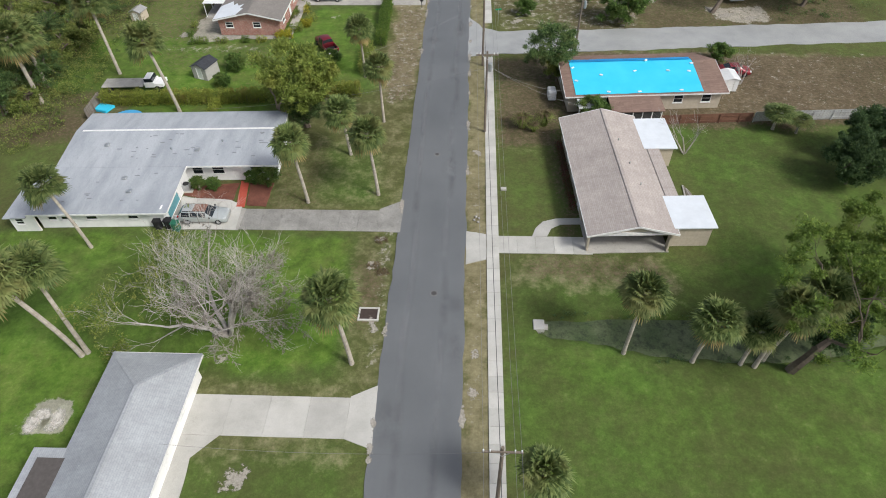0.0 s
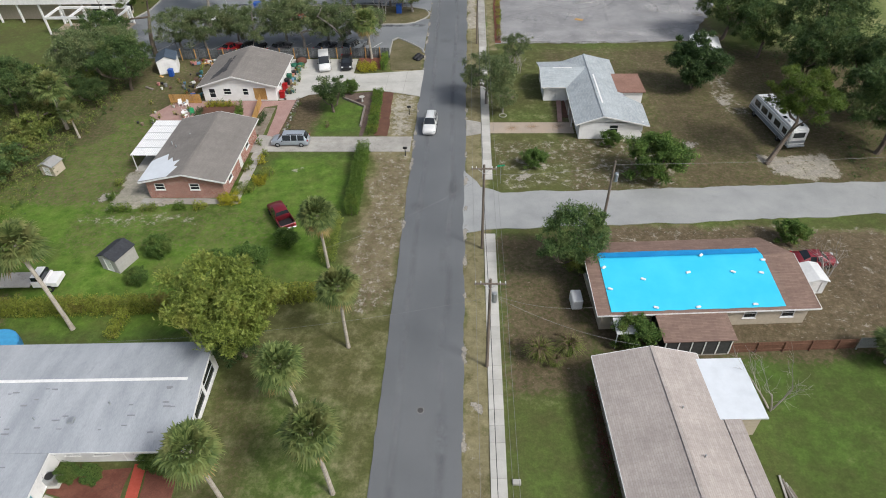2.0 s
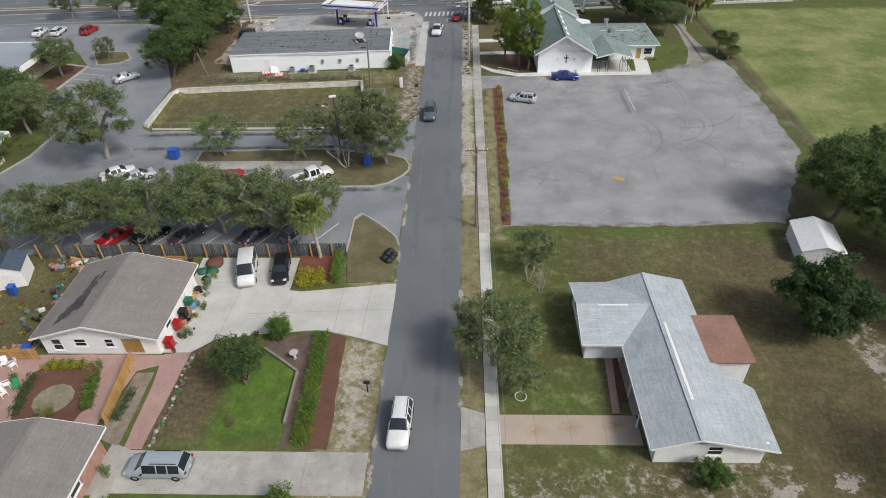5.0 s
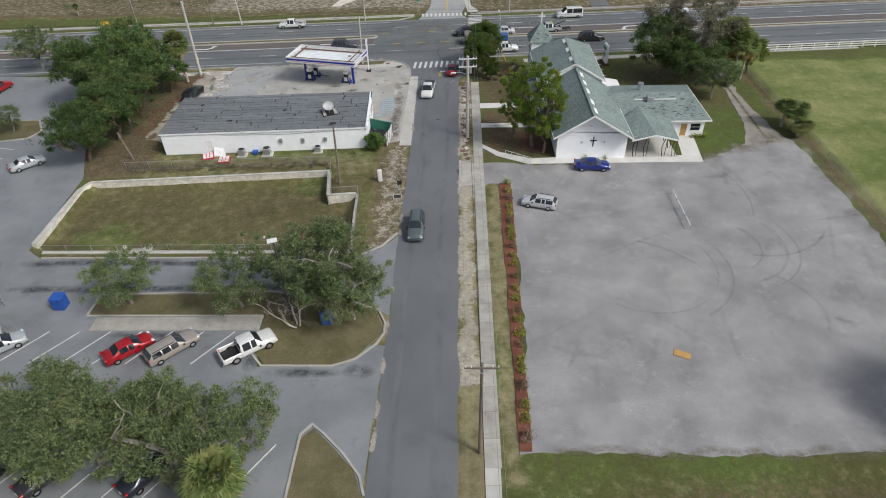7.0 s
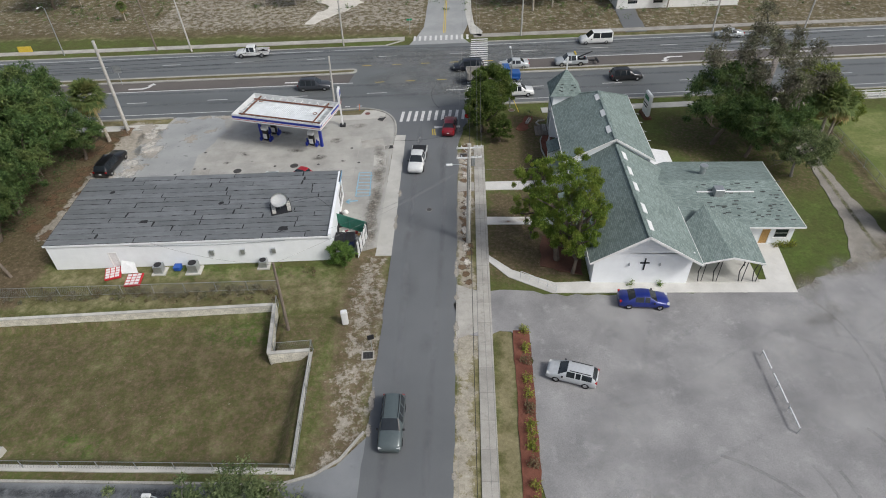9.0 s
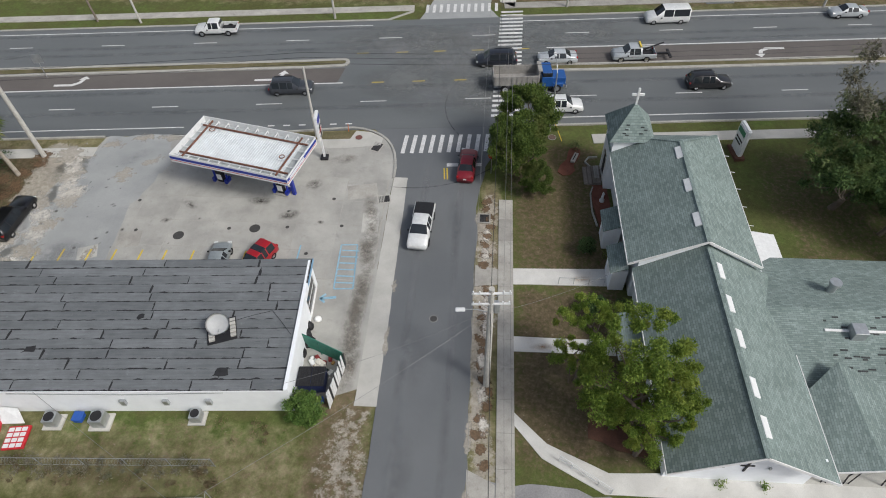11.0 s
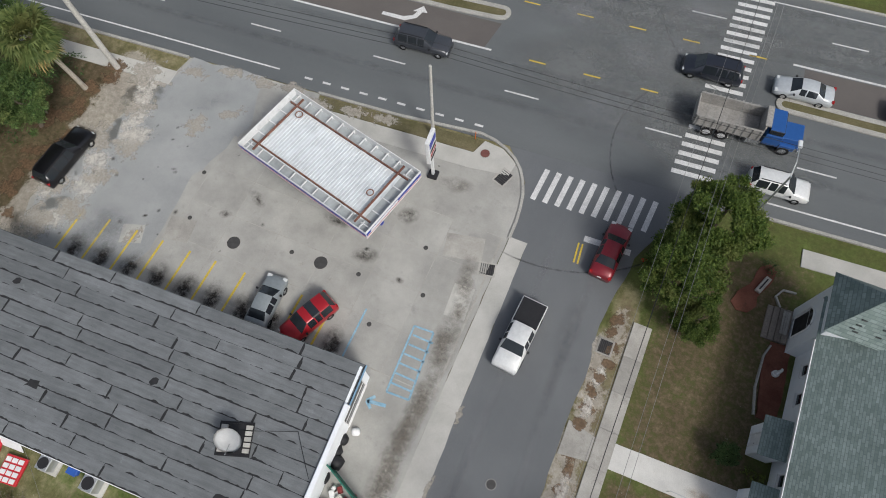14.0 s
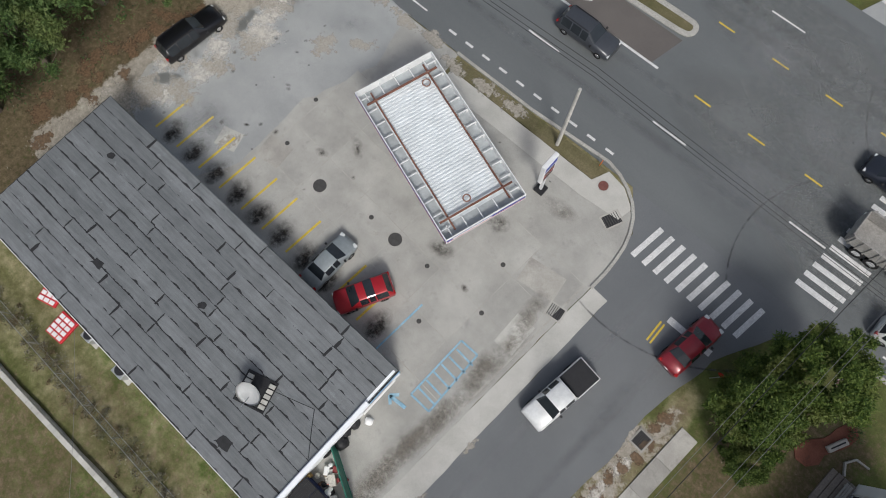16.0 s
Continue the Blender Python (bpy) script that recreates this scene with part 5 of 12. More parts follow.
    for a, b in (((-4.5, -7.8), (1.3, -7.8)), ((1.3, -7.8), (1.3, -4.5)), ((-4.5, -4.5), (-4.5, -7.8))):
        w = wall(h, a, b, 0.12, 2.05, screen, th=0.04, name="porch_screen")
    for k in range(6):
        part("porch_post", boxes((-4.55 + 1.16 * k, -4.45 + 1.16 * k, -7.86, -7.76, 0.1, 2.08)), TRIM, h)
    part("side_canopy", sheet(bmesh.new(), [(-6.7, -5.0, 2.2), (-8.6, -5.0, 2.2), (-8.6, -6.8, 2.0), (-6.7, -6.8, 2.0)], 0.06), METAL_WHITE, h)
    for x, y in ((-8.5, -6.7), (-6.8, -6.7)):
        part("canopy_post", boxes((x - 0.04, x + 0.04, y - 0.04, y + 0.04, 0, 2.0)), TRIM, h)


tarp_house()


# pale-roofed L-shaped house
def pale_house():
    h = thing("house", 17.6, 110, 0, 0, "white L-shaped house with pale grey shingle roofs", "house")
    W = WHITE
    wall(h, (-2.9, -8.4), (5.4, -8.4), 0, 2.5, W, [(3.9, 5.1, 1.0, 2.1, 'window')])
    wall(h, (5.4, -8.4), (5.4, -3.2), 0, 2.3, W, [(2, 3.2, 1, 2, 'window')])
    wall(h, (5.4, -3.2), (3.4, -3.2), 0, 2.3, W)
    wall(h, (3.4, -3.2), (3.4, 9.8), 0, 2.5, W)
    wall(h, (3.4, 9.8), (-6.6, 9.8), 0, 2.5, W, [(2, 3.2, 1, 2.1, 'window')])
    wall(h, (-6.6, 9.8), (-6.6, 2.4), 0, 2.5, W, [(1, 2.6, 0.9, 2.1, 'window'), (4.4, 6.2, 0.9, 2.1, 'window')])
    wall(h, (-6.6, 2.4), (-2.9, 2.4), 0, 2.5, W, [(0.8, 1.8, 0.06, 2.1, 'door')])
    wall(h, (-2.9, 2.4), (-2.9, -8.4), 0, 2.5, W, [(1.2, 2.2, 0.06, 2.1, 'door'), (3.4, 5.0, 0.8, 2.1, 'window'), (7.6, 9.0, 0.9, 2.1, 'window')])
    gable_end(h, (-2.9, -8.4, 2.5), (0, -8.4, 3.55), (5.4, -8.4, 2.3), W)
    gable_end(h, (-2.9, 9.8, 2.5), (0, 9.8, 3.55), (3.4, 9.8, 2.5), W, inward=(0, -1))
    r = ROOF_PALE
    slope(h, [(-3.6, -9.0, 2.45), (0, -9.0, 3.7), (0, 10.3, 3.7), (-3.6, 10.3, 2.45)], r)
    slope(h, [(0, -9.0, 3.7), (6.1, -9.0, 2.3), (6.3, -3.0, 2.3), (4.0, -1.4, 2.75), (0, -1.4, 3.7)], r)
    slope(h, [(0, -1.42, 3.7), (4.0, -1.42, 2.75), (4.0, 10.3, 2.75), (0, 10.3, 3.7)], r)
    slope(h, [(-7.1, 1.7, 2.5), (-3.3, 1.7, 2.5), (-0.3, 5.9, 3.62), (-7.1, 5.9, 3.62)], ROOF_PALE_X)
    slope(h, [(-7.1, 5.9, 3.62), (-0.3, 5.9, 3.62), (-1.6, 10.2, 2.6), (-7.1, 10.2, 2.5)], ROOF_PALE_X)
    gable_end(h, (-6.6, 2.4, 2.5), (-6.6, 5.9, 3.5), (-6.6, 9.8, 2.5), W, inward=(1, 0))
    bar(h, "ridge_cap", (0, -9, 3.72), (0, 10.3, 3.72), 0.3, 0.03, r)
    bar(h, "ridge_vent", (0.35, -5.2, 3.64), (0.35, 3.4, 3.64), 0.22, 0.06, TRIM)
    bar(h, "ridge_vent", (-5.2, 5.7, 3.62), (-2.4, 5.7, 3.62), 0.16, 0.06, TRIM)
    for a, b in (((-3.62, -9, 2.38), (-3.62, 1.7, 2.38)), ((-3.6, -9.02, 2.4), (0, -9.02, 3.63)), ((0, -9.02, 3.63), (6.1, -9.02, 2.23)), ((-7.12, 1.7, 2.43), (-7.12, 5.9, 3.55)), ((-7.12, 5.9, 3.55), (-7.12, 10.2, 2.43)), ((-7.1, 1.68, 2.43), (-3.3, 1.68, 2.43))):
        bar(h, "fascia", a, b, 0.04, 0.18, TRIM)
    part("flat_roof", boxes((3.2, 7.2, -0.7, 5.1, 2.78, 2.92)), RUSTY_FLAT, h, "rust-brown flat roof over the rear room")
    wall(h, (3.5, -0.4), (6.9, -0.4), 0, 2.78, W)
    wall(h, (6.9, -0.4), (6.9, 4.8), 0, 2.78, W, [(1.5, 2.7, 1, 2, 'window')])
    wall(h, (6.9, 4.8), (3.5, 4.8), 0, 2.78, W)
    for y in (2.0, -2.0, -5.2):
        part("porch_post", boxes((-3.5, -3.4, y - 0.05, y + 0.05, 0, 2.45)), TRIM, h)
    part("porch_floor", boxes((-3.5, -2.9, -4, 2.4, -0.1, 0.08)), CONCRETE_RUST, h)


pale_house()

# brick house with a dun roof
brick = gable_house("house", -38.3, -29.0, 88.0, 102.0, 2.6, -33.4, 3.6, BRICK, ROOF_DUN, 0.55,
                    {'s': [(1.0, 2.2, 1.2, 2.1, 'window'), (5.2, 6.4, 1.2, 2.1, 'window')], 'e': [(1.6, 3.0, 1.0, 2.1, 'window'), (6, 7, 0.06, 2.1, 'door'), (9, 10.4, 1.0, 2.1, 'window')]},
                    label="red brick house with a dun shingle roof and white-painted eaves")
bm = bmesh.new()
prism(bm, [(-5.25, -7.4), (-1.6, -7.45), (-1.3, -6.9), (-0.9, -6.2), (-1.5, -6.0), (-1.2, -5.2), (-2.0, -5.3), (-2.5, -4.6), (-2.9, -5.0), (-3.4, -3.9), (-4.0, -4.1), (-4.9, -4.4), (-5.25, -4.6)], 0.0, 0.02)
sl = 1.0 / 4.9
for v in bm.verts:
    v.co.y = -7.45 + (v.co.y + 7.45) * 1.55
    v.co.z += 2.6 + (v.co.x + 4.65) * sl + 0.155
part("white_roof_paint", bm, WHITE_FLAT, brick, "splash of white roof paint")
def corrugated(x0, x1, y0, y1, z, depth, n):
    """A ribbed metal sheet, ribs along y."""
    bm = bmesh.new()
    row = []
    for k in range(2 * n + 1):
        x = x0 + (x1 - x0) * k / (2 * n)
        for e in (0.0, 0.012):
            zz = z + (depth if (k % 2 == 0) == (e == 0) else 0)
            row.append((bm.verts.new((x + (e if k < 2 * n else -e), y0, zz)), bm.verts.new((x + (e if k < 2 * n else -e), y1, zz))))
    for p, q in zip(row, row[1:]):
        if (p[0].co - q[0].co).length > 1e-4:
            bm.faces.new((p[0], q[0], q[1], p[1]))
    return bm


aw = corrugated(-8.9, -5.2, -1.2, 7.6, 2.3, 0.05, 14)
for y in (0.6, 2.4, 4.2, 6.0):
    part("awning_rib", boxes((-8.9, -5.2, y, y + 0.08, 2.352, 2.4)), METAL, brick)
part("awning", aw, METAL_WHITE, brick, "white ribbed metal patio awning")
for y in (-1.0, 2.0, 4.8, 7.4):
    part("awning_post", boxes((-8.8, -8.72, y - 0.04, y + 0.04, 0, 2.3)), TRIM, brick)
part("patio_floor", boxes((-9.0, -4.7, -1.3, 7.6, -0.1, 0.06)), CONCRETE_OLD, brick)
for x, y in ((-3, -0.5), (-2.2, 2.4), (-3.8, 0.3)):
    vent(brick, x, y, 3.0, 0.08, 0.4)

# white house with a dun gable roof
white_gable = gable_house("house", -39.7, -28.7, 112.7, 122.6, 2.5, -34.7, 4.0, WHITE, ROOF_DUN, 0.55,
                          {'s': [(0.9, 1.9, 0.5, 2.0, 'window'), (3.1, 4.3, 1.0, 2.0, 'window'), (6.0, 6.9, 0.9, 2.0, 'window'), (7.6, 9.6, 0.06, 2.1, 'brown')], 'e': [(2, 3.2, 1, 2, 'window'), (6, 7, 0.06, 2.1, 'door')]},
                          label="white block house with a dun gable roof and tar patches")
rng = random.Random(3)
FELT_BARE = surf("bared_roof_felt", (0.05, 0.05, 0.055), (0.09, 0.088, 0.088), 0.9, 9, 0.9, None, 0, 0.1)
for cx, cy, a, b in ((-3.0, 1.4, 0.35, 1.5), (-2.7, 0.2, 0.45, 1.6), (-2.9, -1.4, 0.5, 1.5), (-3.4, -2.6, 0.45, 1.2), (-3.9, -3.4, 0.35, 0.8), (-2.3, 2.4, 0.3, 0.8), (-2.4, -2.2, 0.2, 0.5)):
    bm = prism(bmesh.new(), jagged([(cx - a, cy - b), (cx + a * 0.7, cy - b * 0.7), (cx + a, cy + b * 0.6), (cx + a * 0.5, cy + b), (cx - a * 0.8, cy + b * 0.7)], 0.14, 0.22), 0, 0.015 + rng.uniform(0, 0.01))
    for v in bm.verts:
        v.co.z += 2.5 + (v.co.x + 5.0) / 5.0 * 1.5 + 0.305
    part("tar_patch", bm, FELT_BARE, white_gable, "ragged black area of lost shingles")


# ---- store with a flat roof of lapped felt strips ----
def store():
    s = thing("store", -28.35, 189.1, 0, 3.3, "long white store with a grey felt flat roof", "shop")
    wall(s, (-14.6, -6.0), (14.6, -6.0), 0, 3.2, BRIGHT_WHITE, [(6, 6.9, 0.06, 2.1, 'door')])
    wall(s, (14.6, -6.0), (14.6, 6.0), 0, 3.4, BRIGHT_WHITE, [(8.4, 11.4, 0.3, 2.4, 'window')])
    wall(s, (14.6, 6.0), (-14.6, 6.0), 0, 3.2, BRIGHT_WHITE, [(1.5, 5, 0.3, 2.5, 'window'), (5.4, 7, 0.06, 2.4, 'door'), (7.5, 12, 0.3, 2.5, 'window'), (14, 19, 0.3, 2.5, 'window')])
    wall(s, (-14.6, 6.0), (-14.6, -6.0), 0, 3.2, BRIGHT_WHITE)
    part("roof_deck", boxes((-14.75, 14.75, -6.1, 6.2, 3.18, 3.34)), TAR, s)
    part("drip_edge", boxes((-14.75, 14.48, -6.14, -6.102, 3.14, 3.35)), BRIGHT_WHITE, s)
    part("parapet", boxes((14.5, 14.8, -6.15, 3.4, 3.0, 3.6)), BRIGHT_WHITE, s)
    part("fascia", boxes((14.76, 14.8, 3.45, 6.2, 3.05, 3.4)), plain("blue_fascia", (0.2, 0.36, 0.52), 0.5), s)
    return s


the_store = store()
dish = thing("satellite_dish", -19.5, 188.6, 3.36, 200, "white satellite dish on a ballasted roof frame", "satellite dish")
bm = bmesh.new()
rings = []
for j in range(6):
    r = 0.76 * j / 5
    rings.append([bm.verts.new((r * math.cos(a * 0.3927) * 1.0, r * math.sin(a * 0.3927), 0.55 * r * r)) for a in range(16)] if j else [bm.verts.new((0, 0, 0))])
for a in range(16):
    bm.faces.new((rings[0][0], rings[1][a], rings[1][(a + 1) % 16]))
    for j in range(1, 5):
        bm.faces.new((rings[j][a], rings[j + 1][a], rings[j + 1][(a + 1) % 16], rings[j][(a + 1) % 16]))
bmesh.ops.solidify(bm, geom=bm.faces, thickness=0.02)
bmesh.ops.transform(bm, matrix=pose(0, 0, 1.0, -38, 0, 0), verts=bm.verts)
smooth(part("reflector", bm, METAL_WHITE, dish))
part("mast", disc(bmesh.new(), 0, -0.02, 0, 0.98, 0.04, 8), METAL, dish)
part("feed_arm", tube(bmesh.new(), [(0, 0.3, 0.78), (0, 0.9, 1.25)], 0.025, 6), METAL, dish)
part("base_frame", boxes((-0.95, 0.95, -0.9, -0.8, 0.02, 0.08), (-0.95, 0.95, 0.8, 0.9, 0.02, 0.08), (-0.95, -0.85, -0.8, 0.8, 0.02, 0.08), (0.85, 0.95, -0.8, 0.8, 0.02, 0.08), (-0.9, 0.9, -0.9, 0.9, 0.0, 0.018)), BLACK, dish)
for k in range(5):
    for sx in (-0.75, 0.62):
        part("ballast_block", boxes((sx - 0.15, sx + 0.2, -0.72 + 0.3 * k, -0.5 + 0.3 * k, 0.03, 0.2)), CONCRETE, dish)


# ---- petrol station canopy ----
NAVY = plain("blue_band", (0.012, 0.03, 0.30), 0.4)
REDB = plain("red_band", (0.45, 0.03, 0.04), 0.4)


BEAM_RUST = surf("streaked_rusty_steel", (0.125, 0.055, 0.04), (0.24, 0.12, 0.085), 1.6, 10, 0.85, (0.48, 0.45, 0.42), 0.42, 0.2)


def canopy():
    c = thing("petrol_canopy", -23.1, 208.55, 0, -13.6, "white petrol station canopy with blue banding and rusty roof steel", "canopy")
    hx, hy, z0, z1 = 6.25, 3.1, 4.1, 5.0
    deck = corrugated(-hx + 1.05, hx - 1.05, -hy + 0.85, hy - 0.85, 4.44, 0.035, 40)
    part("deck", deck, plain("deck_metal", (0.66, 0.70, 0.715), 0.5, 0, 0.5, 0.15, 1.0), c, "ribbed white metal roof deck")
    part("gutter", boxes((-hx + 0.05, hx - 0.05, -hy + 0.05, hy - 0.05, 4.12, 4.3)), plain("gutter_metal", (0.42, 0.45, 0.46), 0.5, 0, 0.5, 0.25, 1.0), c)
    for x0, x1, y0, y1 in ((-hx, hx, -hy, -hy + 0.06), (-hx, hx, hy - 0.06, hy), (-hx, -hx + 0.06, -hy + 0.06, hy - 0.06), (hx - 0.06, hx, -hy + 0.06, hy - 0.06)):
        f = part("fascia_panel", boxes((x0, x1, y0, y1, z0, z1)), METAL_WHITE, c)
        e = 0.012
        if x1 - x0 < 1:
            bx = (x0 - e, x0 - 0.001) if x0 < 0 else (x1 + 0.001, x1 + e)
            by = (y0, y1)
        else:
            bx = (x0, x1)
            by = (y0 - e, y0 - 0.001) if y0 < 0 else (y1 + 0.001, y1 + e)
        part("band", boxes((*bx, *by, z0 + 0.38, z0 + 0.68)), NAVY, f, "blue band")
        part("band", boxes((*bx, *by, z0 + 0.2, z0 + 0.26)), REDB, f, "red pinstripe")
    for y in (-hy + 0.98, hy - 0.98):
        part("roof_beam", boxes((-hx + 0.45, hx - 0.45, y - 0.05, y + 0.05, 4.56, 4.74)), BEAM_RUST, c, "rust-streaked steel beam")
    for x in (-hx + 1.2, hx - 1.3):
        part("roof_beam", boxes((x - 0.06, x + 0.06, -hy + 0.3, hy - 0.3, 4.74, 4.88)), BEAM_RUST, c, "rust-streaked steel beam")
    for k in range(11):
        x = -hx + 0.6 + k * 1.11
        for y0, y1 in ((-hy + 0.06, -hy + 0.8), (hy - 0.8, hy - 0.06)):
            part("bracket", boxes((x - 0.035, x + 0.035, y0, y1, 4.6, 4.68), (x - 0.035, x + 0.035, y0 if y0 < 0 else y1 - 0.08, y0 + 0.08 if y0 < 0 else y1, 4.3, 4.59)), METAL_WHITE, c)
    for k in range(5):
        y = -hy + 0.6 + k * 1.2
        for x0, x1 in ((-hx + 0.06, -hx + 1.0), (hx - 1.0, hx - 0.06)):
            part("bracket", boxes((x0, x1, y - 0.035, y + 0.035, 4.6, 4.68)), METAL_WHITE, c)
    for x in (-4.3, 4.6):
        part("column", bevelled(boxes((x - 0.17, x + 0.17, -0.5, -0.16, 0, 4.12)), 0.02), NAVY, c, "blue steel column")
    # lettering on the east end is a plain bar
    part("sign_bar", boxes((hx + 0.014, hx + 0.022, -2.6, 0.4, z0 + 0.42, z0 + 0.64)), METAL_WHITE, c, "white lettering bar")
    # drain pipes and clutter on top
    part("drain_ring", tube(bmesh.new(), [(-4.4 + 0.28 * math.cos(a * 0.52), 1.6 + 0.28 * math.sin(a * 0.52), 4.78) for a in range(13)], 0.05, 6), RUST, c)
    part("drain_ring", tube(bmesh.new(), [(4.4 + 0.25 * math.cos(a * 0.52), -0.4 + 0.25 * math.sin(a * 0.52), 4.95) for a in range(13)], 0.05, 6), RUST, c)
    return c


canopy()


def pump(x, y):
    p = thing("petrol_pump", x, y, 0, -13.6, "blue and black petrol pump on a concrete island", "petrol pump", "pumps under the canopy")
    part("island", bevelled(boxes((-0.9, 0.9, -0.5, 0.5, 0, 0.16)), 0.05), CONCRETE_OLD, p)
    part("cabinet", bevelled(boxes((-0.32, 0.32, -0.25, 0.25, 0.16, 1.75)), 0.03), BLACK, p)
    part("front_panel", boxes((-0.28, 0.28, -0.27, -0.252, 0.5, 1.2)), METAL_WHITE, p)
    part("top_sign", boxes((-0.4, 0.4, -0.28, 0.28, 1.76, 2.2)), METAL_WHITE, p)
    for s in (-0.7, 0.7):
        part("bollard", disc(bmesh.new(), s, 0, 0.16, 1.05, 0.11, 10), NAVY, p)
        part("guard", boxes((s - 0.13, s + 0.13, -0.4, 0.4, 0.16, 0.62)), NAVY, p)


pump(-26.6, 208.7)
pump(-20.0, 207.3)
pump(-25.9, 210.4)


# price sign at the corner
sg = thing("price_sign", -16.7, 212.7, 0, 94.5, "tall white price sign on a black base", "sign")
part("base", bevelled(boxes((-0.4, 0.4, -0.4, 0.4, 0, 0.3)), 0.05), BLACK, sg)
part("post", boxes((-0.12, 0.12, -0.1, 0.1, 0.3, 3.2)), METAL_WHITE, sg)
part("panel", bevelled(boxes((-0.75, 0.75, -0.16, 0.16, 2.9, 5.7)), 0.04), METAL_WHITE, sg)
for k in range(3):
    part("price_bar", boxes((-0.55, 0.55, -0.185, -0.162, 3.1 + 0.5 * k, 3.4 + 0.5 * k)), (BLACK, LAMP_RED, BLACK)[k], sg)
part("emblem", boxes((-0.6, 0.6, -0.19, -0.162, 4.8, 5.4)), NAVY, sg)


# ---- church ----
def church():
    ox, oy = 18.2, 190.0
    c = thing("church", ox, oy, 0, 0, "white wooden church with green-grey shingle roofs and a small tower", "church")
    W, G, GX = BRIGHT_WHITE, ROOF_GREEN, ROOF_GREEN_X

    def at(*p):
        return (p[0] - ox, p[1] - oy, *p[2:])

    def cwall(p, q, z1, holes=()):
        return wall(c, at(*p), at(*q), 0, z1, W, holes)

    def croof(pts, m, th=0.12, name="roof"):
        return slope(c, [at(*p) for p in pts], m, th, name)

    def cbar(name, a, b, w, h, m):
        return bar(c, name, at(*a), at(*b), w, h, m)
    # southern hall
    cwall((13.2, 180.5), (22.7, 180.5), 3.95)
    cwall((22.7, 180.5), (22.7, 196.2), 3.8, [(1, 2, 0.1, 2.1, 'door')])
    cwall((13.2, 196.2), (13.2, 180.5), 3.95, [(2, 3, 1.0, 2.6, 'window'), (5, 6, 1.0, 2.6, 'window'), (8, 9, 1.0, 2.6, 'window'), (11, 12, 1.0, 2.6, 'window')])
    gable_end(c, at(13.2, 180.5, 3.95), at(17.55, 180.5, 6.85), at(22.7, 180.5, 3.8), W)
    croof([(12.45, 179.2, 3.75), (17.55, 179.2, 7.0), (17.55, 196.0, 7.0), (12.45, 196.0, 3.75)], G)
    croof([(17.55, 179.2, 7.0), (23.2, 179.2, 3.55), (23.2, 196.0, 3.55), (17.55, 196.0, 7.0)], G)
    # nave, taller, hipped at its northern end
    cwall((12.85, 211.4), (12.85, 196.0), 4.75, [(1.2, 2.1, 1.4, 3.6, 'window'), (3.2, 4.1, 1.4, 3.6, 'window'), (5.3, 6.2, 1.4, 3.6, 'window'), (10.8, 11.7, 1.4, 3.6, 'window')])
    cwall((12.85, 196.0), (21.8, 196.0), 4.75)
    cwall((21.8, 196.0), (21.8, 211.4), 4.85, [(1.5, 2.4, 1.4, 3.6, 'window'), (6.5, 7.4, 1.4, 3.6, 'window'), (9, 9.9, 1.4, 3.6, 'window'), (12, 12.9, 1.4, 3.6, 'window')])
    cwall((21.8, 211.4), (12.85, 211.4), 4.75, [(1.5, 2.4, 1.4, 3.4, 'window')])
    gable_end(c, at(12.85, 196.0, 4.75), at(17.4, 196.0, 7.45), at(21.8, 196.0, 4.85), W)
    croof([(11.9, 195.7, 4.7), (17.4, 195.7, 7.6), (17.4, 207.5, 7.6), (11.9, 211.9, 4.7)], G)
    croof([(17.4, 195.7, 7.6), (22.3, 195.7, 4.8), (22.3, 211.9, 4.8), (17.4, 207.5, 7.6)], G)
    croof([(17.4, 207.5, 7.6), (22.3, 211.9, 4.8), (11.9, 211.9, 4.7)], GX)
    for a, b in (((11.9, 195.67, 4.65), (17.4, 195.67, 7.53)), ((17.4, 195.67, 7.53), (22.3, 195.67, 4.73)), ((12.45, 179.17, 3.68), (17.55, 179.17, 6.93)), ((17.55, 179.17, 6.93), (23.2, 179.17, 3.48))):
        cbar("bargeboard", a, b, 0.05, 0.22, TRIM)
    for a, b in (((12.42, 179.2, 3.68), (12.42, 195.6, 3.68)), ((23.23, 179.2, 3.48), (23.23, 195.6, 3.48)), ((11.87, 195.7, 4.63), (11.87, 208.8, 4.63)), ((22.33, 195.7, 4.73), (22.33, 211.9, 4.73))):
        cbar("fascia", a, b, 0.05, 0.18, TRIM)
    cbar("ridge_cap", (17.55, 179.2, 7.02), (17.55, 195.6, 7.02), 0.35, 0.03, G)
    cbar("ridge_cap", (17.4, 195.7, 7.62), (17.4, 207.5, 7.62), 0.35, 0.03, G)
    for a in ((22.3, 211.9, 4.82), (11.9, 211.9, 4.72)):
        cbar("hip_cap", (17.4, 207.5, 7.62), a, 0.3, 0.03, G)
    for k in range(6):   # brackets of a cable along the eastern eave
        part("eave_hook", tube(bmesh.new(), [at(22.32, 198.0 + 2.2 * k, 4.8), at(22.75, 198.0 + 2.2 * k, 4.75)], 0.025, 5), METAL_WHITE, c)

    def skylight(x0, x1, y, zf):
        part("roof_vent", bevelled(sheet(bmesh.new(), [at(x0, y - 0.72, zf(x0)), at(x1, y - 0.72, zf(x1)), at(x1, y + 0.72, zf(x1)), at(x0, y + 0.72, zf(x0))], 0.16), 0.03), METAL_WHITE, c, "flat white roof vent")
    for y in (206.2, 202.1, 198.2):
        skylight(16.75, 17.25, y, lambda x: 7.7 + (x - 17.4) * 2.9 / 5.5)
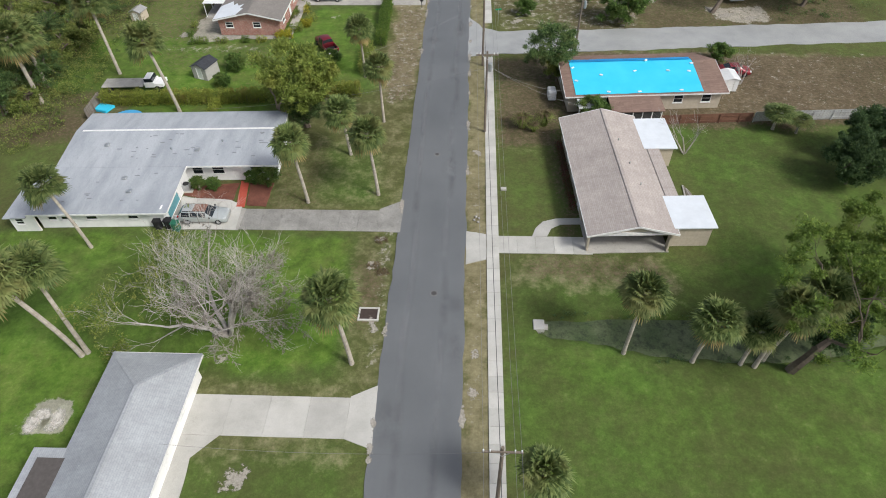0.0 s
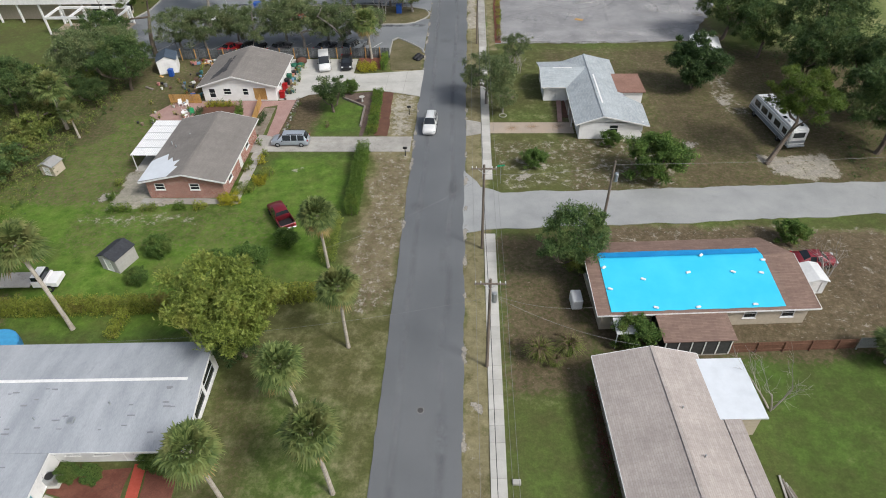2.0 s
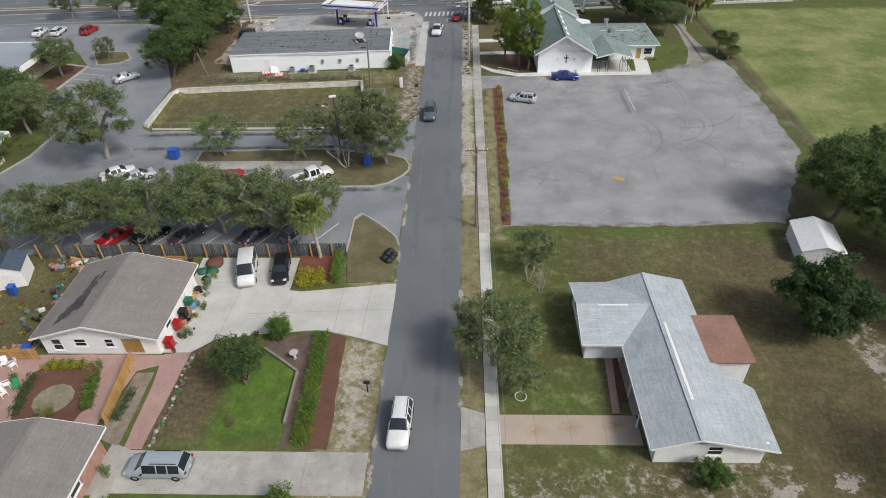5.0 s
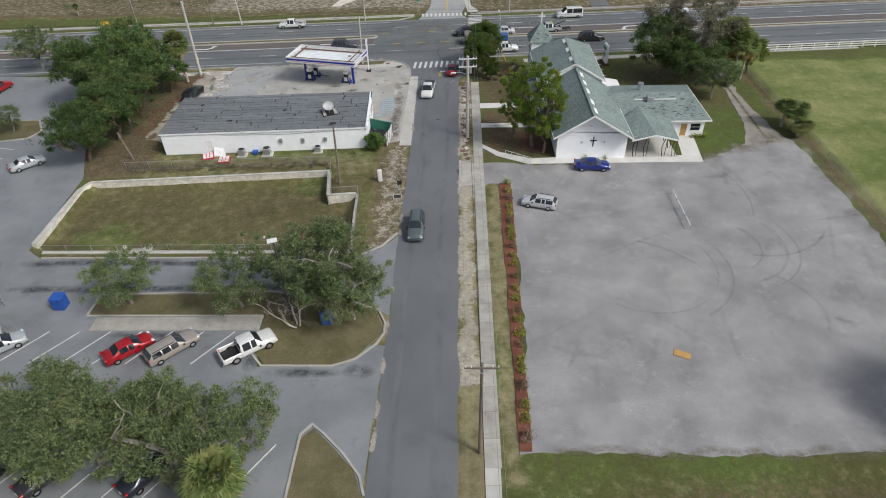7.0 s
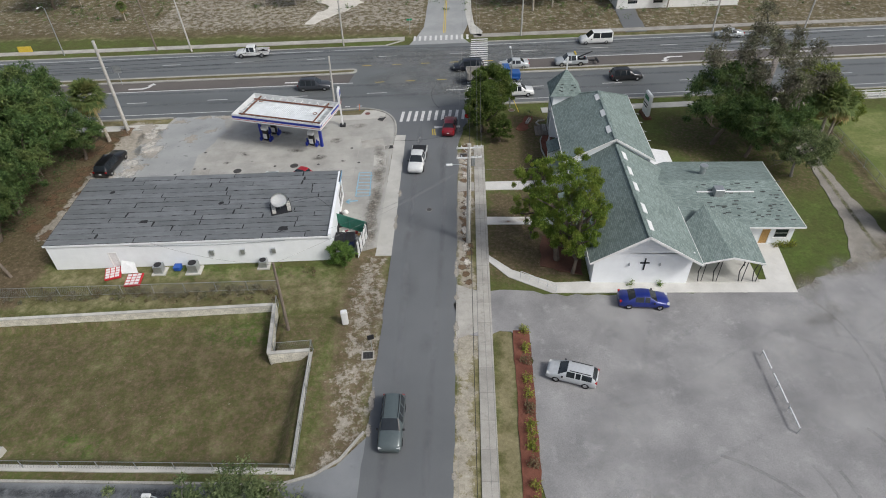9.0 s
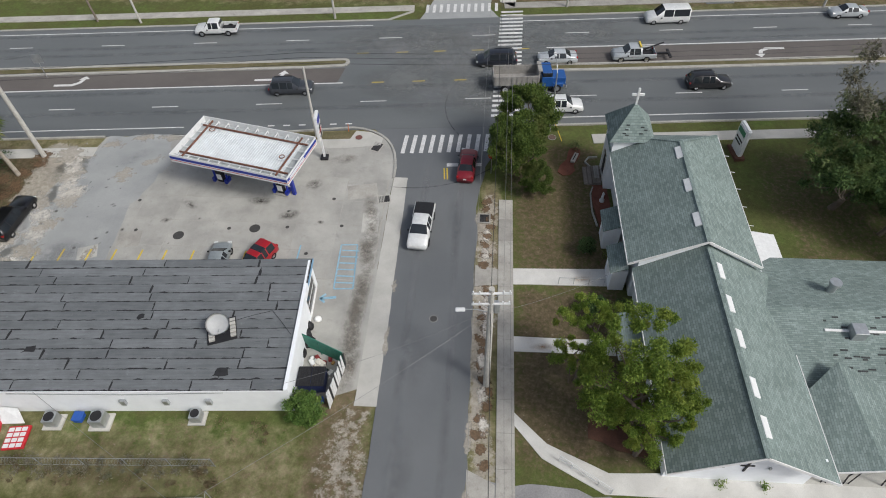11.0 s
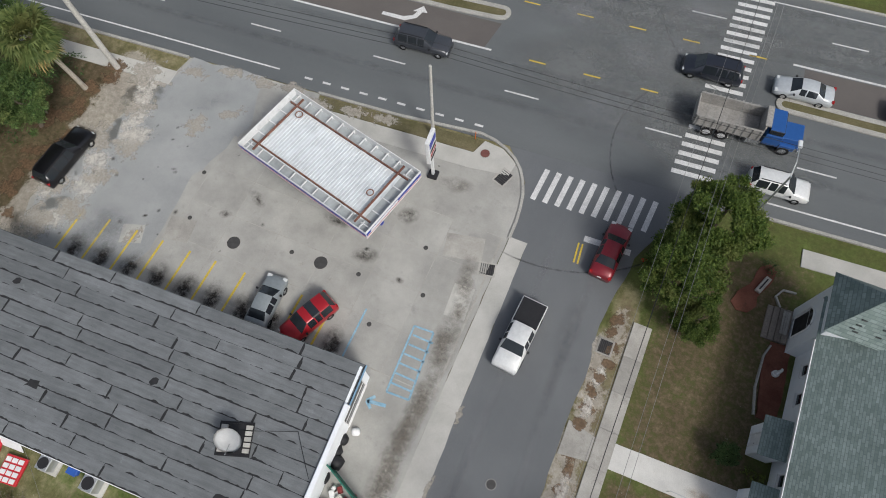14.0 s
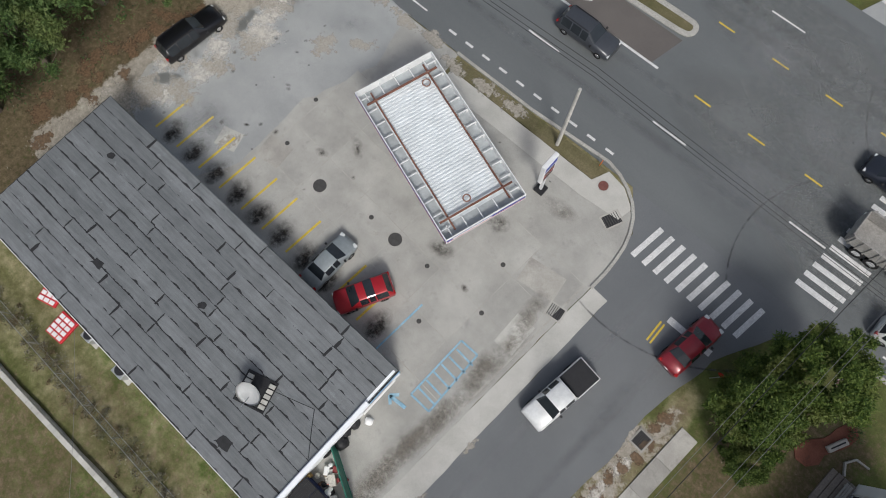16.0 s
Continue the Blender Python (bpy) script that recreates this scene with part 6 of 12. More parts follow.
    for y in (193.6, 190.6, 187.7, 184.0, 181.3):
        skylight(17.8, 18.3, y, lambda x: 7.1 - (x - 17.55) * 3.45 / 5.65)
    # tower with a pyramid roof and a cross
    cwall((12.05, 212.7), (12.05, 209.2), 6.3, [(0.9, 2.5, 0.35, 2.7, 'dark')])
    cwall((12.05, 209.2), (15.3, 209.2), 6.3)
    cwall((15.3, 209.2), (15.3, 212.7), 6.3)
    cwall((15.3, 212.7), (12.05, 212.7), 6.3, [(1.1, 2.2, 1.4, 3.4, 'window')])
    # doorway arch: a flat dark plate paints the recess's shade, with a white surround
    head = [(0.8 * math.cos(a * math.pi / 10), 2.68 + 0.8 * math.sin(a * math.pi / 10)) for a in range(11)]
    bm = bmesh.new()
    fs = [[bm.verts.new(at(x, 211.0 + u, v)) for u, v in head] for x in (12.02, 12.06)]
    bm.faces.new(fs[0])
    bm.faces.new(fs[1][::-1])
    for k in range(11):
        bm.faces.new((fs[0][k], fs[1][k], fs[1][(k + 1) % 11], fs[0][(k + 1) % 11]))
    bmesh.ops.recalc_face_normals(bm, faces=bm.faces)
    part("door_arch", bm, GLASSY, c, "dark arched plate for the shaded opening over the tower doorway")
    part("arch_trim", tube(bmesh.new(), [at(11.99, 211.82, 0.3)] + [at(11.99, 211.0 + u * 1.03, v) for u, v in head] + [at(11.99, 210.18, 0.3)], 0.06, 6), TRIM, c)
    q = [(11.6, 208.85, 6.2), (15.75, 208.85, 6.2), (15.75, 213.05, 6.2), (11.6, 213.05, 6.2)]
    for k in range(4):
        croof([q[k], q[(k + 1) % 4], (13.7, 211.0, 9.05)], GX if k % 2 == 0 else G, 0.1, "tower_roof")
    x, y = 13.7 - ox, 211.0 - oy
    part("cross", bevelled(boxes((x - 0.1, x + 0.1, y - 0.1, y + 0.1, 8.9, 10.6), (x - 0.56, x - 0.12, y - 0.08, y + 0.08, 9.8, 10.05), (x + 0.12, x + 0.56, y - 0.08, y + 0.08, 9.8, 10.05)), 0.02), METAL_WHITE, c, "white cross on the tower")
    x, y = 18.1 - ox, 180.5 - oy
    part("wall_cross", boxes((x - 0.07, x + 0.07, y - 0.07, y - 0.02, 1.8, 3.3), (x - 0.45, x - 0.075, y - 0.07, y - 0.02, 2.65, 2.8), (x + 0.075, x + 0.45, y - 0.07, y - 0.02, 2.65, 2.8)), BLACK, c, "dark cross on the gable wall")
    for s in (-1, 1):
        part("wall_lamp", boxes((x + s * 1.5 - 0.07, x + s * 1.5 + 0.07, y - 0.14, y - 0.01, 2.4, 2.65)), METAL, c)
    # side porches on the west
    for y0, y1, xo, xi in ((201.0, 203.6, 10.8, 12.3), (196.3, 199.3, 10.9, 12.3), (189.3, 192.3, 11.0, 13.0)):
        croof([(xo, y0, 2.65), (xi, y0, 3.3), (xi, y1, 3.3), (xo, y1, 2.65)], G, 0.1, "porch_roof")
        cwall((xo + 0.3, y1 - 0.3), (xo + 0.3, y0 + 0.3), 2.6, [(0.6, 1.5, 0.1, 2.1, 'door')])
        cwall((xo + 0.3, y0 + 0.3), (xi + 0.18, y0 + 0.3), 2.6)
        cwall((xi + 0.18, y1 - 0.3), (xo + 0.3, y1 - 0.3), 2.6)
    croof([(22.0, 196.7, 3.3), (25.4, 196.7, 2.7), (25.4, 201.2, 2.7), (22.0, 201.2, 3.3)], METAL_WHITE, 0.08, "porch_roof")
    for y in (196.9, 199.0, 201.0):
        part("porch_post", boxes((25.15 - ox, 25.25 - ox, y - 0.05 - oy, y + 0.05 - oy, 0, 2.7)), TRIM, c)
    # eastern wing
    cwall((22.9, 186.6), (35.2, 186.6), 2.85, [(8.9, 9.9, 0.06, 2.1, 'brown'), (10.3, 11.8, 0.9, 2.1, 'window')])
    cwall((35.2, 186.6), (35.2, 197.6), 2.85, [(2, 3.2, 0.9, 2, 'window')])
    cwall((35.2, 197.6), (22.0, 197.6), 2.85)
    croof([(21.5, 185.8, 2.9), (35.75, 185.8, 2.9), (34.2, 192.2, 4.45), (21.5, 192.2, 4.45)], GX)
    croof([(21.5, 192.2, 4.45), (34.2, 192.2, 4.45), (35.75, 198.4, 2.9), (21.5, 198.4, 2.9)], GX)
    croof([(35.75, 185.8, 2.9), (35.75, 198.4, 2.9), (34.2, 192.2, 4.45)], G)
    cbar("fascia", (23.4, 185.77, 2.83), (35.75, 185.77, 2.83), 0.05, 0.18, TRIM)
    cbar("fascia", (35.78, 185.8, 2.83), (35.78, 198.4, 2.83), 0.05, 0.18, TRIM)
    cbar("ridge_vent", (25.6, 190.5, 4.1), (31.7, 190.5, 4.1), 0.2, 0.07, TRIM)
    part("roof_unit", bevelled(boxes((27.3 - ox, 28.3 - ox, 189.8 - oy, 190.8 - oy, 3.8, 4.75)), 0.03), METAL, c)
    part("roof_fan", disc(disc(bmesh.new(), 27.3 - ox, 194.3 - oy, 3.9, 4.8, 0.32, 14), 27.3 - ox, 194.3 - oy, 4.8, 5.05, 0.45, 14), METAL, c)
    # entrance porch with a gable towards the car park
    croof([(23.3, 180.3, 2.75), (26.4, 180.3, 3.55), (25.4, 187.6, 4.5), (23.0, 185.6, 3.3)], G, 0.1, "porch_roof")
    croof([(26.4, 180.3, 3.55), (29.7, 180.3, 2.75), (29.9, 185.9, 3.02), (25.4, 187.6, 4.5)], G, 0.1, "porch_roof")
    cbar("bargeboard", (23.3, 180.27, 2.68), (26.4, 180.27, 3.48), 0.05, 0.2, TRIM)
    cbar("bargeboard", (26.4, 180.27, 3.48), (29.7, 180.27, 2.68), 0.05, 0.2, TRIM)
    for x, y in ((23.9, 180.7), (25.4, 180.7), (27.9, 180.7), (29.3, 180.7), (29.3, 183.0), (29.3, 185.2)):
        px, py = x - ox, y - oy
        part("porch_post", tube(bmesh.new(), [(px, py, 0), (px - 0.25, py, 1.4), (px, py, 2.75)], 0.05, 6), BLACK, c, "black iron post")
        part("porch_post", tube(bmesh.new(), [(px + 0.3, py, 0), (px + 0.3, py, 2.75)], 0.04, 6), BLACK, c, "black iron post")
    part("porch_floor", boxes((22.75 - ox, 30.0 - ox, 180.55 - oy, 186.55 - oy, -0.1, 0.07)), CONCRETE, c)
    part("porch_lining", boxes((23.3 - ox, 26.8 - ox, 185.9 - oy, 185.95 - oy, 0.1, 2.5)), plain("green_panel", (0.02, 0.12, 0.05), 0.6), c, "dark green panel")
    for k in range(4):
        part("step", boxes((-7.95 + 0.42 * k, -7.56 + 0.42 * k, 19.7, 22.3, -0.1, 0.1 + 0.085 * k)), WOOD_FENCE, c, "weathered grey step")


church()
rng = random.Random(31)
gap_mat = plain("bare_underlay", (0.05, 0.055, 0.055), 0.9)
for k in range(64):
    x, y = rng.uniform(24.4, 34.6), rng.uniform(186.6, 191.9)
    if x < 29.6 - (y - 186.0) * 1.9:
        continue
    z = 2.9 + (y - 185.8) / 6.4 * 1.55 + 0.004
    ob = solo("missing_shingle", boxes((x, x + rng.uniform(0.2, 0.6), y, y + 0.13, z - 0.01, z + 0.04)), gap_mat, "dark gap where a shingle is missing", "roof gap", "", "structure")
for x, y in ((14.2, 209.3), (14.6, 209.5), (14.3, 209.65), (12.9, 209.5), (12.7, 209.3), (13.0, 209.75), (12.95, 209.2)):
    z = 6.2 + (y - 208.85) / 2.15 * 2.85 + 0.02
    ob = solo("missing_shingle", boxes((x, x + 0.3, y, y + 0.06, z, z + 0.1)), gap_mat, "dark gap where a shingle is missing", "roof gap", "", "structure")

sg = thing("church_sign", 26.3, 215.1, 0, -84, "white rounded church sign with a green heading and a mulched base", "sign")
part("panel", bevelled(boxes((-1.0, 1.0, -0.25, 0.25, 0.3, 3.6)), 0.12, 2), METAL_WHITE, sg)
part("heading", boxes((-0.75, 0.75, -0.275, -0.252, 2.6, 3.2)), plain("green_paint", (0.03, 0.2, 0.1), 0.5), sg)
part("writing_bar", boxes((-0.7, 0.7, -0.27, -0.252, 1.9, 2.1), (-0.7, 0.5, -0.27, -0.252, 1.5, 1.7)), BLACK, sg)
part("plinth", boxes((-1.2, 1.2, -0.5, 0.5, -0.1, 0.3)), BROWN_MULCH, sg)

# shopping building far off to the west
pale_roof = surf("pale_roofing", (0.25, 0.28, 0.31), (0.31, 0.34, 0.37), 0.1, 12, 0.85, (0.2, 0.22, 0.24), 0.4, 0.1)
for x1, y0, y1 in ((-64.4, 144.6, 150.4), (-76.8, 150.8, 187.4)):
    sh = thing("shop_building", x1, y0, 0, 0, "flat-roofed tan shop building with a white fascia", "shop")
    d = y1 - y0
    part("wall", boxes((-46, -1.8, 2.0, d - 0.6, 0, 4.0)), TAN_WALL, sh)
    part("roof", boxes((-46.5, 0, 0, d, 4.0, 4.3)), pale_roof, sh)
    for r in ((0.002, 0.2, -0.2, d + 0.2, 3.5, 4.4), (-46.5, 0, -0.2, -0.002, 3.5, 4.4), (-46.5, 0, d + 0.002, d + 0.2, 3.5, 4.4)):
        part("fascia", boxes(r), TRIM, sh)
    for k in range(10):
        part("column", boxes((-0.5 - 4.2 * k, -0.2 - 4.2 * k, 0.1, 0.4, 0, 4.0)), TRIM, sh)
    for k in range(4 if d > 20 else 1):
        part("window", boxes((-1.79, -1.74, 3.2 + 3 * k, 5.0 + 3 * k, 0.6, 2.8)), GLASSY, sh)
        part("window", boxes((-8 - 7 * k, -4 - 7 * k, 1.94, 1.99, 0.6, 2.8)), GLASSY, sh)
pg = thing("portico", -63.6, 138.6, 0, 0, "white open-roofed portico over tan paving beside the shop", "portico")
part("paving", boxes((-13.6, 0.2, -0.2, 5.4, -0.1, 0.06)), surf("tan_paving", (0.33, 0.27, 0.20), (0.40, 0.34, 0.26), 0.5, 8, 0.85, None, 0, 0.15), pg)
for y in (0.0, 5.2):
    part("beam", boxes((-13.5, 0.2, y - 0.15, y + 0.15, 2.9, 3.3)), TRIM, pg)
for k in range(4):
    part("beam", boxes((-4.5 * k - 0.15, -4.5 * k + 0.15, 0.16, 5.04, 2.94, 3.26)), TRIM, pg)
    for y in (0.0, 5.2):
        part("column", boxes((-4.5 * k - 0.14, -4.5 * k + 0.14, y - 0.14, y + 0.14, 0.06, 2.89)), TRIM, pg)


# ---- vehicles ----
def wheel_mesh(r=0.33, w=0.22):
    t = bmesh.new()
    n = 16
    prof = [(r * 0.62, -w / 2), (r * 0.95, -w / 2), (r, -w / 2 + 0.03), (r, w / 2 - 0.03), (r * 0.95, w / 2), (r * 0.62, w / 2)]
    rg = [[t.verts.new((p[0] * math.cos(6.2832 * k / n), p[1], p[0] * math.sin(6.2832 * k / n))) for p in prof] for k in range(n)]
    for k in range(n):
        a, b = rg[k], rg[(k + 1) % n]
        for j in range(5):
            t.faces.new((a[j], a[j + 1], b[j + 1], b[j]))
    bmesh.ops.recalc_face_normals(t, faces=t.faces)
    m = bmesh.new()
    tube(m, [(0, -w / 2 + 0.03, 0), (0, w / 2 - 0.03, 0)], r * 0.63, n)
    tube(m, [(0, -w / 2 + 0.005, 0), (0, w / 2 - 0.005, 0)], r * 0.16, 8)
    return mesh_of("tyre", t, RUBBER), mesh_of("rim", m, CHROME)


WHEELS = {"car": wheel_mesh(0.33, 0.22), "truck": wheel_mesh(0.4, 0.27), "heavy": wheel_mesh(0.52, 0.34)}


def add_wheels(v, xs, half, kind="car"):
    r = {"car": 0.33, "truck": 0.4, "heavy": 0.52}[kind]
    for x in xs:
        for s in (-1, 1):
            w = new("wheel", WHEELS[kind][0])
            w.parent = v
            w.matrix_basis = pose(x, s * half, r)
            rim = new("rim", WHEELS[kind][1])
            rim.parent = w


def shell(v, W, stations, paint, zb=0.24, glass_top=(), glass_side=(), roof_mat=None, roof_range=None):
    """A car body lofted through stations (x, shoulder z, top z, half width share of the shoulder, half width share of the top)."""
    half = W / 2
    rows = []
    for x, zs, zt, ws, wt in stations:
        rows.append([(x, half * ws * 0.9, zb), (x, half * ws, zb + 0.16), (x, half * ws * 1.01, (zb + zs) / 2 + 0.06), (x, half * ws * 0.965, zs), (x, half * wt, zt - 0.045), (x, half * wt * 0.86, zt), (x, 0, zt + 0.03)])
    sets = {"body": bmesh.new(), "roof": bmesh.new()}
    panes = []

    def quad(which, p):
        bm = sets[which]
        for s in (1, -1):
            vs = [bm.verts.new((a, s * b, c)) for a, b, c in p]
            try:
                bm.faces.new(vs if s == 1 else vs[::-1])
            except ValueError:
                pass
    for k in range(len(rows) - 1):
        for j in range(6):
            which = "body"
            if j >= 4 and k in glass_top:
                if j == 4:
                    panes.append(("windscreen" if k == max(glass_top) else "rear_window", [[rows[k][m] for m in (4, 5, 6)], [rows[k + 1][m] for m in (4, 5, 6)]], 0))
                continue
            if j == 3 and k in glass_side:
                panes.extend([("side_window", [rows[k][3], rows[k + 1][3], rows[k + 1][4], rows[k][4]], s) for s in (1, -1)])
                continue
            if j >= 4 and roof_range and k in roof_range:
                which = "roof"
            quad(which, [rows[k][j], rows[k + 1][j], rows[k + 1][j + 1], rows[k][j + 1]])
    for r, flip in ((rows[0], 1), (rows[-1], -1)):
        vs = [(x, y, z) for x, y, z in r] + [(r[0][0], 0, r[0][2])]
        for s in (1, -1):
            f = [sets["body"].verts.new((a, s * b, c)) for a, b, c in vs]
            sets["body"].faces.new(f if s * flip == 1 else f[::-1])
    for k in range(len(rows) - 1):
        quad("body", [rows[k][0], (rows[k][0][0], 0, zb), (rows[k + 1][0][0], 0, zb), rows[k + 1][0]])
    for nm, bm in sets.items():
        bmesh.ops.remove_doubles(bm, verts=bm.verts, dist=0.002)
        bmesh.ops.recalc_face_normals(bm, faces=bm.faces)
    b = smooth(part("body", sets["body"], paint, v))
    for nm, p, s in panes:
        bm = bmesh.new()
        if s:
            q = [bm.verts.new((a, s * b, c)) for a, b, c in p]
            bm.faces.new(q if s == 1 else q[::-1])
        else:
            ring = [[bm.verts.new((a, sg * b, c)) for a, b, c, sg in [(*r[0], 1), (*r[1], 1), (*r[2], 1), (*r[1], -1), (*r[0], -1)]] for r in p]
            for i in range(4):
                bm.faces.new((ring[0][i], ring[1][i], ring[1][i + 1], ring[0][i + 1]))
        bmesh.ops.recalc_face_normals(bm, faces=bm.faces)
        part(nm, bm, GLASSY, v)
    if len(sets["roof"].faces):
        part("roof", sets["roof"], roof_mat, v)
    return b


def lights(v, xf, xr, half, zf, zr):
    for s in (-1, 1):
        part("headlight", bevelled(boxes((xf - 0.25, xf + 0.015, s * half * 0.72 - 0.17, s * half * 0.72 + 0.17, zf - 0.07, zf + 0.08)), 0.02), LAMP_CLEAR, v)
        part("tail_light", bevelled(boxes((xr - 0.015, xr + 0.2, s * half * 0.8 - 0.12, s * half * 0.8 + 0.12, zr - 0.1, zr + 0.1)), 0.02), LAMP_RED, v)
        part("mirror", bevelled(boxes((xf * 0.36 - 0.08, xf * 0.36 + 0.08, s * (half + 0.1) - 0.09, s * (half + 0.1) + 0.09, 0.92, 1.06)), 0.03), BLACK, v)
    part("number_plate", boxes((xr - 0.03, xr + 0.0, -0.16, 0.16, zr - 0.3, zr - 0.17)), METAL_WHITE, v)


PAINTS = {}


def paint_of(c):
    if c not in PAINTS:
        PAINTS[c] = car_paint("car_paint", c)
    return PAINTS[c]


def car(kind, x, y, heading, color, label, L=4.6, W=1.82, glass_roof=False):
    """heading: degrees anticlockwise from east in which the bonnet points."""
    v = thing("car" if kind not in ("pickup", "van") else {"pickup": "pickup_truck", "van": "van"}[kind], x, y, 0.03, heading, label, {"pickup": "pickup truck", "van": "van"}.get(kind, "car"))
    p = paint_of(color)
    h, f = W / 2, L / 2
    if kind == "sedan":
        st = [(-f, 0.72, 0.8, 0.86, 0.66), (-f + 0.12, 0.9, 1.0, 0.96, 0.8), (-f + 0.85, 0.95, 1.06, 1, 0.82), (-f + 1.45, 0.95, 1.40, 1, 0.68), (-f + 2.05, 0.94, 1.45, 1, 0.69), (-0.12, 0.93, 1.46, 1, 0.69),
              (-0.02, 0.93, 1.46, 1, 0.69), (0.45, 0.92, 1.42, 1, 0.67), (1.15, 0.90, 1.0, 1, 0.82), (f - 0.35, 0.78, 0.86, 0.97, 0.78), (f - 0.05, 0.62, 0.7, 0.86, 0.66), (f, 0.5, 0.56, 0.8, 0.62)]
        shell(v, W, st, p, glass_top=(2, 7), glass_side=(3, 4, 6))
        xs = (-f + 0.95, f - 0.9)
    elif kind in ("suv", "wagon", "minivan"):
        H = {"suv": 1.72, "wagon": 1.47, "minivan": 1.72}[kind]
        nose = {"suv": 1.05, "wagon": 0.9, "minivan": 0.98}[kind]
        ws = {"suv": 1.05, "wagon": 1.15, "minivan": 1.55}[kind]
        st = [(-f, 0.75, 0.95, 0.88, 0.68), (-f + 0.1, 0.95, 1.1, 0.97, 0.8), (-f + 0.45, 0.98, H - 0.06, 1, 0.7), (-f + 1.3, 0.97, H, 1, 0.72), (-f + 1.4, 0.97, H, 1, 0.72), (-0.35, 0.96, H, 1, 0.72), (-0.25, 0.96, H, 1, 0.72),
              (ws - 0.72, 0.95, H - 0.04, 1, 0.7), (ws, 0.94, nose + 0.05, 1, 0.84), (f - 0.3, nose - 0.14, nose - 0.06, 0.97, 0.8), (f - 0.04, 0.68, 0.78, 0.87, 0.68), (f, 0.55, 0.62, 0.82, 0.64)]
        shell(v, W, st, p, glass_top=(1, 7), glass_side=(2, 4, 6), roof_mat=GLASSY if glass_roof else None, roof_range=(3, 4, 5) if glass_roof else None)
        xs = (-f + 0.9, f - 0.9)
        if not glass_roof:
            for s in (-1, 1):
                part("roof_rail", boxes((-f + 0.6, 0.2, s * h * 0.62 - 0.025, s * h * 0.62 + 0.025, H - 0.01, H + 0.05)), BLACK, v)
    elif kind == "van":
        H = 2.05
        st = [(-f, 0.9, 1.2, 0.94, 0.8), (-f + 0.05, 1.05, H - 0.1, 1, 0.85), (-f + 0.2, 1.1, H, 1, 0.87), (-0.6, 1.1, H, 1, 0.87), (-0.5, 1.1, H, 1, 0.87), (0.7, 1.1, H - 0.02, 1, 0.85), (1.6, 1.08, 1.2, 1, 0.88), (f - 0.25, 0.95, 1.05, 0.98, 0.84), (f, 0.6, 0.7, 0.9, 0.7)]
        shell(v, W, st, p, glass_top=(0, 5), glass_side=(2, 4))
        xs = (-f + 1.1, f - 0.95)
    else:   # pickup: cab on the shell, an open bed behind
        cb = -f + 2.1 if L > 5.3 else -f + 1.75
        st = [(cb, 1.05, 1.3, 1, 0.84), (cb + 0.08, 1.05, 1.72, 1, 0.72), (cb + 0.25, 1.05, 1.8, 1, 0.73), (cb + 1.0, 1.04, 1.82, 1, 0.73), (cb + 1.08, 1.04, 1.82, 1, 0.73), (cb + 1.55, 1.03, 1.78, 1, 0.71), (cb + 2.15, 1.02, 1.14, 1, 0.86),
              (f - 0.25, 0.95, 1.04, 0.98, 0.84), (f - 0.03, 0.72, 0.82, 0.9, 0.7), (f, 0.55, 0.62, 0.86, 0.66)]
        shell(v, W, st, p, 0.34, glass_top=(0, 5), glass_side=(2, 4))
        part("bed_side", bevelled(boxes((-f + 0.1, cb, h - 0.1, h, 0.5, 1.08)), 0.03), p, v)
        part("bed_side", bevelled(boxes((-f + 0.1, cb, -h, -h + 0.1, 0.5, 1.08)), 0.03), p, v)
        part("tailgate", bevelled(boxes((-f, -f + 0.1, -h + 0.02, h - 0.02, 0.5, 1.06)), 0.03), p, v)
        part("bed_floor", boxes((-f + 0.1, cb, -h + 0.1, h - 0.1, 0.5, 0.6)), BLACK, v)
        part("bumper", bevelled(boxes((-f - 0.1, -f, -h + 0.05, h - 0.05, 0.42, 0.6)), 0.03), CHROME, v)
        xs = (-f + 1.15, f - 0.95)
    add_wheels(v, xs, h - 0.09, "truck" if kind in ("pickup",) else "car")
    lights(v, f - 0.06, -f + 0.0, h, 0.72, 0.9)
    return v


WH, BK, RD, DR, SV, GY, BL = (0.72, 0.73, 0.72), (0.012, 0.013, 0.016), (0.36, 0.012, 0.02), (0.16, 0.012, 0.022), (0.42, 0.45, 0.47), (0.10, 0.125, 0.13), (0.015, 0.03, 0.20)
car("suv", -20.0, 197.9, 246, RD, "bright red hatchback with a dark glass roof in a parking bay", 4.35, 1.8, True)
car("sedan", -23.5, 197.7, 94, (0.26, 0.29, 0.30), "silver-grey saloon parked at the store front", 4.5, 1.75)
car("suv", -45.4, 202.2, 88, (0.008, 0.008, 0.01), "black off-road car parked on the sandy edge", 5.7, 2.0)
car("sedan", -1.55, 211.6, 86, (0.22, 0.014, 0.024), "dark red saloon waiting at the stop line", 4.75, 1.8)
wp = car("pickup", -5.5, 202.8, 266, WH, "white pickup truck with a black bed cover driving down the street", 5.5, 1.95)
part("bed_cover", bevelled(boxes((-2.66, -0.72, -0.9, 0.9, 1.085, 1.14)), 0.02), BLACK, wp)
car("suv", -5.35, 163.5, 270, GY, "grey-green estate car with a roof rack on the street", 5.0, 1.9)
car("suv", -5.3, 104.6, 268, WH, "white off-road car with roof bars on the street", 4.75, 1.85)
car("minivan", 1.2, 231.1, 184, (0.02, 0.024, 0.035), "dark blue minivan turning across the highway", 5.0, 1.95)
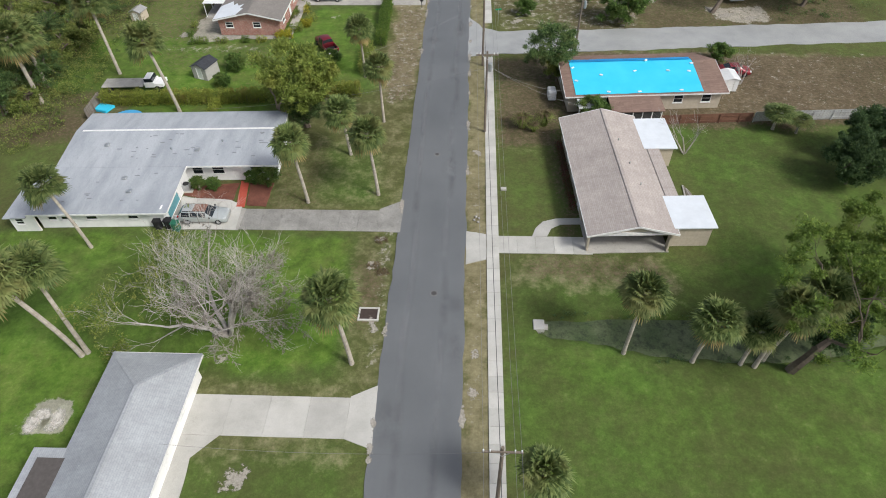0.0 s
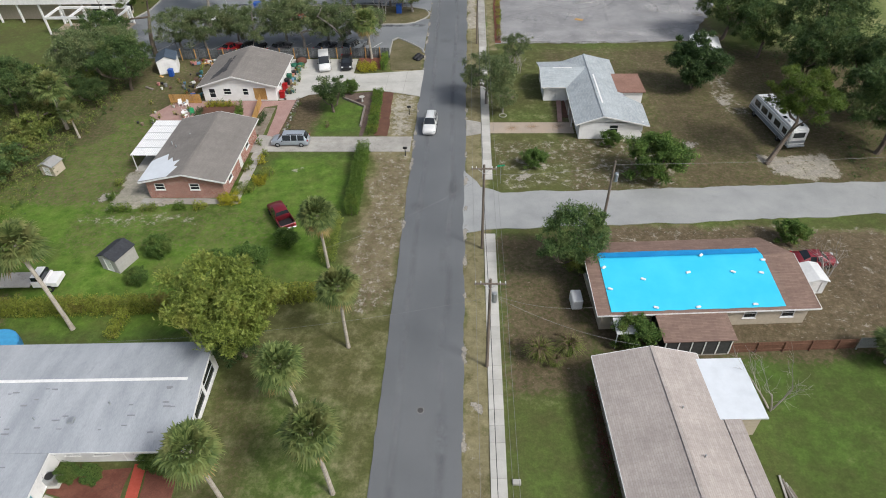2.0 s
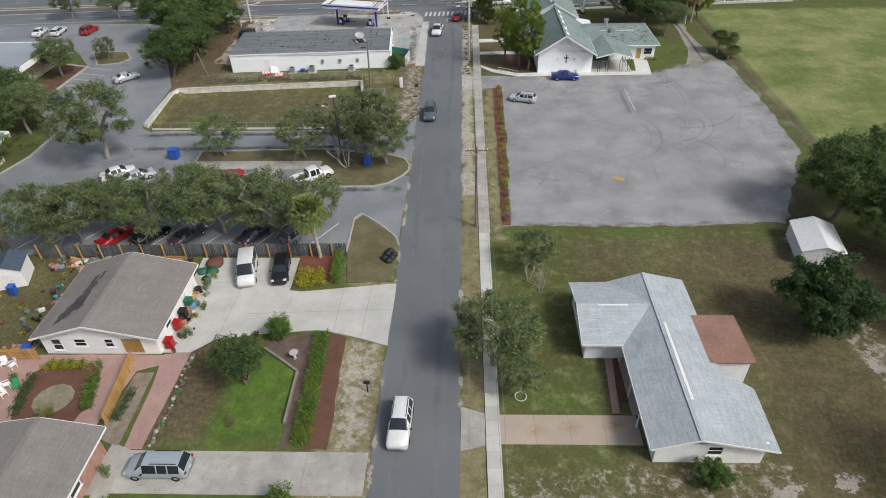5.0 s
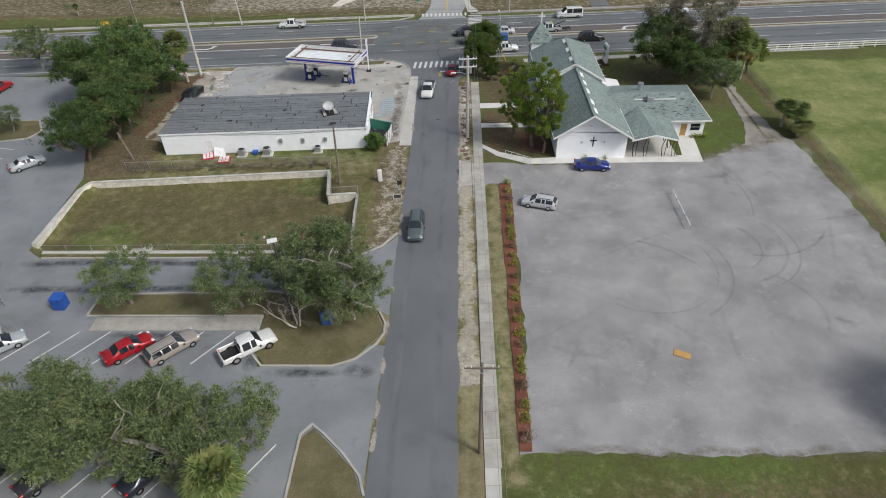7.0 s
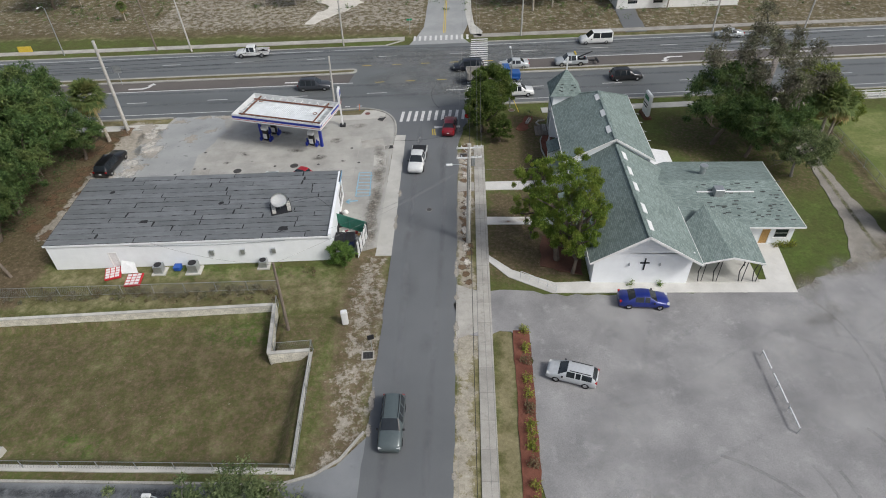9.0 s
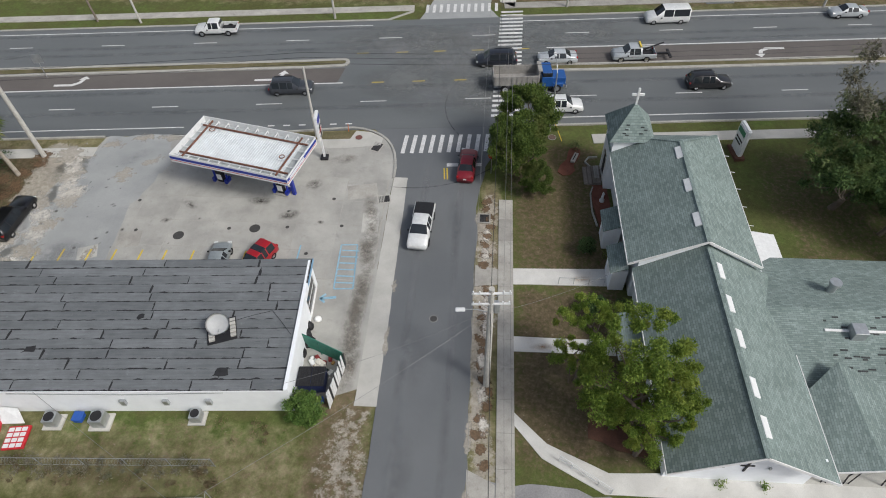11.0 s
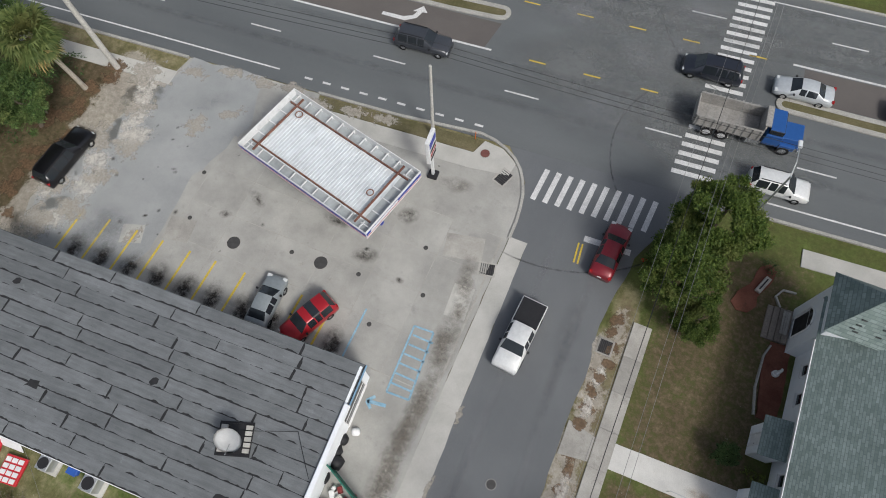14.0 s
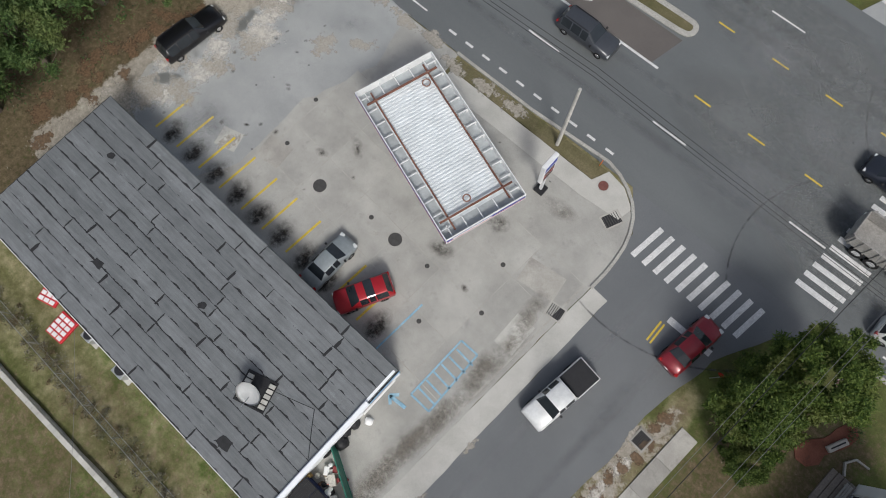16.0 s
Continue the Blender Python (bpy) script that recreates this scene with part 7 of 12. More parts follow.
car("sedan", 8.7, 231.8, 184, (0.5, 0.53, 0.55), "silver saloon waiting in the turning lane", 4.75, 1.82)
car("suv", -22.9, 224.5, 4.5, (0.05, 0.055, 0.065), "dark grey off-road car on the highway", 5.1, 1.95)
car("suv", 8.7, 222.0, 4.5, WH, "white off-road car on the highway", 4.6, 1.85)
car("suv", 25.9, 227.2, 4.5, (0.025, 0.025, 0.028), "black off-road car on the highway", 5.0, 1.95)
car("sedan", 17.7, 177.6, -3, BL, "dark blue saloon parked by the church", 4.75, 1.82)
car("wagon", 9.7, 168.6, 163, (0.52, 0.54, 0.56), "silver estate car parked on the gravel lot", 4.3, 1.75)
car("minivan", -23.9, 100.4, 180, (0.34, 0.38, 0.43), "silver-blue minivan on the drive", 5.0, 1.92)
car("van", -23.6, 124.4, 282, WH, "white delivery van parked in the yard", 4.9, 1.9)
car("sedan", -20.0, 124.7, 278, BK, "black saloon parked in the yard", 4.7, 1.8)
old = car("wagon", -27.9, 47.0, 0, (0.42, 0.45, 0.45), "old silver estate car with a rusted roof on the drive", 5.1, 1.9)
part("rust_patch", boxes((-0.9, 0.45, -0.55, 0.55, 1.455, 1.515)), RUST, old, "peeling rusty roof")
car("pickup", -21.3, 83.8, 302 - 180, DR, "dark red pickup truck parked on the lawn", 5.2, 1.85)
car("sedan", 35.3, 77.0, 0, (0.22, 0.02, 0.03), "dark red saloon behind the tarpaulin house", 4.4, 1.75)
car("sedan", -31.6, 144.1, 42, RD, "red saloon parked in an angled bay", 4.6, 1.8)
car("wagon", -27.5, 144.3, 46, (0.33, 0.30, 0.27), "beige estate car parked in an angled bay", 5.0, 1.9)
car("pickup", -20.2, 144.3, 37, WH, "white pickup truck with junk in its bed", 5.3, 1.9)
car("sedan", -47.4, 145.3, 36, WH, "white saloon parked in an angled bay", 4.6, 1.8)
car("sedan", -44.3, 144.4, 40, SV, "silver saloon parked in an angled bay", 4.6, 1.8)
car("sedan", -61.2, 179.2, 45, SV, "silver saloon parked in the far bays", 4.6, 1.8)
car("suv", -67.4, 168.0, 15, BK, "black off-road car by the shop building", 4.7, 1.9)
car("sedan", -41.0, 130.8, 58, RD, "red saloon parked beyond the fence", 4.6, 1.8)
car("suv", -37.0, 131.0, 58, BK, "black off-road car parked beyond the fence", 4.7, 1.9)
car("sedan", -32.5, 131.0, 58, (0.05, 0.05, 0.06), "dark saloon parked beyond the fence", 4.6, 1.8)
car("sedan", -24.6, 131.2, 58, (0.03, 0.035, 0.05), "dark blue saloon parked beyond the fence", 4.6, 1.8)
car("suv", -19.6, 131.4, 58, (0.2, 0.22, 0.24), "grey off-road car parked beyond the fence", 4.6, 1.85)
car("van", 23.5, 241.8, 184.5, WH, "white van on the far carriageway", 5.6, 2.0)
car("sedan", 47.2, 243.7, 184.5, SV, "silver saloon on the far carriageway", 4.7, 1.8)
car("suv", -81, 205.8, 80, RD, "dark red off-road car in the far car park", 4.5, 1.85)
car("sedan", -91.5, 205, 95, WH, "white saloon in the far car park", 4.6, 1.8)
car("wagon", -87.6, 205.4, 95, WH, "white estate car in the far car park", 4.6, 1.8)
car("pickup", -36, 237.4, 184.5, WH, "white pickup truck on the far carriageway", 5.6, 1.95)


def box_truck_parts(v, rows):
    for nm, r, m, lb in rows:
        part(nm, bevelled(boxes(r), 0.03), m, v, lb)


# dump truck
dt = thing("dump_truck", 5.0, 226.2, 0.03, 4.5, "dump truck with a blue cab and a worn grey steel bed", "truck")
blue = paint_of((0.02, 0.10, 0.33))
dgrey = surf("worn_steel", (0.26, 0.25, 0.235), (0.33, 0.32, 0.30), 0.9, 6, 0.8, (0.2, 0.15, 0.11), 0.4, 0.1)
box_truck_parts(dt, [("chassis", (-4.0, 4.0, -0.5, 0.5, 0.55, 0.85), BLACK, ""), ("bonnet", (2.7, 4.2, -0.85, 0.85, 0.8, 1.75), blue, ""), ("fender", (2.7, 3.9, -1.2, -0.86, 0.75, 1.2), blue, ""), ("fender", (2.7, 3.9, 0.86, 1.2, 0.75, 1.2), blue, ""),
                     ("cab", (1.4, 2.68, -1.15, 1.15, 0.8, 2.0), blue, ""), ("cab_roof", (1.45, 2.5, -1.05, 1.05, 2.5, 2.62), blue, ""), ("cab_glazing", (1.5, 2.58, -1.06, 1.06, 2.01, 2.49), GLASSY, ""),
                     ("bed_side", (-4.1, 1.1, 1.1, 1.25, 1.1, 2.3), dgrey, ""), ("bed_side", (-4.1, 1.1, -1.25, -1.1, 1.1, 2.3), dgrey, ""), ("bed_front", (0.98, 1.12, -1.1, 1.1, 1.1, 2.7), dgrey, ""), ("tailgate", (-4.2, -4.08, -1.1, 1.1, 1.1, 2.2), dgrey, ""),
                     ("bed_floor", (-4.08, 0.98, -1.1, 1.1, 1.05, 1.2), dgrey, ""), ("tarp_arm", (0.9, 1.4, -1.0, 1.0, 2.7, 2.85), dgrey, ""), ("bumper", (4.2, 4.35, -1.1, 1.1, 0.55, 0.85), CHROME, ""), ("tank", (0.2, 1.3, -1.2, -0.7, 0.5, 1.0), CHROME, "")])
for k in range(9):
    for s in (-1.29, 1.27):
        part("bed_rib", boxes((-3.9 + 0.6 * k, -3.8 + 0.6 * k, s - 0.03, s + 0.05, 1.1, 2.3)), dgrey, dt)
add_wheels(dt, (3.2, -1.6, -2.8), 1.05, "heavy")

# tow truck
tt = car("pickup", 18.0, 232.7, 184.5, SV, "silver tow truck waiting in the turning lane", 5.2, 1.95)
tt["category"] = "tow truck"
part("boom", tube(bmesh.new(), [(-0.6, 0, 1.0), (-3.4, 0, 2.1)], [0.12, 0.08], 6), BLACK, tt)
part("tow_frame", boxes((-4.4, -2.6, -0.12, 0.12, 0.5, 0.7), (-4.5, -4.2, -0.9, 0.9, 0.5, 0.65)), BLACK, tt)
part("beacon", boxes((-0.7, -0.5, -0.6, 0.6, 1.85, 1.98)), LINE_YELLOW, tt, "amber light bar")


# motorhome
rv = thing("motorhome", 41.4, 104.2, 0.0, 96.4, "white motorhome with grey stripes, parked on bare soil", "motorhome")
rvw = plain("motorhome_white", (0.68, 0.69, 0.69), 0.4)
rvg = plain("grey_stripe", (0.20, 0.225, 0.25), 0.4)


def rv_section(profile, half, width):
    """A side outline drawn out across the width, with rounded edges."""
    bm = bmesh.new()
    a = [bm.verts.new((x, -half, z)) for x, z in profile]
    b = [bm.verts.new((x, half, z)) for x, z in profile]
    bm.faces.new(a)
    bm.faces.new(b[::-1])
    for k in range(len(profile)):
        j = (k + 1) % len(profile)
        bm.faces.new((a[k], b[k], b[j], a[j]))
    bmesh.ops.recalc_face_normals(bm, faces=bm.faces)
    return bevelled(bm, width, 2)


part("body", rv_section([(-5.3, 0.5), (5.0, 0.5), (5.35, 0.95), (5.25, 1.5), (4.75, 2.6), (4.3, 2.98), (-5.1, 2.98), (-5.35, 2.7)], 1.2, 0.13), rvw, rv)
part("windscreen", sheet(bmesh.new(), [(5.31, -1.0, 1.5), (5.31, 1.0, 1.5), (4.85, 1.0, 2.5), (4.85, -1.0, 2.5)], 0.04), GLASSY, rv)
part("front_bumper", bevelled(boxes((5.2, 5.5, -1.1, 1.1, 0.45, 0.8)), 0.05), METAL, rv)
part("rear_bumper", bevelled(boxes((-5.55, -5.3, -1.15, 1.15, 0.45, 0.75)), 0.05), rvg, rv)
part("rear_window", boxes((-5.38, -5.3, -0.75, 0.75, 1.75, 2.45)), GLASSY, rv)
part("rear_stripe", boxes((-5.375, -5.3, -1.05, 1.05, 1.0, 1.3)), rvg, rv)
for y in (0.8, 1.05):
    part("ladder_rail", tube(bmesh.new(), [(-5.42, y, 0.8), (-5.45, y, 2.95), (-5.2, y, 3.1)], 0.02, 6), METAL, rv)
for k in range(6):
    part("ladder_rung", tube(bmesh.new(), [(-5.44, 0.8, 0.95 + 0.35 * k), (-5.44, 1.05, 0.95 + 0.35 * k)], 0.015, 5), METAL, rv)
for s in (-1, 1):
    part("stripe", boxes((-5.2, 5.1, s * 1.2 - 0.012, s * 1.2 + 0.012, 0.7, 1.15)), rvg, rv, "grey stripe along the side")
    part("stripe", boxes((-5.2, 5.0, s * 1.2 - 0.01, s * 1.2 + 0.01, 1.3, 1.4)), rvg, rv, "thin grey stripe along the side")
    for x, w in ((-3.9, 0.5), (-2.0, 0.75), (-0.1, 0.45), (1.5, 0.75), (3.4, 0.7)):
        part("side_window", bevelled(boxes((x - w, x + w, s * 1.2 - 0.02, s * 1.2 + 0.02, 1.65, 2.45)), 0.015), GLASSY, rv)
for x, y, w in ((-3.2, 0.2, 0.35), (-1.2, -0.3, 0.28), (1.4, 0.1, 0.45), (3.2, 0.35, 0.25), (-4.4, -0.5, 0.2), (2.6, -0.55, 0.2), (3.7, -0.2, 0.18)):
    part("roof_vent", bevelled(boxes((x - w, x + w, y - w, y + w, 2.95, 3.16)), 0.05), METAL_WHITE if w > 0.22 else BLACK, rv)
part("roof_hatch", boxes((-2.5, -1.9, 0.3, 0.75, 2.97, 3.03)), GLASSY, rv)
for s in (-1, 1):
    part("roof_rail", boxes((-4.9, 2.5, s * 1.0 - 0.02, s * 1.0 + 0.02, 2.96, 3.06)), METAL, rv)
add_wheels(rv, (-3.0, 3.6), 1.08, "truck")

# flatbed truck with white cab beyond the hedge
ft = thing("flatbed_truck", -45.5, 72.7, 0.0, 3, "white flatbed truck with a long pale trailer bed", "truck")
box_truck_parts(ft, [("chassis", (-4.1, 3.9, -0.45, 0.45, 0.5, 0.75), BLACK, ""), ("bed", (-4.2, 1.4, -1.1, 1.1, 0.8, 0.95), CONCRETE_OLD, "pale plank bed"), ("cab", (1.6, 3.0, -0.95, 0.95, 0.6, 1.3), WHITE, ""), ("cab_glazing", (1.7, 2.8, -0.85, 0.85, 1.31, 1.8), GLASSY, ""),
                     ("cab_roof", (1.75, 2.6, -0.82, 0.82, 1.81, 1.9), WHITE, ""), ("bonnet", (3.0, 4.1, -0.9, 0.9, 0.6, 1.15), WHITE, "")])
add_wheels(ft, (-3.2, 3.2), 0.9, "truck")

# ---- plants ----
LEAF_OAK = leafy("oak_leaves", (0.062, 0.102, 0.040), (0.258, 0.318, 0.142), (0.24, 0.26, 0.12), cut=0.5, grain=7.0)
LEAF_GREEN = leafy("broad_leaves", (0.036, 0.078, 0.026), (0.142, 0.218, 0.07), (0.185, 0.22, 0.075), cut=0.49, grain=7.0)
LEAF_YELLOW = leafy("yellowing_leaves", (0.12, 0.17, 0.032), (0.28, 0.34, 0.075), (0.30, 0.31, 0.075), cut=0.46)
LEAF_PINE = leafy("pine_needles", (0.055, 0.105, 0.018), (0.175, 0.255, 0.045), (0.20, 0.245, 0.05), cut=0.49, grain=13.0)
LEAF_DARK = leafy("dark_leaves", (0.034, 0.072, 0.026), (0.10, 0.158, 0.055), cut=0.47)
LEAF_PALM = leafy("palm_fronds", (0.066, 0.108, 0.032), (0.215, 0.268, 0.09), (0.27, 0.265, 0.10))
LEAF_DEAD = leafy("dead_fronds", (0.30, 0.22, 0.085), (0.48, 0.38, 0.17))
LEAF_HEDGE = leafy("hedge_leaves", (0.06, 0.12, 0.022), (0.18, 0.28, 0.05), (0.22, 0.26, 0.045))
LEAF_MIX = leafy("mixed_hedge_leaves", (0.15, 0.185, 0.03), (0.36, 0.40, 0.07), (0.27, 0.21, 0.065))
LEAF_GOLD = leafy("gold_leaves", (0.22, 0.215, 0.02), (0.47, 0.44, 0.05))
MOSS = leafy("hanging_moss", (0.2, 0.18, 0.15), (0.3, 0.27, 0.23))
LEAF_VINE = leafy("vine_leaves", (0.095, 0.14, 0.03), (0.27, 0.32, 0.085), (0.24, 0.23, 0.075), cut=0.4)
LEAF_TAN = leafy("dry_leaves", (0.14, 0.11, 0.06), (0.22, 0.17, 0.1))


def leaves(centres, radii, per, size, rng, flat_=0.75, droop=0.0):
    """Arrays of small leaves in feathery clumps: each leaf is one triangle, an island of its own, pointing out of its clump."""
    V = []
    for c, r in zip(centres, radii):
        d = rng.normal(size=(per, 3))
        d /= np.linalg.norm(d, axis=1)[:, None]
        p = d * (rng.uniform(0, 1, (per, 1)) ** 0.55) * r * rng.uniform(0.75, 1.25, (per, 1))
        p[:, 2] *= flat_
        p += c
        a = d * 0.8 + rng.normal(size=(per, 3)) * 0.75
        a /= np.linalg.norm(a, axis=1)[:, None]
        n = rng.normal(size=(per, 3)) * 0.55 + np.array([0, 0, 1.0])
        b = np.cross(n, a)
        b /= np.linalg.norm(b, axis=1)[:, None] + 1e-6
        s = size * rng.uniform(0.6, 1.35, (per, 1))
        V.append(np.stack([p - a * s * 0.6 + b * s * 0.5, p - a * s * 0.6 - b * s * 0.5, p + a * s * 1.2 - np.array([0, 0, droop]) * s], 1).reshape(-1, 3))
    V = np.concatenate(V)
    return V, np.arange(len(V)).reshape(-1, 3)


def limbs(bm, rng, root, length, radius, lean, levels, tips, spread=0.75, up=0.35, droop=0.0, forks=(2, 4), mids=None, keep=(0.62, 0.85), thin=0.45):
    """A trunk that forks into ever thinner limbs; tips gathers where they end."""
    def grow(p, d, L, r, lev):
        n = 4
        pts, rad = [p.copy()], [r]
        for k in range(n):
            d = (d + Vector(rng.normal(size=3)) * 0.13 + Vector((0, 0, up * 0.12 - droop * (levels - lev) * 0.06))).normalized()
            p = p + d * (L / n)
            pts.append(p.copy())
            rad.append(r * (1 - thin * (k + 1) / n))
        tube(bm, pts, rad, 6 if lev > 1 else 4, cap=(lev == 0))
        if mids is not None and lev < levels:
            mids.append(pts[2])
        if lev == 0:
            tips.append(p)
            return
        for k in range(int(rng.integers(*forks)) if hasattr(rng, "integers") else forks[0]):
            q = pts[-1 if k < 2 else 3]
            dd = (d + Vector(rng.normal(size=3)) * spread + Vector((0, 0, up))).normalized()
            grow(q, dd, L * rng.uniform(*keep), rad[-1] * (0.75 if thin > 0.4 else 0.86), lev - 1)
    grow(Vector(root), Vector((lean[0], lean[1], 1)).normalized(), length, radius, levels)


def make_tree(name, seed, height, crown, leaf, bark=BARK, per=70, size=0.2, levels=3, label="", category="tree", lean=(0, 0), spread=0.75, clump=0.9, up=0.35, extra=60, flat_=0.72, trunk_share=0.3, hollow=0.35, moss=0):
    """A forked trunk and a crown of leaf clumps with an uneven outline; built at the origin."""
    rng = np.random.default_rng(seed)
    t = thing(name, 0, 0, 0, 0, label, category)
    bm = bmesh.new()
    tips, mids = [], []
    limbs(bm, rng, (0, 0, -0.1), height * trunk_share, 0.055 * height * 0.5 + 0.04, lean, levels, tips, spread, up, mids=mids)
    P = np.array([tuple(p) for p in tips])
    c = P.mean(0)
    ext = np.abs(P - c).max(0) + 1e-3
    target = np.array([crown, crown, (height - height * trunk_share) * 0.52])
    centre = np.array([lean[0] * height * 0.3, lean[1] * height * 0.3, height - target[2]])
    Q = (P - c) / ext * target * 0.85 + centre
    th = height * trunk_share
    for v in bm.verts:      # the limbs reach into the crown
        w = min(1.0, max(0.0, (v.co.z - th * 0.8) / (th * 0.7)))
        goal = (np.array(v.co) - c) / ext * target * 0.85 + centre
        v.co = v.co.lerp(Vector(goal), w)
    part("trunk", bm, bark, t)
    more = rng.normal(size=(extra, 3))
    more /= np.linalg.norm(more, axis=1)[:, None]
    more = more * target * (rng.uniform(hollow, 1.0, (extra, 1)) ** 0.6) * rng.uniform(0.8, 1.08, (extra, 1)) + centre
    Q = np.concatenate([Q, more])
    V, F = leaves(Q, rng.uniform(0.45, 1.2, len(Q)) * clump, per, size * 1.45, rng, flat_)
    V[:, 2] = np.maximum(V[:, 2], 0.05)
    ob = new("crown", from_arrays("crown", V, F, leaf))
    ob.parent = t
    if moss:
        k = rng.permutation(len(Q))[:moss]
        V, F = leaves(Q[k] + np.array([0, 0, -0.3]), np.full(moss, clump * 0.75), 90, 0.1, rng, 1.2, 1.0)
        ob = tagged(new("hanging_moss", from_arrays("hanging_moss", V, F, MOSS)), kind="stuff")
        ob.parent = t
    return t


def place(proto, x, y, s=1.0, rz=0.0, label=None, z=0.0, sz=None):
    ob = copy_thing(proto, pose(x, y, z, 0, 0, rz) @ Matrix.Diagonal((s, s, sz or s, 1)))
    if label:
        ob["label"] = label
    return ob


def drop_proto(ob):
    for o in list(ob.children_recursive) + [ob]:
        bpy.data.objects.remove(o)


def make_palm(seed, height, crown, lean=(0, 0), dead=6, label="cabbage palm with a round head of fan fronds"):
    rng = np.random.default_rng(seed)
    t = thing("palm_tree", 0, 0, 0, 0, label, "palm tree")
    bm = bmesh.new()
    top = Vector((lean[0], lean[1], height))
    pts, rad = [], []
    for k in range(9):
        f = k / 8
        pts.append((lean[0] * f ** 1.4, lean[1] * f ** 1.4, -0.1 + (height + 0.1) * f))
        rad.append((0.19 - 0.05 * f + 0.03 * (k == 0) + 0.05 * (k > 6)))
    part("trunk", tube(bm, pts, rad, 9), PALM_BARK, t)
    for nm, count, mat, lo, hi in (("crown", 52, LEAF_PALM, -35, 85), ("dead_fronds", dead, LEAF_DEAD, -70, -30)):
        if not count:
            continue
        V, F = [], []

        def tri(a, b, c_):
            k = len(V)
            V.extend([a, b, c_])
            F.append((k, k + 1, k + 2))
        for i in range(count):
            az = 6.2832 * (i * 0.618 + rng.uniform(-0.06, 0.06))
            el = radians(lo + (hi - lo) * ((i + 0.5) / count) ** 0.85)
            out = Vector((math.cos(az) * math.cos(el), math.sin(az) * math.cos(el), math.sin(el)))
            side = Vector((-math.sin(az), math.cos(az), 0))
            L = crown * rng.uniform(0.42, 0.58)
            hub = top + out * L + Vector((0, 0, -0.12 * L))
            k = len(V)
            V.extend([top + side * 0.03, top - side * 0.03, hub])
            F.append((k, k + 1, k + 2))
            R = crown * rng.uniform(0.5, 0.66)
            nrm = side.cross(out)
            nb = 19
            for j in range(nb):
                a = -1.75 + 3.5 * j / (nb - 1)
                d = (out * math.cos(a) + side * math.sin(a)).normalized()
                w = side * math.cos(a) - out * math.sin(a)
                ln = R * (1 - 0.22 * abs(a) / 1.75) * rng.uniform(0.85, 1.1)
                mid = hub + d * ln * 0.6 + nrm * 0.03
                tip = hub + d * ln + Vector((0, 0, -ln * rng.uniform(0.12, 0.42)))
                h0 = 0.075 * crown / 2
                k = len(V)
                V.extend([hub, mid + w * h0, tip, mid - w * h0])
                F.append((k, k + 1, k + 3))
                F.append((k + 1, k + 2, k + 3))
        ob = new(nm, from_arrays(nm, V, F, mat))
        ob.parent = t
    return t


# palms
P1, P2, P3, P4 = make_palm(1, 8.0, 2.2, (0.5, 0.2)), make_palm(2, 6.0, 2.1, (-0.3, 0.4), 10), make_palm(3, 8.0, 2.3, (2.2, -0.6), 4), make_palm(4, 5.2, 2.0, (0.1, 0.1), 3)
for p, x, y, s, rz, *sz in ((P1, -9.8, 29.3, 1.12, 180), (P1, 13.3, 31.0, 0.95, 20), (P2, 18.9, 30.3, 1.0, 200), (P4, 22.8, 30.1, 0.9, 0), (P1, 23.9, 29.9, 1.0, 320), (P3, 24.8, 30.6, 1.0, 30), (P3, -38.4, 42.5, 0.95, 170),
                       (P3, -33.0, 29.8, 1.1, 150), (P3, -33.4, 29.5, 1.22, 195), (P1, -17.5, 49.8, 1.0, 160), (P1, -10.0, 51.2, 1.0, 140), (P2, -14.1, 58.4, 1.0, 60), (P1, -10.9, 65.2, 0.92, 80), (P3, -37.6, 67.0, 1.15, 160),
                       (P3, -49.5, 76.5, 1.18, 140), (P1, -14.6, 75.9, 0.92, 250), (P4, -60, 109, 0.9, 0), (P2, -16.2, 127.4, 1.08, 90), (P4, 36.5, 64.2, 1.0, 0, 0.45), (P4, 39.0, 63.4, 0.8, 70, 0.35), (P2, -48.7, 208.8, 1.2, 120), (P2, 46.4, 206.2, 1.15, 30), (P2, 48.0, 207.4, 1.0, 130),
                       (P1, 4.6, 17.0, 0.85, 0), (P2, -57, 69, 1.5, 0), (P2, -60.5, 66.8, 1.3, 100), (P4, -58.2, 73, 1.5, 60), (P4, -57, 104.5, 1.25, 0), (P4, -54, 102, 0.8, 40), (P1, 30, 262, 1.0, 0), (P1, 14, 258, 1.1, 90), (P4, 47.8, 189.6, 0.95, 10, 0.62), (P4, 49.0, 188.2, 0.85, 80, 0.5), (P4, 50.0, 189.6, 0.9, 150, 0.55), (P4, 48.8, 186.4, 0.75, 220, 0.25), (P4, 50.0, 187.2, 0.7, 300, 0.3)):
    place(p, x, y, s, rz, sz=sz[0] if sz else None)
for x, y, s in ((-78, 262, 0.5), (-66, 255, 0.55), (-40, 262, 0.45), (40, 258, 0.8), (47, 262, 1.0), (18, 260, 0.9), (24, 263, 1.1), (-88, 248, 0.4)):
    place(P4, x, y, s, x * 7)
for p in (P1, P2, P3, P4):
    drop_proto(p)

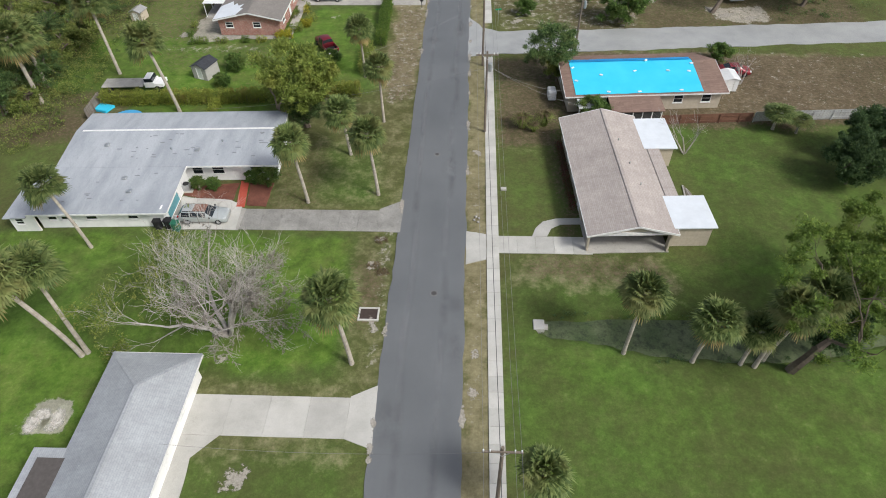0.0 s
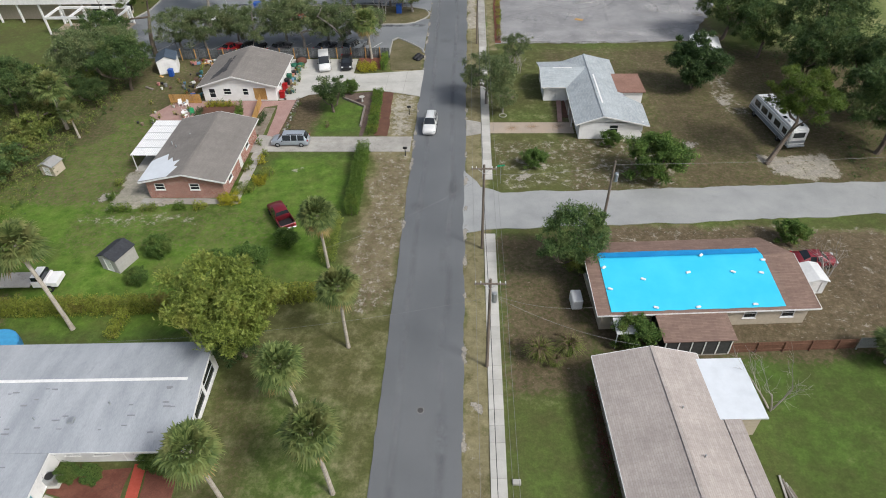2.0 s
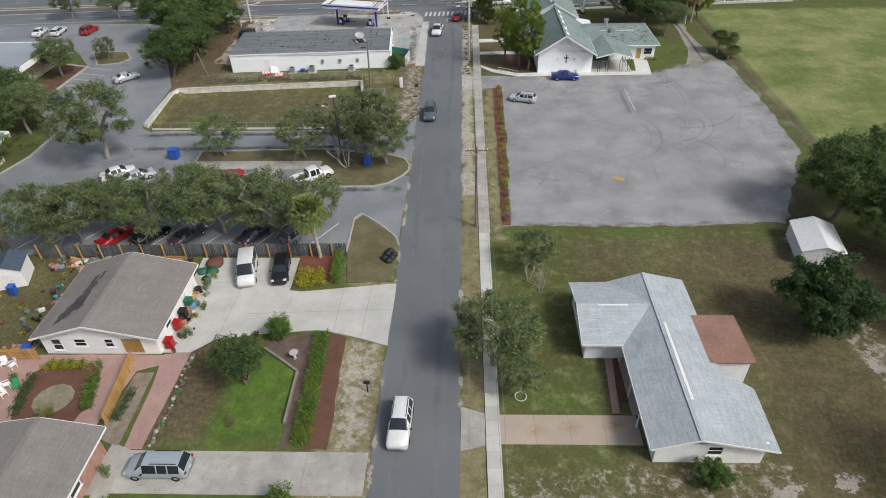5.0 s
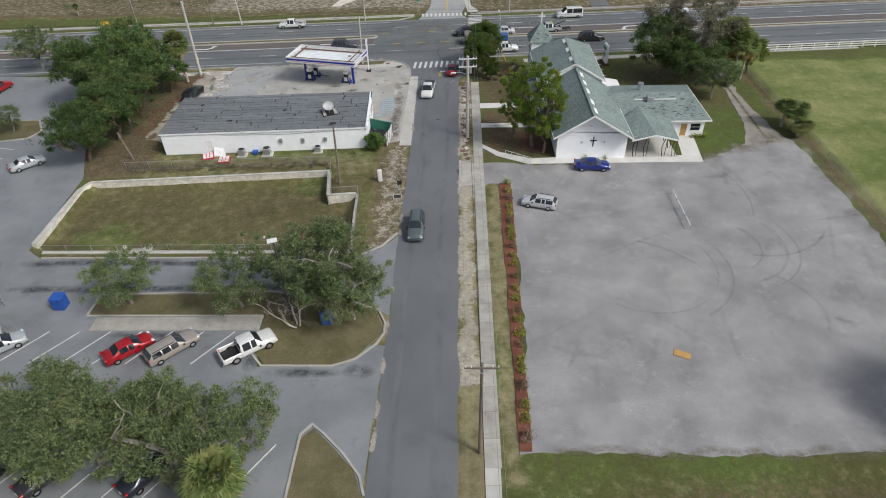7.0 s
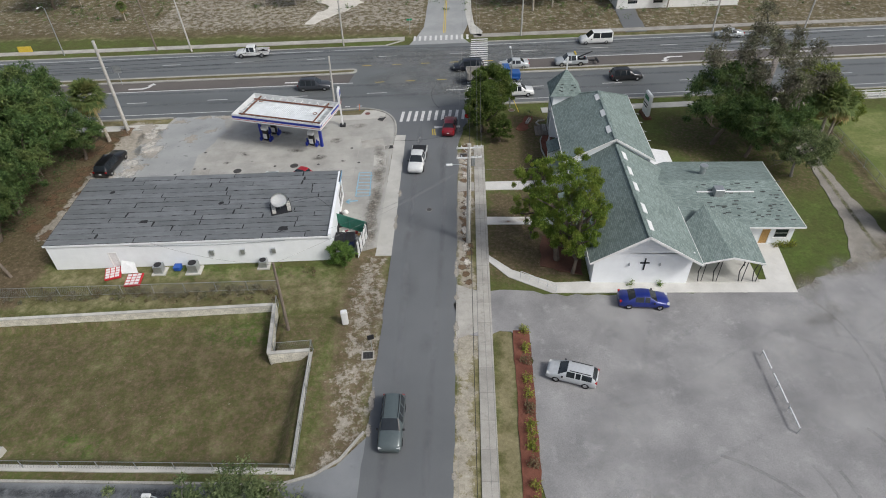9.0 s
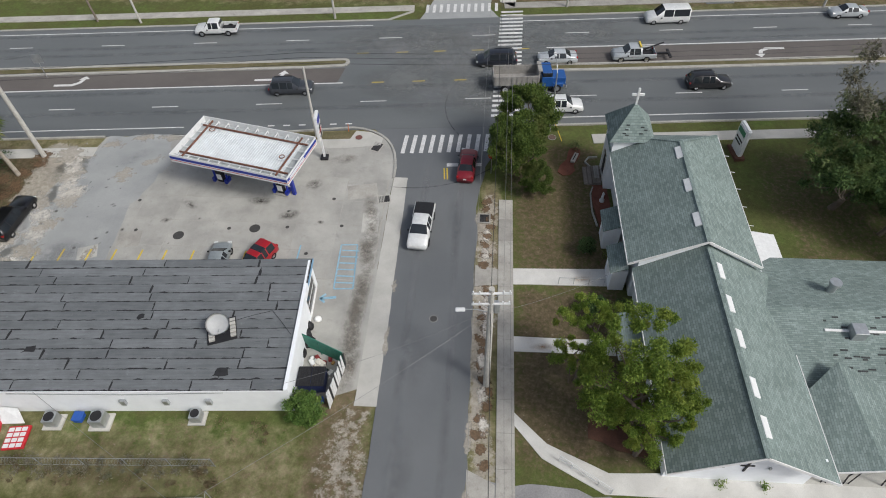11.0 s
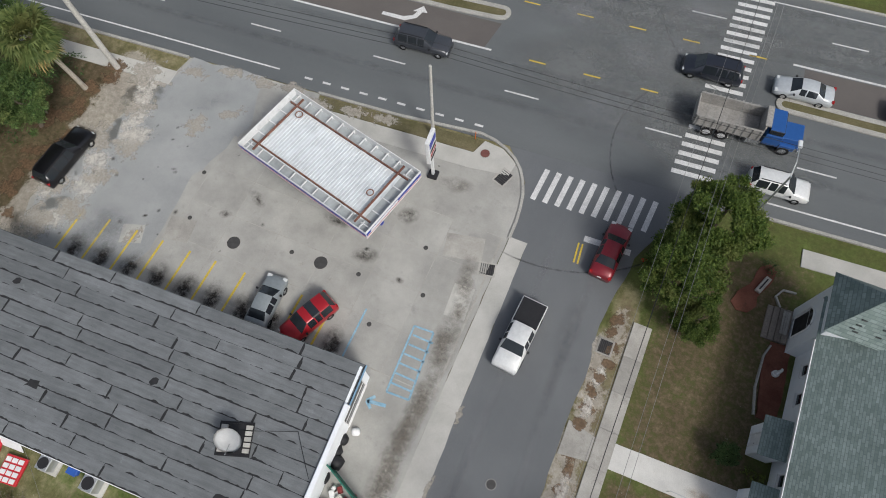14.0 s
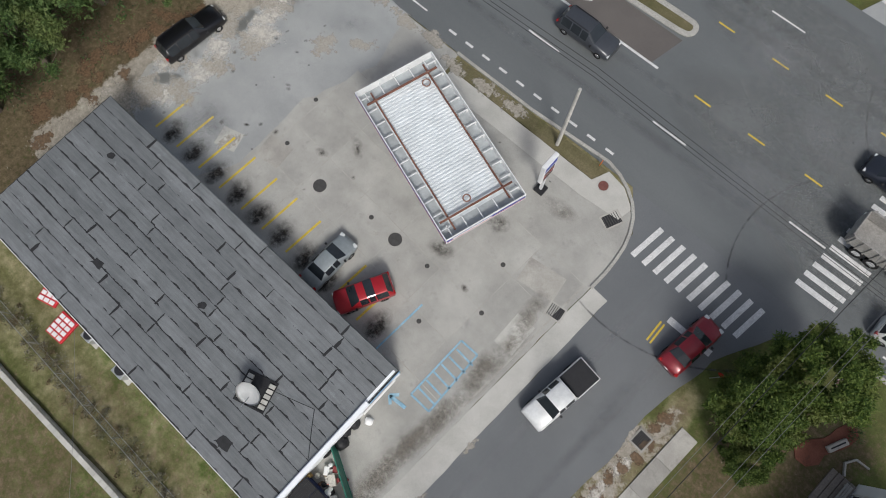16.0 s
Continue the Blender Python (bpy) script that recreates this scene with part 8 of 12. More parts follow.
# broadleaf trees
GREY_BARK = surf("grey_bark", (0.20, 0.18, 0.16), (0.30, 0.275, 0.25), 0.8, 7, 0.95, None, 0, 0.5)
OAK1 = make_tree("oak_tree", 11, 8.0, 4.2, LEAF_OAK, GREY_BARK, per=162, size=0.122, label="olive-green live oak with a broken crown", extra=95, clump=0.9, moss=5)
OAK2 = make_tree("oak_tree", 12, 8.0, 4.4, LEAF_OAK, GREY_BARK, per=162, size=0.107, label="grey-green live oak with gaps and bare limbs", extra=85, clump=0.82, spread=0.95, moss=8)
OAK3 = make_tree("oak_tree", 13, 9.0, 4.5, LEAF_GREEN, per=162, size=0.132, label="broad green tree with a dense uneven crown", extra=110, clump=0.92)
GREYOAK = make_tree("oak_tree", 41, 9.0, 4.6, leafy("grey_brown_leaves", (0.10, 0.095, 0.065), (0.20, 0.19, 0.135), (0.12, 0.15, 0.06), cut=0.5), GREY_BARK, per=200, size=0.12, label="old oak with thin grey-brown foliage and moss", extra=50, clump=0.9, spread=0.95, moss=16)
BUSHY = make_tree("round_bush", 14, 3.6, 2.0, leafy("bush_leaves", (0.05, 0.11, 0.025), (0.17, 0.265, 0.065), (0.19, 0.24, 0.06), cut=0.46), per=190, size=0.09, levels=2, label="round green bush on dry grass", category="bush", extra=60, clump=0.6, trunk_share=0.15)
YEL = make_tree("broadleaf_tree", 15, 8.6, 3.8, LEAF_YELLOW, per=260, size=0.13, label="yellow-green broadleaf tree with a full crown", extra=70, clump=0.95)
PINE = make_tree("pine_tree", 16, 13.0, 4.6, LEAF_PINE, per=270, size=0.13, label="tall pine with bright green needle clumps", extra=46, clump=0.95, spread=0.8, hollow=0.55, trunk_share=0.34, flat_=0.6)
CEDAR = make_tree("cedar_tree", 17, 7.0, 3.0, LEAF_DARK, per=260, size=0.12, label="dark green conical evergreen tree", extra=60, clump=0.8)
MAGN = make_tree("magnolia_tree", 18, 8.2, 4.2, LEAF_DARK, per=240, size=0.15, label="dense dark green magnolia tree", extra=85, clump=0.95, trunk_share=0.16)
for p, x, y, s, rz in ((OAK1, 2.6, 111.5, 1.0, 0), (OAK2, 7.6, 125.5, 0.6, 40), (OAK2, 4.9, 108.6, 0.5, 10), (MAGN, 33.6, 116.2, 1.0, 10), (OAK3, 43.5, 134.4, 1.2, 60), (OAK3, 51, 137, 1.2, 90), (OAK3, 52, 98, 1.4, 80),
                       (OAK3, 56, 106, 1.5, 120), (OAK3, 50, 115, 1.25, 200), (OAK3, 54, 124, 1.5, 20), (OAK3, 47, 127, 1.0, 90), (OAK2, -13.1, 150.6, 1.15, 0), (OAK2, -10.8, 148.6, 0.85, 60), (OAK2, -15.4, 151.6, 0.9, 200), (OAK2, -34.3, 150.9, 0.75, 90), (OAK2, -22.6, 150.4, 0.85, 130),
                       (OAK2, -51.3, 150.4, 1.35, 10), (OAK3, -53.0, 180.6, 1.0, 30), (OAK3, -51.6, 187.0, 1.05, 70), (OAK3, -60.5, 127.0, 0.95, 0), (OAK2, -49.4, 130.4, 0.9, 50), (OAK1, -44.8, 130.2, 0.95, 100), (OAK2, -36.3, 131.2, 0.9, 150),
                       (OAK1, -28.5, 132.0, 1.05, 200), (OAK2, -32, 134, 0.95, 20), (OAK2, -21.8, 131.5, 0.95, 240), (OAK1, -24.8, 134.6, 0.8, 280), (OAK2, -17.6, 133.2, 0.8, 300), (OAK1, -40.4, 133.4, 0.85, 330),
                       (OAK3, -53.6, 199, 1.4, 0), (OAK3, -57, 207, 1.3, 50), (OAK3, -60, 199, 1.25, 90), (OAK3, -49.8, 204, 0.8, 130), (OAK3, -52, 192, 1.05, 170), (OAK3, 33.4, 207.5, 1.25, 0), (OAK3, 36.6, 204.2, 0.95, 60), (GREYOAK, 38.6, 209.8, 1.7, 50), (OAK3, 41.6, 206.5, 0.85, 200), (YEL, 46.6, 211.0, 1.1, 90), (YEL, 50.0, 210.0, 0.75, 30), (OAK1, 40.6, 199.6, 0.85, 20),
                       (YEL, -20.4, 64.0, 1.28, 0), (OAK3, -20.0, 63.9, 0.55, 200), (OAK3, 10.4, 75.8, 0.85, 0), (YEL, 11.4, 75.0, 0.45, 70), (BUSHY, 22.5, 92.4, 1.75, 0), (BUSHY, -17.9, 115.0, 0.62, 0),
                       (BUSHY, 8.2, 94.8, 0.75, 20), (BUSHY, 18.6, 99.9, 0.65, 0), (BUSHY, 14.8, 65.9, 0.95, 0), (OAK1, -60.5, 119, 1.15, 0), (OAK3, -52.6, 116.4, 0.95, 0), (OAK1, -57.5, 124, 0.95, 40), (OAK3, -55.4, 111, 0.5, 0), (OAK3, -69.8, 154.6, 1.0, 20), (OAK1, -67.4, 158.5, 1.05, 70), (OAK3, -72.0, 164.5, 0.95, 120), (OAK1, -74.4, 181.5, 0.95, 10), (OAK2, -69.5, 190, 0.55, 0), (OAK3, -65, 97, 0.8, 60), (OAK3, -66, 108, 1.0, 0),
                       (OAK3, -60.5, 66, 0.75, 0), (OAK3, -58, 53, 0.8, 0), (BUSHY, -33, 77.6, 0.75, 0), (BUSHY, -26.3, 76.2, 0.55, 0), (BUSHY, -19.6, 79.2, 0.68, 0), (BUSHY, -22.6, 75.0, 1.0, 40), (BUSHY, -33.6, 73.2, 0.6, 0),
                       (MAGN, 41, 54, 0.0001 + 0.75, 0), (OAK1, 48, 56, 1.0, 0), (CEDAR, 44, 59, 0.9, 0),
                       (OAK3, -84, 262, 1.2, 0), (OAK1, -34, 263, 0.95, 0), (OAK3, 12, 262, 1.1, 0), (OAK1, 22, 264, 1.2, 0), (OAK3, 34, 266, 1.2, 0), (OAK1, 50, 266, 1.0, 0), (OAK3, 64, 268, 1.2, 0),
                       (OAK2, -90, 216, 0.9, 0), (OAK2, -79, 216, 1.0, 50), (OAK2, -72, 214.5, 0.8, 90), (BUSHY, 34.2, 80.4, 0.8, 0), (BUSHY, -22.6, 52.9, 0.75, 0), (BUSHY, -30.2, 51.9, 0.45, 0), (BUSHY, -28.4, 51.8, 0.45, 0), (BUSHY, -24.4, 53.1, 0.45, 0),
                       (BUSHY, -12.4, 183.5, 0.75, 0), (CEDAR, 9.6, 200.6, 0.28, 0), (CEDAR, 9.8, 194, 0.3, 0)):
    place(p, x, y, s * (1.12 if x < -8 and 128 < y < 153 else 1.0), rz, sz=s * 1.05 if x < -8 and 128 < y < 153 else None)
# the rank thicket west of the gardens
VINES = make_tree("thicket_bush", 61, 3.6, 2.5, LEAF_VINE, per=64, size=0.15, levels=2, label="rank yellow-green bush grown over with vines", category="bush", extra=34, clump=0.85, trunk_share=0.12)
TANGLE = make_tree("thicket_bush", 62, 4.6, 2.6, LEAF_GREEN, per=64, size=0.15, levels=2, label="dark green bush in the thicket", category="bush", extra=34, clump=0.9, trunk_share=0.12)
r = random.Random(63)
for k in range(40):
    y = 67.5 + 1.3 * k + r.uniform(-1, 1)
    x = (-57.5 - 0.06 * (y - 68)) - (0.5 if k % 3 == 0 else r.uniform(3.0, 16.0))
    place((VINES, TANGLE)[k % 5 in (1, 3)], x, y, r.uniform(0.75, 1.25), r.uniform(0, 360), sz=r.uniform(0.6, 1.1))
drop_proto(VINES)
drop_proto(TANGLE)
# young pine woods in the south-east corner by the ditch
BIGPINE = make_tree("pine_tree", 26, 15.5, 6.0, LEAF_PINE, per=170, size=0.14, label="tall spreading pine beside the ditch", extra=26, clump=0.9, spread=0.9, hollow=0.6, trunk_share=0.36, flat_=0.6, lean=(0.28, 0.12), levels=4)
place(BIGPINE, 26.8, 29.7, 1.0, 0)
drop_proto(BIGPINE)
LEANPINE = make_tree("pine_tree", 29, 12.0, 4.3, LEAF_PINE, per=230, size=0.12, label="leaning pine with a bare trunk beside the motorhome", extra=60, clump=0.8, hollow=0.5, trunk_share=0.5, flat_=0.6, lean=(0.75, 0.45), levels=3)
place(LEANPINE, 37.4, 95.6, 1.0, 0)
drop_proto(LEANPINE)
TALLPINE = make_tree("pine_tree", 45, 14.5, 4.0, LEAF_PINE, per=200, size=0.12, label="tall leaning pine with a long bare trunk", extra=50, clump=0.85, hollow=0.5, trunk_share=0.5, flat_=0.6, lean=(-0.45, 1.1), levels=3)
place(TALLPINE, -53.4, 128.6, 1.0, 0)
drop_proto(TALLPINE)
place(PINE, 31.5, 33, 0.9, 140)
place(PINE, 34, 38, 0.85, 220)
place(CEDAR, 29.4, 31.8, 0.9, 20)
LEAF_GLOSS = leafy("glossy_leaves", (0.034, 0.072, 0.014), (0.145, 0.20, 0.044), (0.135, 0.15, 0.045))
NEAROAK = make_tree("oak_tree", 33, 8.6, 3.5, LEAF_GLOSS, per=400, size=0.08, label="dense dark green oak beside the crossing", extra=95, clump=0.75, hollow=0.45, trunk_share=0.2)
place(NEAROAK, 2.9, 210.9, 0.86, 0, sz=0.86)
place(NEAROAK, 4.3, 214.2, 0.92, 130, sz=0.98)
place(NEAROAK, 5.3, 208.3, 0.5, 220, sz=0.45)
NEARPINE = make_tree("pine_tree", 36, 13.0, 4.4, leafy("young_pine_needles", (0.085, 0.155, 0.024), (0.265, 0.36, 0.062), (0.31, 0.35, 0.07)), per=420, size=0.075, label="bright green pine before the church hall", extra=62, clump=0.78, hollow=0.6, trunk_share=0.22, flat_=0.7)
place(NEARPINE, 10.2, 184.0, 0.88, 0, sz=1.0)
place(NEARPINE, 7.8, 187.6, 0.55, 80, sz=0.8)
place(NEARPINE, 11.6, 182.0, 0.6, 150, sz=0.92)
drop_proto(NEAROAK)
drop_proto(NEARPINE)
for p in (OAK1, OAK2, OAK3, GREYOAK, BUSHY, YEL, PINE, CEDAR, MAGN):
    drop_proto(p)


def bare_tree(x, y, seed, height, r, label, moss=True):
    """A leafless tree: several long limbs from a low fork, each dividing into fine twigs."""
    rng = np.random.default_rng(seed)
    t = thing("bare_tree", x, y, 0, 0, label, "tree")
    bm = bmesh.new()
    tips, mids = [], []

    def grow(p, d, L, rad, lev):
        pts, rr = [p.copy()], [rad]
        for k in range(4):
            d = (d + Vector(rng.normal(size=3)) * 0.11 + Vector((0, 0, 0.05))).normalized()
            p = p + d * (L / 4)
            pts.append(p.copy())
            rr.append(rad * (1 - 0.1 * (k + 1)))
        tube(bm, pts if lev > 1 else pts[::2], rr if lev > 1 else rr[::2], 6 if lev > 2 else 3, cap=False)
        mids.append((pts[2], lev))
        if lev == 0:
            tips.append(p)
            return
        for k in range(3):
            q = pts[(4, 3, 2)[k]]
            grow(q, (d + Vector(rng.normal(size=3)) * (0.42 if lev > 1 else 0.6)).normalized(), L * rng.uniform(0.6, 0.8), max(0.009, rr[-1] * (0.74, 0.56, 0.5)[k]), lev - 1)
    if moss:
        t.matrix_basis = pose(x, y, 0) @ Matrix.Diagonal((1.2, 1.2, 1.12, 1))
    n = 8 if moss else 3
    for k in range(n):
        az = 6.2832 * k / n + rng.uniform(-0.3, 0.3)
        el = rng.uniform(0.75, 1.4)
        grow(Vector((0.15 * math.cos(az), 0.15 * math.sin(az), -0.1)), Vector((math.cos(az) * math.cos(el), math.sin(az) * math.cos(el), math.sin(el))), height * 0.34, r, 5 if moss else 3)
    part("trunk", bm, BARE_BARK, t)
    if moss:
        pick = [tuple(p - Vector((0, 0, 0.2))) for k, (p, lv) in enumerate(mids) if lv in (1, 2) and p.x > -2.0 and p.z < height * 0.55]
        V, F = leaves(np.array(pick), rng.uniform(0.2, 0.5, len(pick)), 14, 0.1, rng, 1.5, 0.8)
        ob = tagged(new("hanging_moss", from_arrays("hanging_moss", V, F, MOSS)), kind="stuff")
        ob.parent = t
        side = [tuple(p) for p in tips if p.x < -3.0 and p.z < 7.5]
        if side:
            V, F = leaves(np.array(side), rng.uniform(0.3, 0.6, len(side)), 16, 0.12, rng)
            ob = new("leaves", from_arrays("leaves", V, F, LEAF_YELLOW))
            ob.parent = t


bare_tree(-21.2, 32.1, 5, 12.6, 0.17, "large grey leafless tree hung with moss")
bare_tree(-59.6, 131.0, 27, 12.5, 0.13, "tall dead grey pine beside the car park", False)
bare_tree(24.8, 59.2, 6, 8.0, 0.09, "small pale leafless tree", False)


def hedge(x0, y0, x1, y1, w, h, leaf, label, per=46, step=0.5, size=0.09):
    """A hedge as stems and clumps of leaves with a rough clipped outline."""
    rng = np.random.default_rng(int(abs(x0 * 13 + y0 * 7)))
    L = math.hypot(x1 - x0, y1 - y0)
    t = thing("hedge", x0, y0, 0, math.degrees(math.atan2(y1 - y0, x1 - x0)), label, "hedge")
    cs, bm = [], bmesh.new()
    for k in range(int(L / step)):
        x = (k + 0.5) * step
        tube(bm, [(x, 0, -0.05), (x + 0.1, 0.05, h * 0.7)], [0.04, 0.02], 4)
        for j in range(max(2, int(w / 0.45))):
            for i in range(max(2, int(h / 0.45))):
                yy = -w / 2 + (j + 0.5) * w / max(2, int(w / 0.45))
                zz = (i + 0.6) * h / max(2, int(h / 0.45)) * rng.uniform(0.85, 1.08)
                cs.append((x + rng.uniform(-0.2, 0.2), yy * rng.uniform(0.8, 1.15), zz))
    part("stem", bm, BARK, t)["kind"] = "stuff"
    V, F = leaves(np.array(cs), np.full(len(cs), 0.36), per, size, rng, 0.9)
    ob = new("foliage", from_arrays("foliage", V, F, leaf))
    ob.parent = t
    return t


hedge(-13.4, 84.4, -13.7, 98.8, 1.6, 2.0, LEAF_HEDGE, "tall clipped green hedge beside the lawn")
hedge(-13.2, 102.8, -13.7, 115.4, 1.5, 1.0, LEAF_HEDGE, "low clipped bright green hedge")
hedge(-48.5, 68.6, -33.2, 69.3, 1.4, 2.0, LEAF_MIX, "long overgrown hedge with yellowing leaves", 44)
hedge(-33.2, 69.3, -22.5, 70.0, 1.4, 2.0, LEAF_MIX, "long overgrown hedge with browning leaves", 44)
hedge(-22, 70.6, -14.2, 71.4, 1.4, 2.0, LEAF_MIX, "overgrown hedge above the street verge", 44)
hedge(-33.1, 65.6, -32.8, 69, 0.9, 1.5, LEAF_MIX, "short browning hedge beside the lawn", 44)
hedge(-14.8, 76.5, -15.2, 84, 1.8, 1.7, LEAF_YELLOW, "loose yellow-green shrub row", 44, 0.6, 0.1)
hedge(-17.8, 122.6, -14.6, 122.9, 1.3, 0.8, LEAF_GOLD, "golden-leaved shrub bed by the drive", 46, 0.5, 0.09)
hedge(-13.8, 122.8, -13.8, 127.6, 1.0, 1.5, LEAF_HEDGE, "green shrubs along the yard edge", 46)
hedge(-39.0, 110.9, -34.9, 111.1, 0.9, 0.7, LEAF_GOLD, "yellow-green shrubs round the flower bed", 46, 0.5, 0.09)
hedge(-33.6, 109.8, -32.6, 105.8, 1.2, 0.9, LEAF_HEDGE, "green shrubs round the flower bed", 46)
hedge(-38.7, 105.4, -39.5, 110.0, 0.9, 0.7, LEAF_DARK, "dark shrubs round the flower bed", 46)
hedge(-29.6, 104.8, -29.4, 108.6, 0.7, 0.8, LEAF_DARK, "narrow dark green shrubs by the fence", 46)
for k in range(9):
    r = random.Random(k + 40)
    hedge(-28.4 + r.uniform(-0.3, 0.5), 87.0 + 1.6 * k, -27.9 + r.uniform(-0.2, 0.6), 87.8 + 1.6 * k, 0.9, r.uniform(0.6, 1.1), (LEAF_GOLD, LEAF_YELLOW, LEAF_HEDGE)[k % 3], "small yellow-green garden shrub", 46, 0.45, 0.09) if k in (0, 1, 2, 4, 5, 8) else None
for k in range(24):
    r = random.Random(k + 80)
    y = 134.5 + k * 1.68 + r.uniform(-0.4, 0.4)
    hedge(5.25 + (y - 133.5) * 0.019, y, 5.3 + (y - 133.5) * 0.019, y + r.uniform(0.8, 1.4), r.uniform(0.6, 0.95), r.uniform(0.4, 0.75), LEAF_TAN if k % 3 == 0 else LEAF_MIX, "small dry shrub in the red mulch", 18, 0.42, 0.1)


def scrub(name, rects, count, size, leaf, label, seed, h=0.5):
    """Weeds and undergrowth over stretches of the plan."""
    rng = np.random.default_rng(seed)
    cs = []
    for x0, x1, y0, y1 in rects:
        n = max(1, int(count * (x1 - x0) * (y1 - y0)))
        cs.append(np.stack([rng.uniform(x0, x1, n), rng.uniform(y0, y1, n), rng.uniform(0.03, h, n)], -1))
    cs = np.concatenate(cs)
    V, F = leaves(cs, rng.uniform(0.2, 0.75, len(cs)) * (0.5 + h), 40, size * 0.75, rng, 0.6)
    V[:, 2] = np.maximum(V[:, 2], 0.0)
    return tagged(new(name, from_arrays(name, V, F, leaf)), label, "undergrowth", "", "stuff")


scrub("undergrowth", [(-72, -53, 58, 118), (-56, -51, 60, 80)], 0.75, 0.16, LEAF_VINE, "dense yellow-green vine thicket", 1, 1.7)
scrub("undergrowth", [(-70, -52, 112, 128), (-64, -50, 184, 212)], 0.5, 0.2, LEAF_DARK, "dense dark green undergrowth", 21, 1.6)
scrub("undergrowth", [(-66, -52, 62, 112), (-60, -51, 190, 210), (46, 62, 92, 130)], 0.3, 0.2, LEAF_GREEN, "green undergrowth among the trees", 2, 1.2)
scrub("weeds", [(3.4, 10, 63.5, 67), (-20, -14, 181, 183), (30, 38, 82, 83)], 0.6, 0.1, LEAF_TAN, "straw-coloured weeds", 3, 0.4)
scrub("weeds", [(-46.5 + 2.83 * k, -43.7 + 2.83 * k, 177.2 + 0.14 * k, 178.7 + 0.14 * k) for k in range(10)], 3.0, 0.11, leafy("dead_vines", (0.13, 0.122, 0.09), (0.27, 0.25, 0.19), (0.13, 0.15, 0.07), cut=0.4), "tangled grey dead weeds along the chain-link fence", 44, 0.45)
scrub("weeds", [(-48, -17, 177.4, 179.4)], 1.0, 0.1, LEAF_TAN, "dry weeds along the fence", 4, 0.35)
scrub("undergrowth", [(6, 60, 250, 262), (-100, -60, 252, 270), (-10, 8, 258, 270)], 0.12, 0.2, LEAF_GREEN, "clumps of green scrub beyond the highway", 15, 1.3)
scrub("undergrowth", [(-75, -64.5, 152, 164), (-76, -72.5, 174, 186)], 0.35, 0.16, LEAF_GREEN, "low green planting beside the building", 16, 0.8)
scrub("far_scrub", [(-110, -10, 258, 300), (5, 110, 256, 300)], 0.05, 0.25, LEAF_OAK, "patchy scrub beyond the highway", 5, 0.8)
scrub("ditch_weeds", [(16, 32, 30.0, 30.8), (7, 16, 34.5, 35.1), (16, 34, 34.9, 35.5)], 2.4, 0.1, LEAF_DARK, "rank green weeds along the ditch", 6, 0.25)


for x, y, x2, lf in ((-42.3, 85.2, -39.5, LEAF_HEDGE), (-38.4, 85.3, -36.6, LEAF_YELLOW), (-34.6, 85.6, -33.2, LEAF_HEDGE), (-32.2, 85.8, -30.6, LEAF_MIX), (-43.4, 87.5, -42.2, LEAF_HEDGE), (-43.8, 90.5, -42.8, LEAF_YELLOW)):
    hedge(x, y, x2, y + 0.3, 1.1, 0.9, lf, "loose shrubs in the border by the brick house", 46, 0.45, 0.09)
for x, y, r in ((-25.5, 90.9, 1.5), (-29.0, 87.0, 1.4), (-27.3, 88.9, 1.2)):
    hedge(x - r / 2, y, x + r / 2, y + 0.2, r, 1.0, LEAF_GOLD if r > 1.3 else LEAF_YELLOW, "yellow-green leafy shrub beside the walk", 46, 0.45, 0.09)
# ---- stains: thin worn films with ragged, fading edges ----
def film(name, c1, c2, strength=0.8, grain=1.6, rough=0.9, inner=0.15, crisp=0.0, round_=True, rim=0.08):
    """A thin stain: soft and cloudy, or with crisp ragged rims; round_: fading towards the rim of its disc."""
    m, n, l, b = nodes_of(name, rough, 0, 0.2)
    o = where(n)
    v = where(n, True)
    ln = n.new("ShaderNodeVectorMath")
    ln.operation = 'LENGTH'
    l.new(o, ln.inputs[0])
    f1, f2 = tex_noise(n, l, v, grain, 9, 0.75), tex_noise(n, l, v, grain * 5, 5, 0.7)
    if round_:
        edge = ramp(n, l, ln.outputs["Value"], [(inner, 1.0), (1.0, 0.0)])
    else:
        edge = ramp(n, l, f2, [(0.2, 0.7), (0.6, 1.0)])
    if crisp:
        a = ramp(n, l, calc(n, l, 'ADD', calc(n, l, 'MULTIPLY', edge, 0.62), calc(n, l, 'MULTIPLY', calc(n, l, 'SUBTRACT', f1, 0.5), crisp)), [(0.36, 0.0), (0.36 + rim, 1.0)])
    else:
        a = calc(n, l, 'MULTIPLY', edge, ramp(n, l, f1, [(0.36, 0.0), (0.6, 1.0)]))
    l.new(calc(n, l, 'MULTIPLY', a, strength), b.inputs["Alpha"])
    l.new(mixc(n, l, ramp(n, l, f2, [(0.35, 0.0), (0.65, 1.0)]), c1, c2), b.inputs["Base Color"])
    return m


F_OIL = film("oil_film", (0.035, 0.03, 0.027), (0.09, 0.08, 0.07), 0.95)
F_GRIME = film("grime_film", (0.12, 0.105, 0.088), (0.20, 0.18, 0.155), 0.75, 0.7)
F_DARK = film("damp_film", (0.10, 0.104, 0.112), (0.125, 0.129, 0.137), 0.3, 0.35)
F_PALE = film("dust_film", (0.27, 0.245, 0.205), (0.47, 0.44, 0.39), 0.8, 1.3, crisp=1.9)
F_TRACK = film("tyre_track_film", (0.20, 0.20, 0.203), (0.245, 0.245, 0.248), 0.2, 0.9)
F_LIGHT = film("worn_film", (0.21, 0.216, 0.228), (0.24, 0.246, 0.258), 0.45, 0.3)
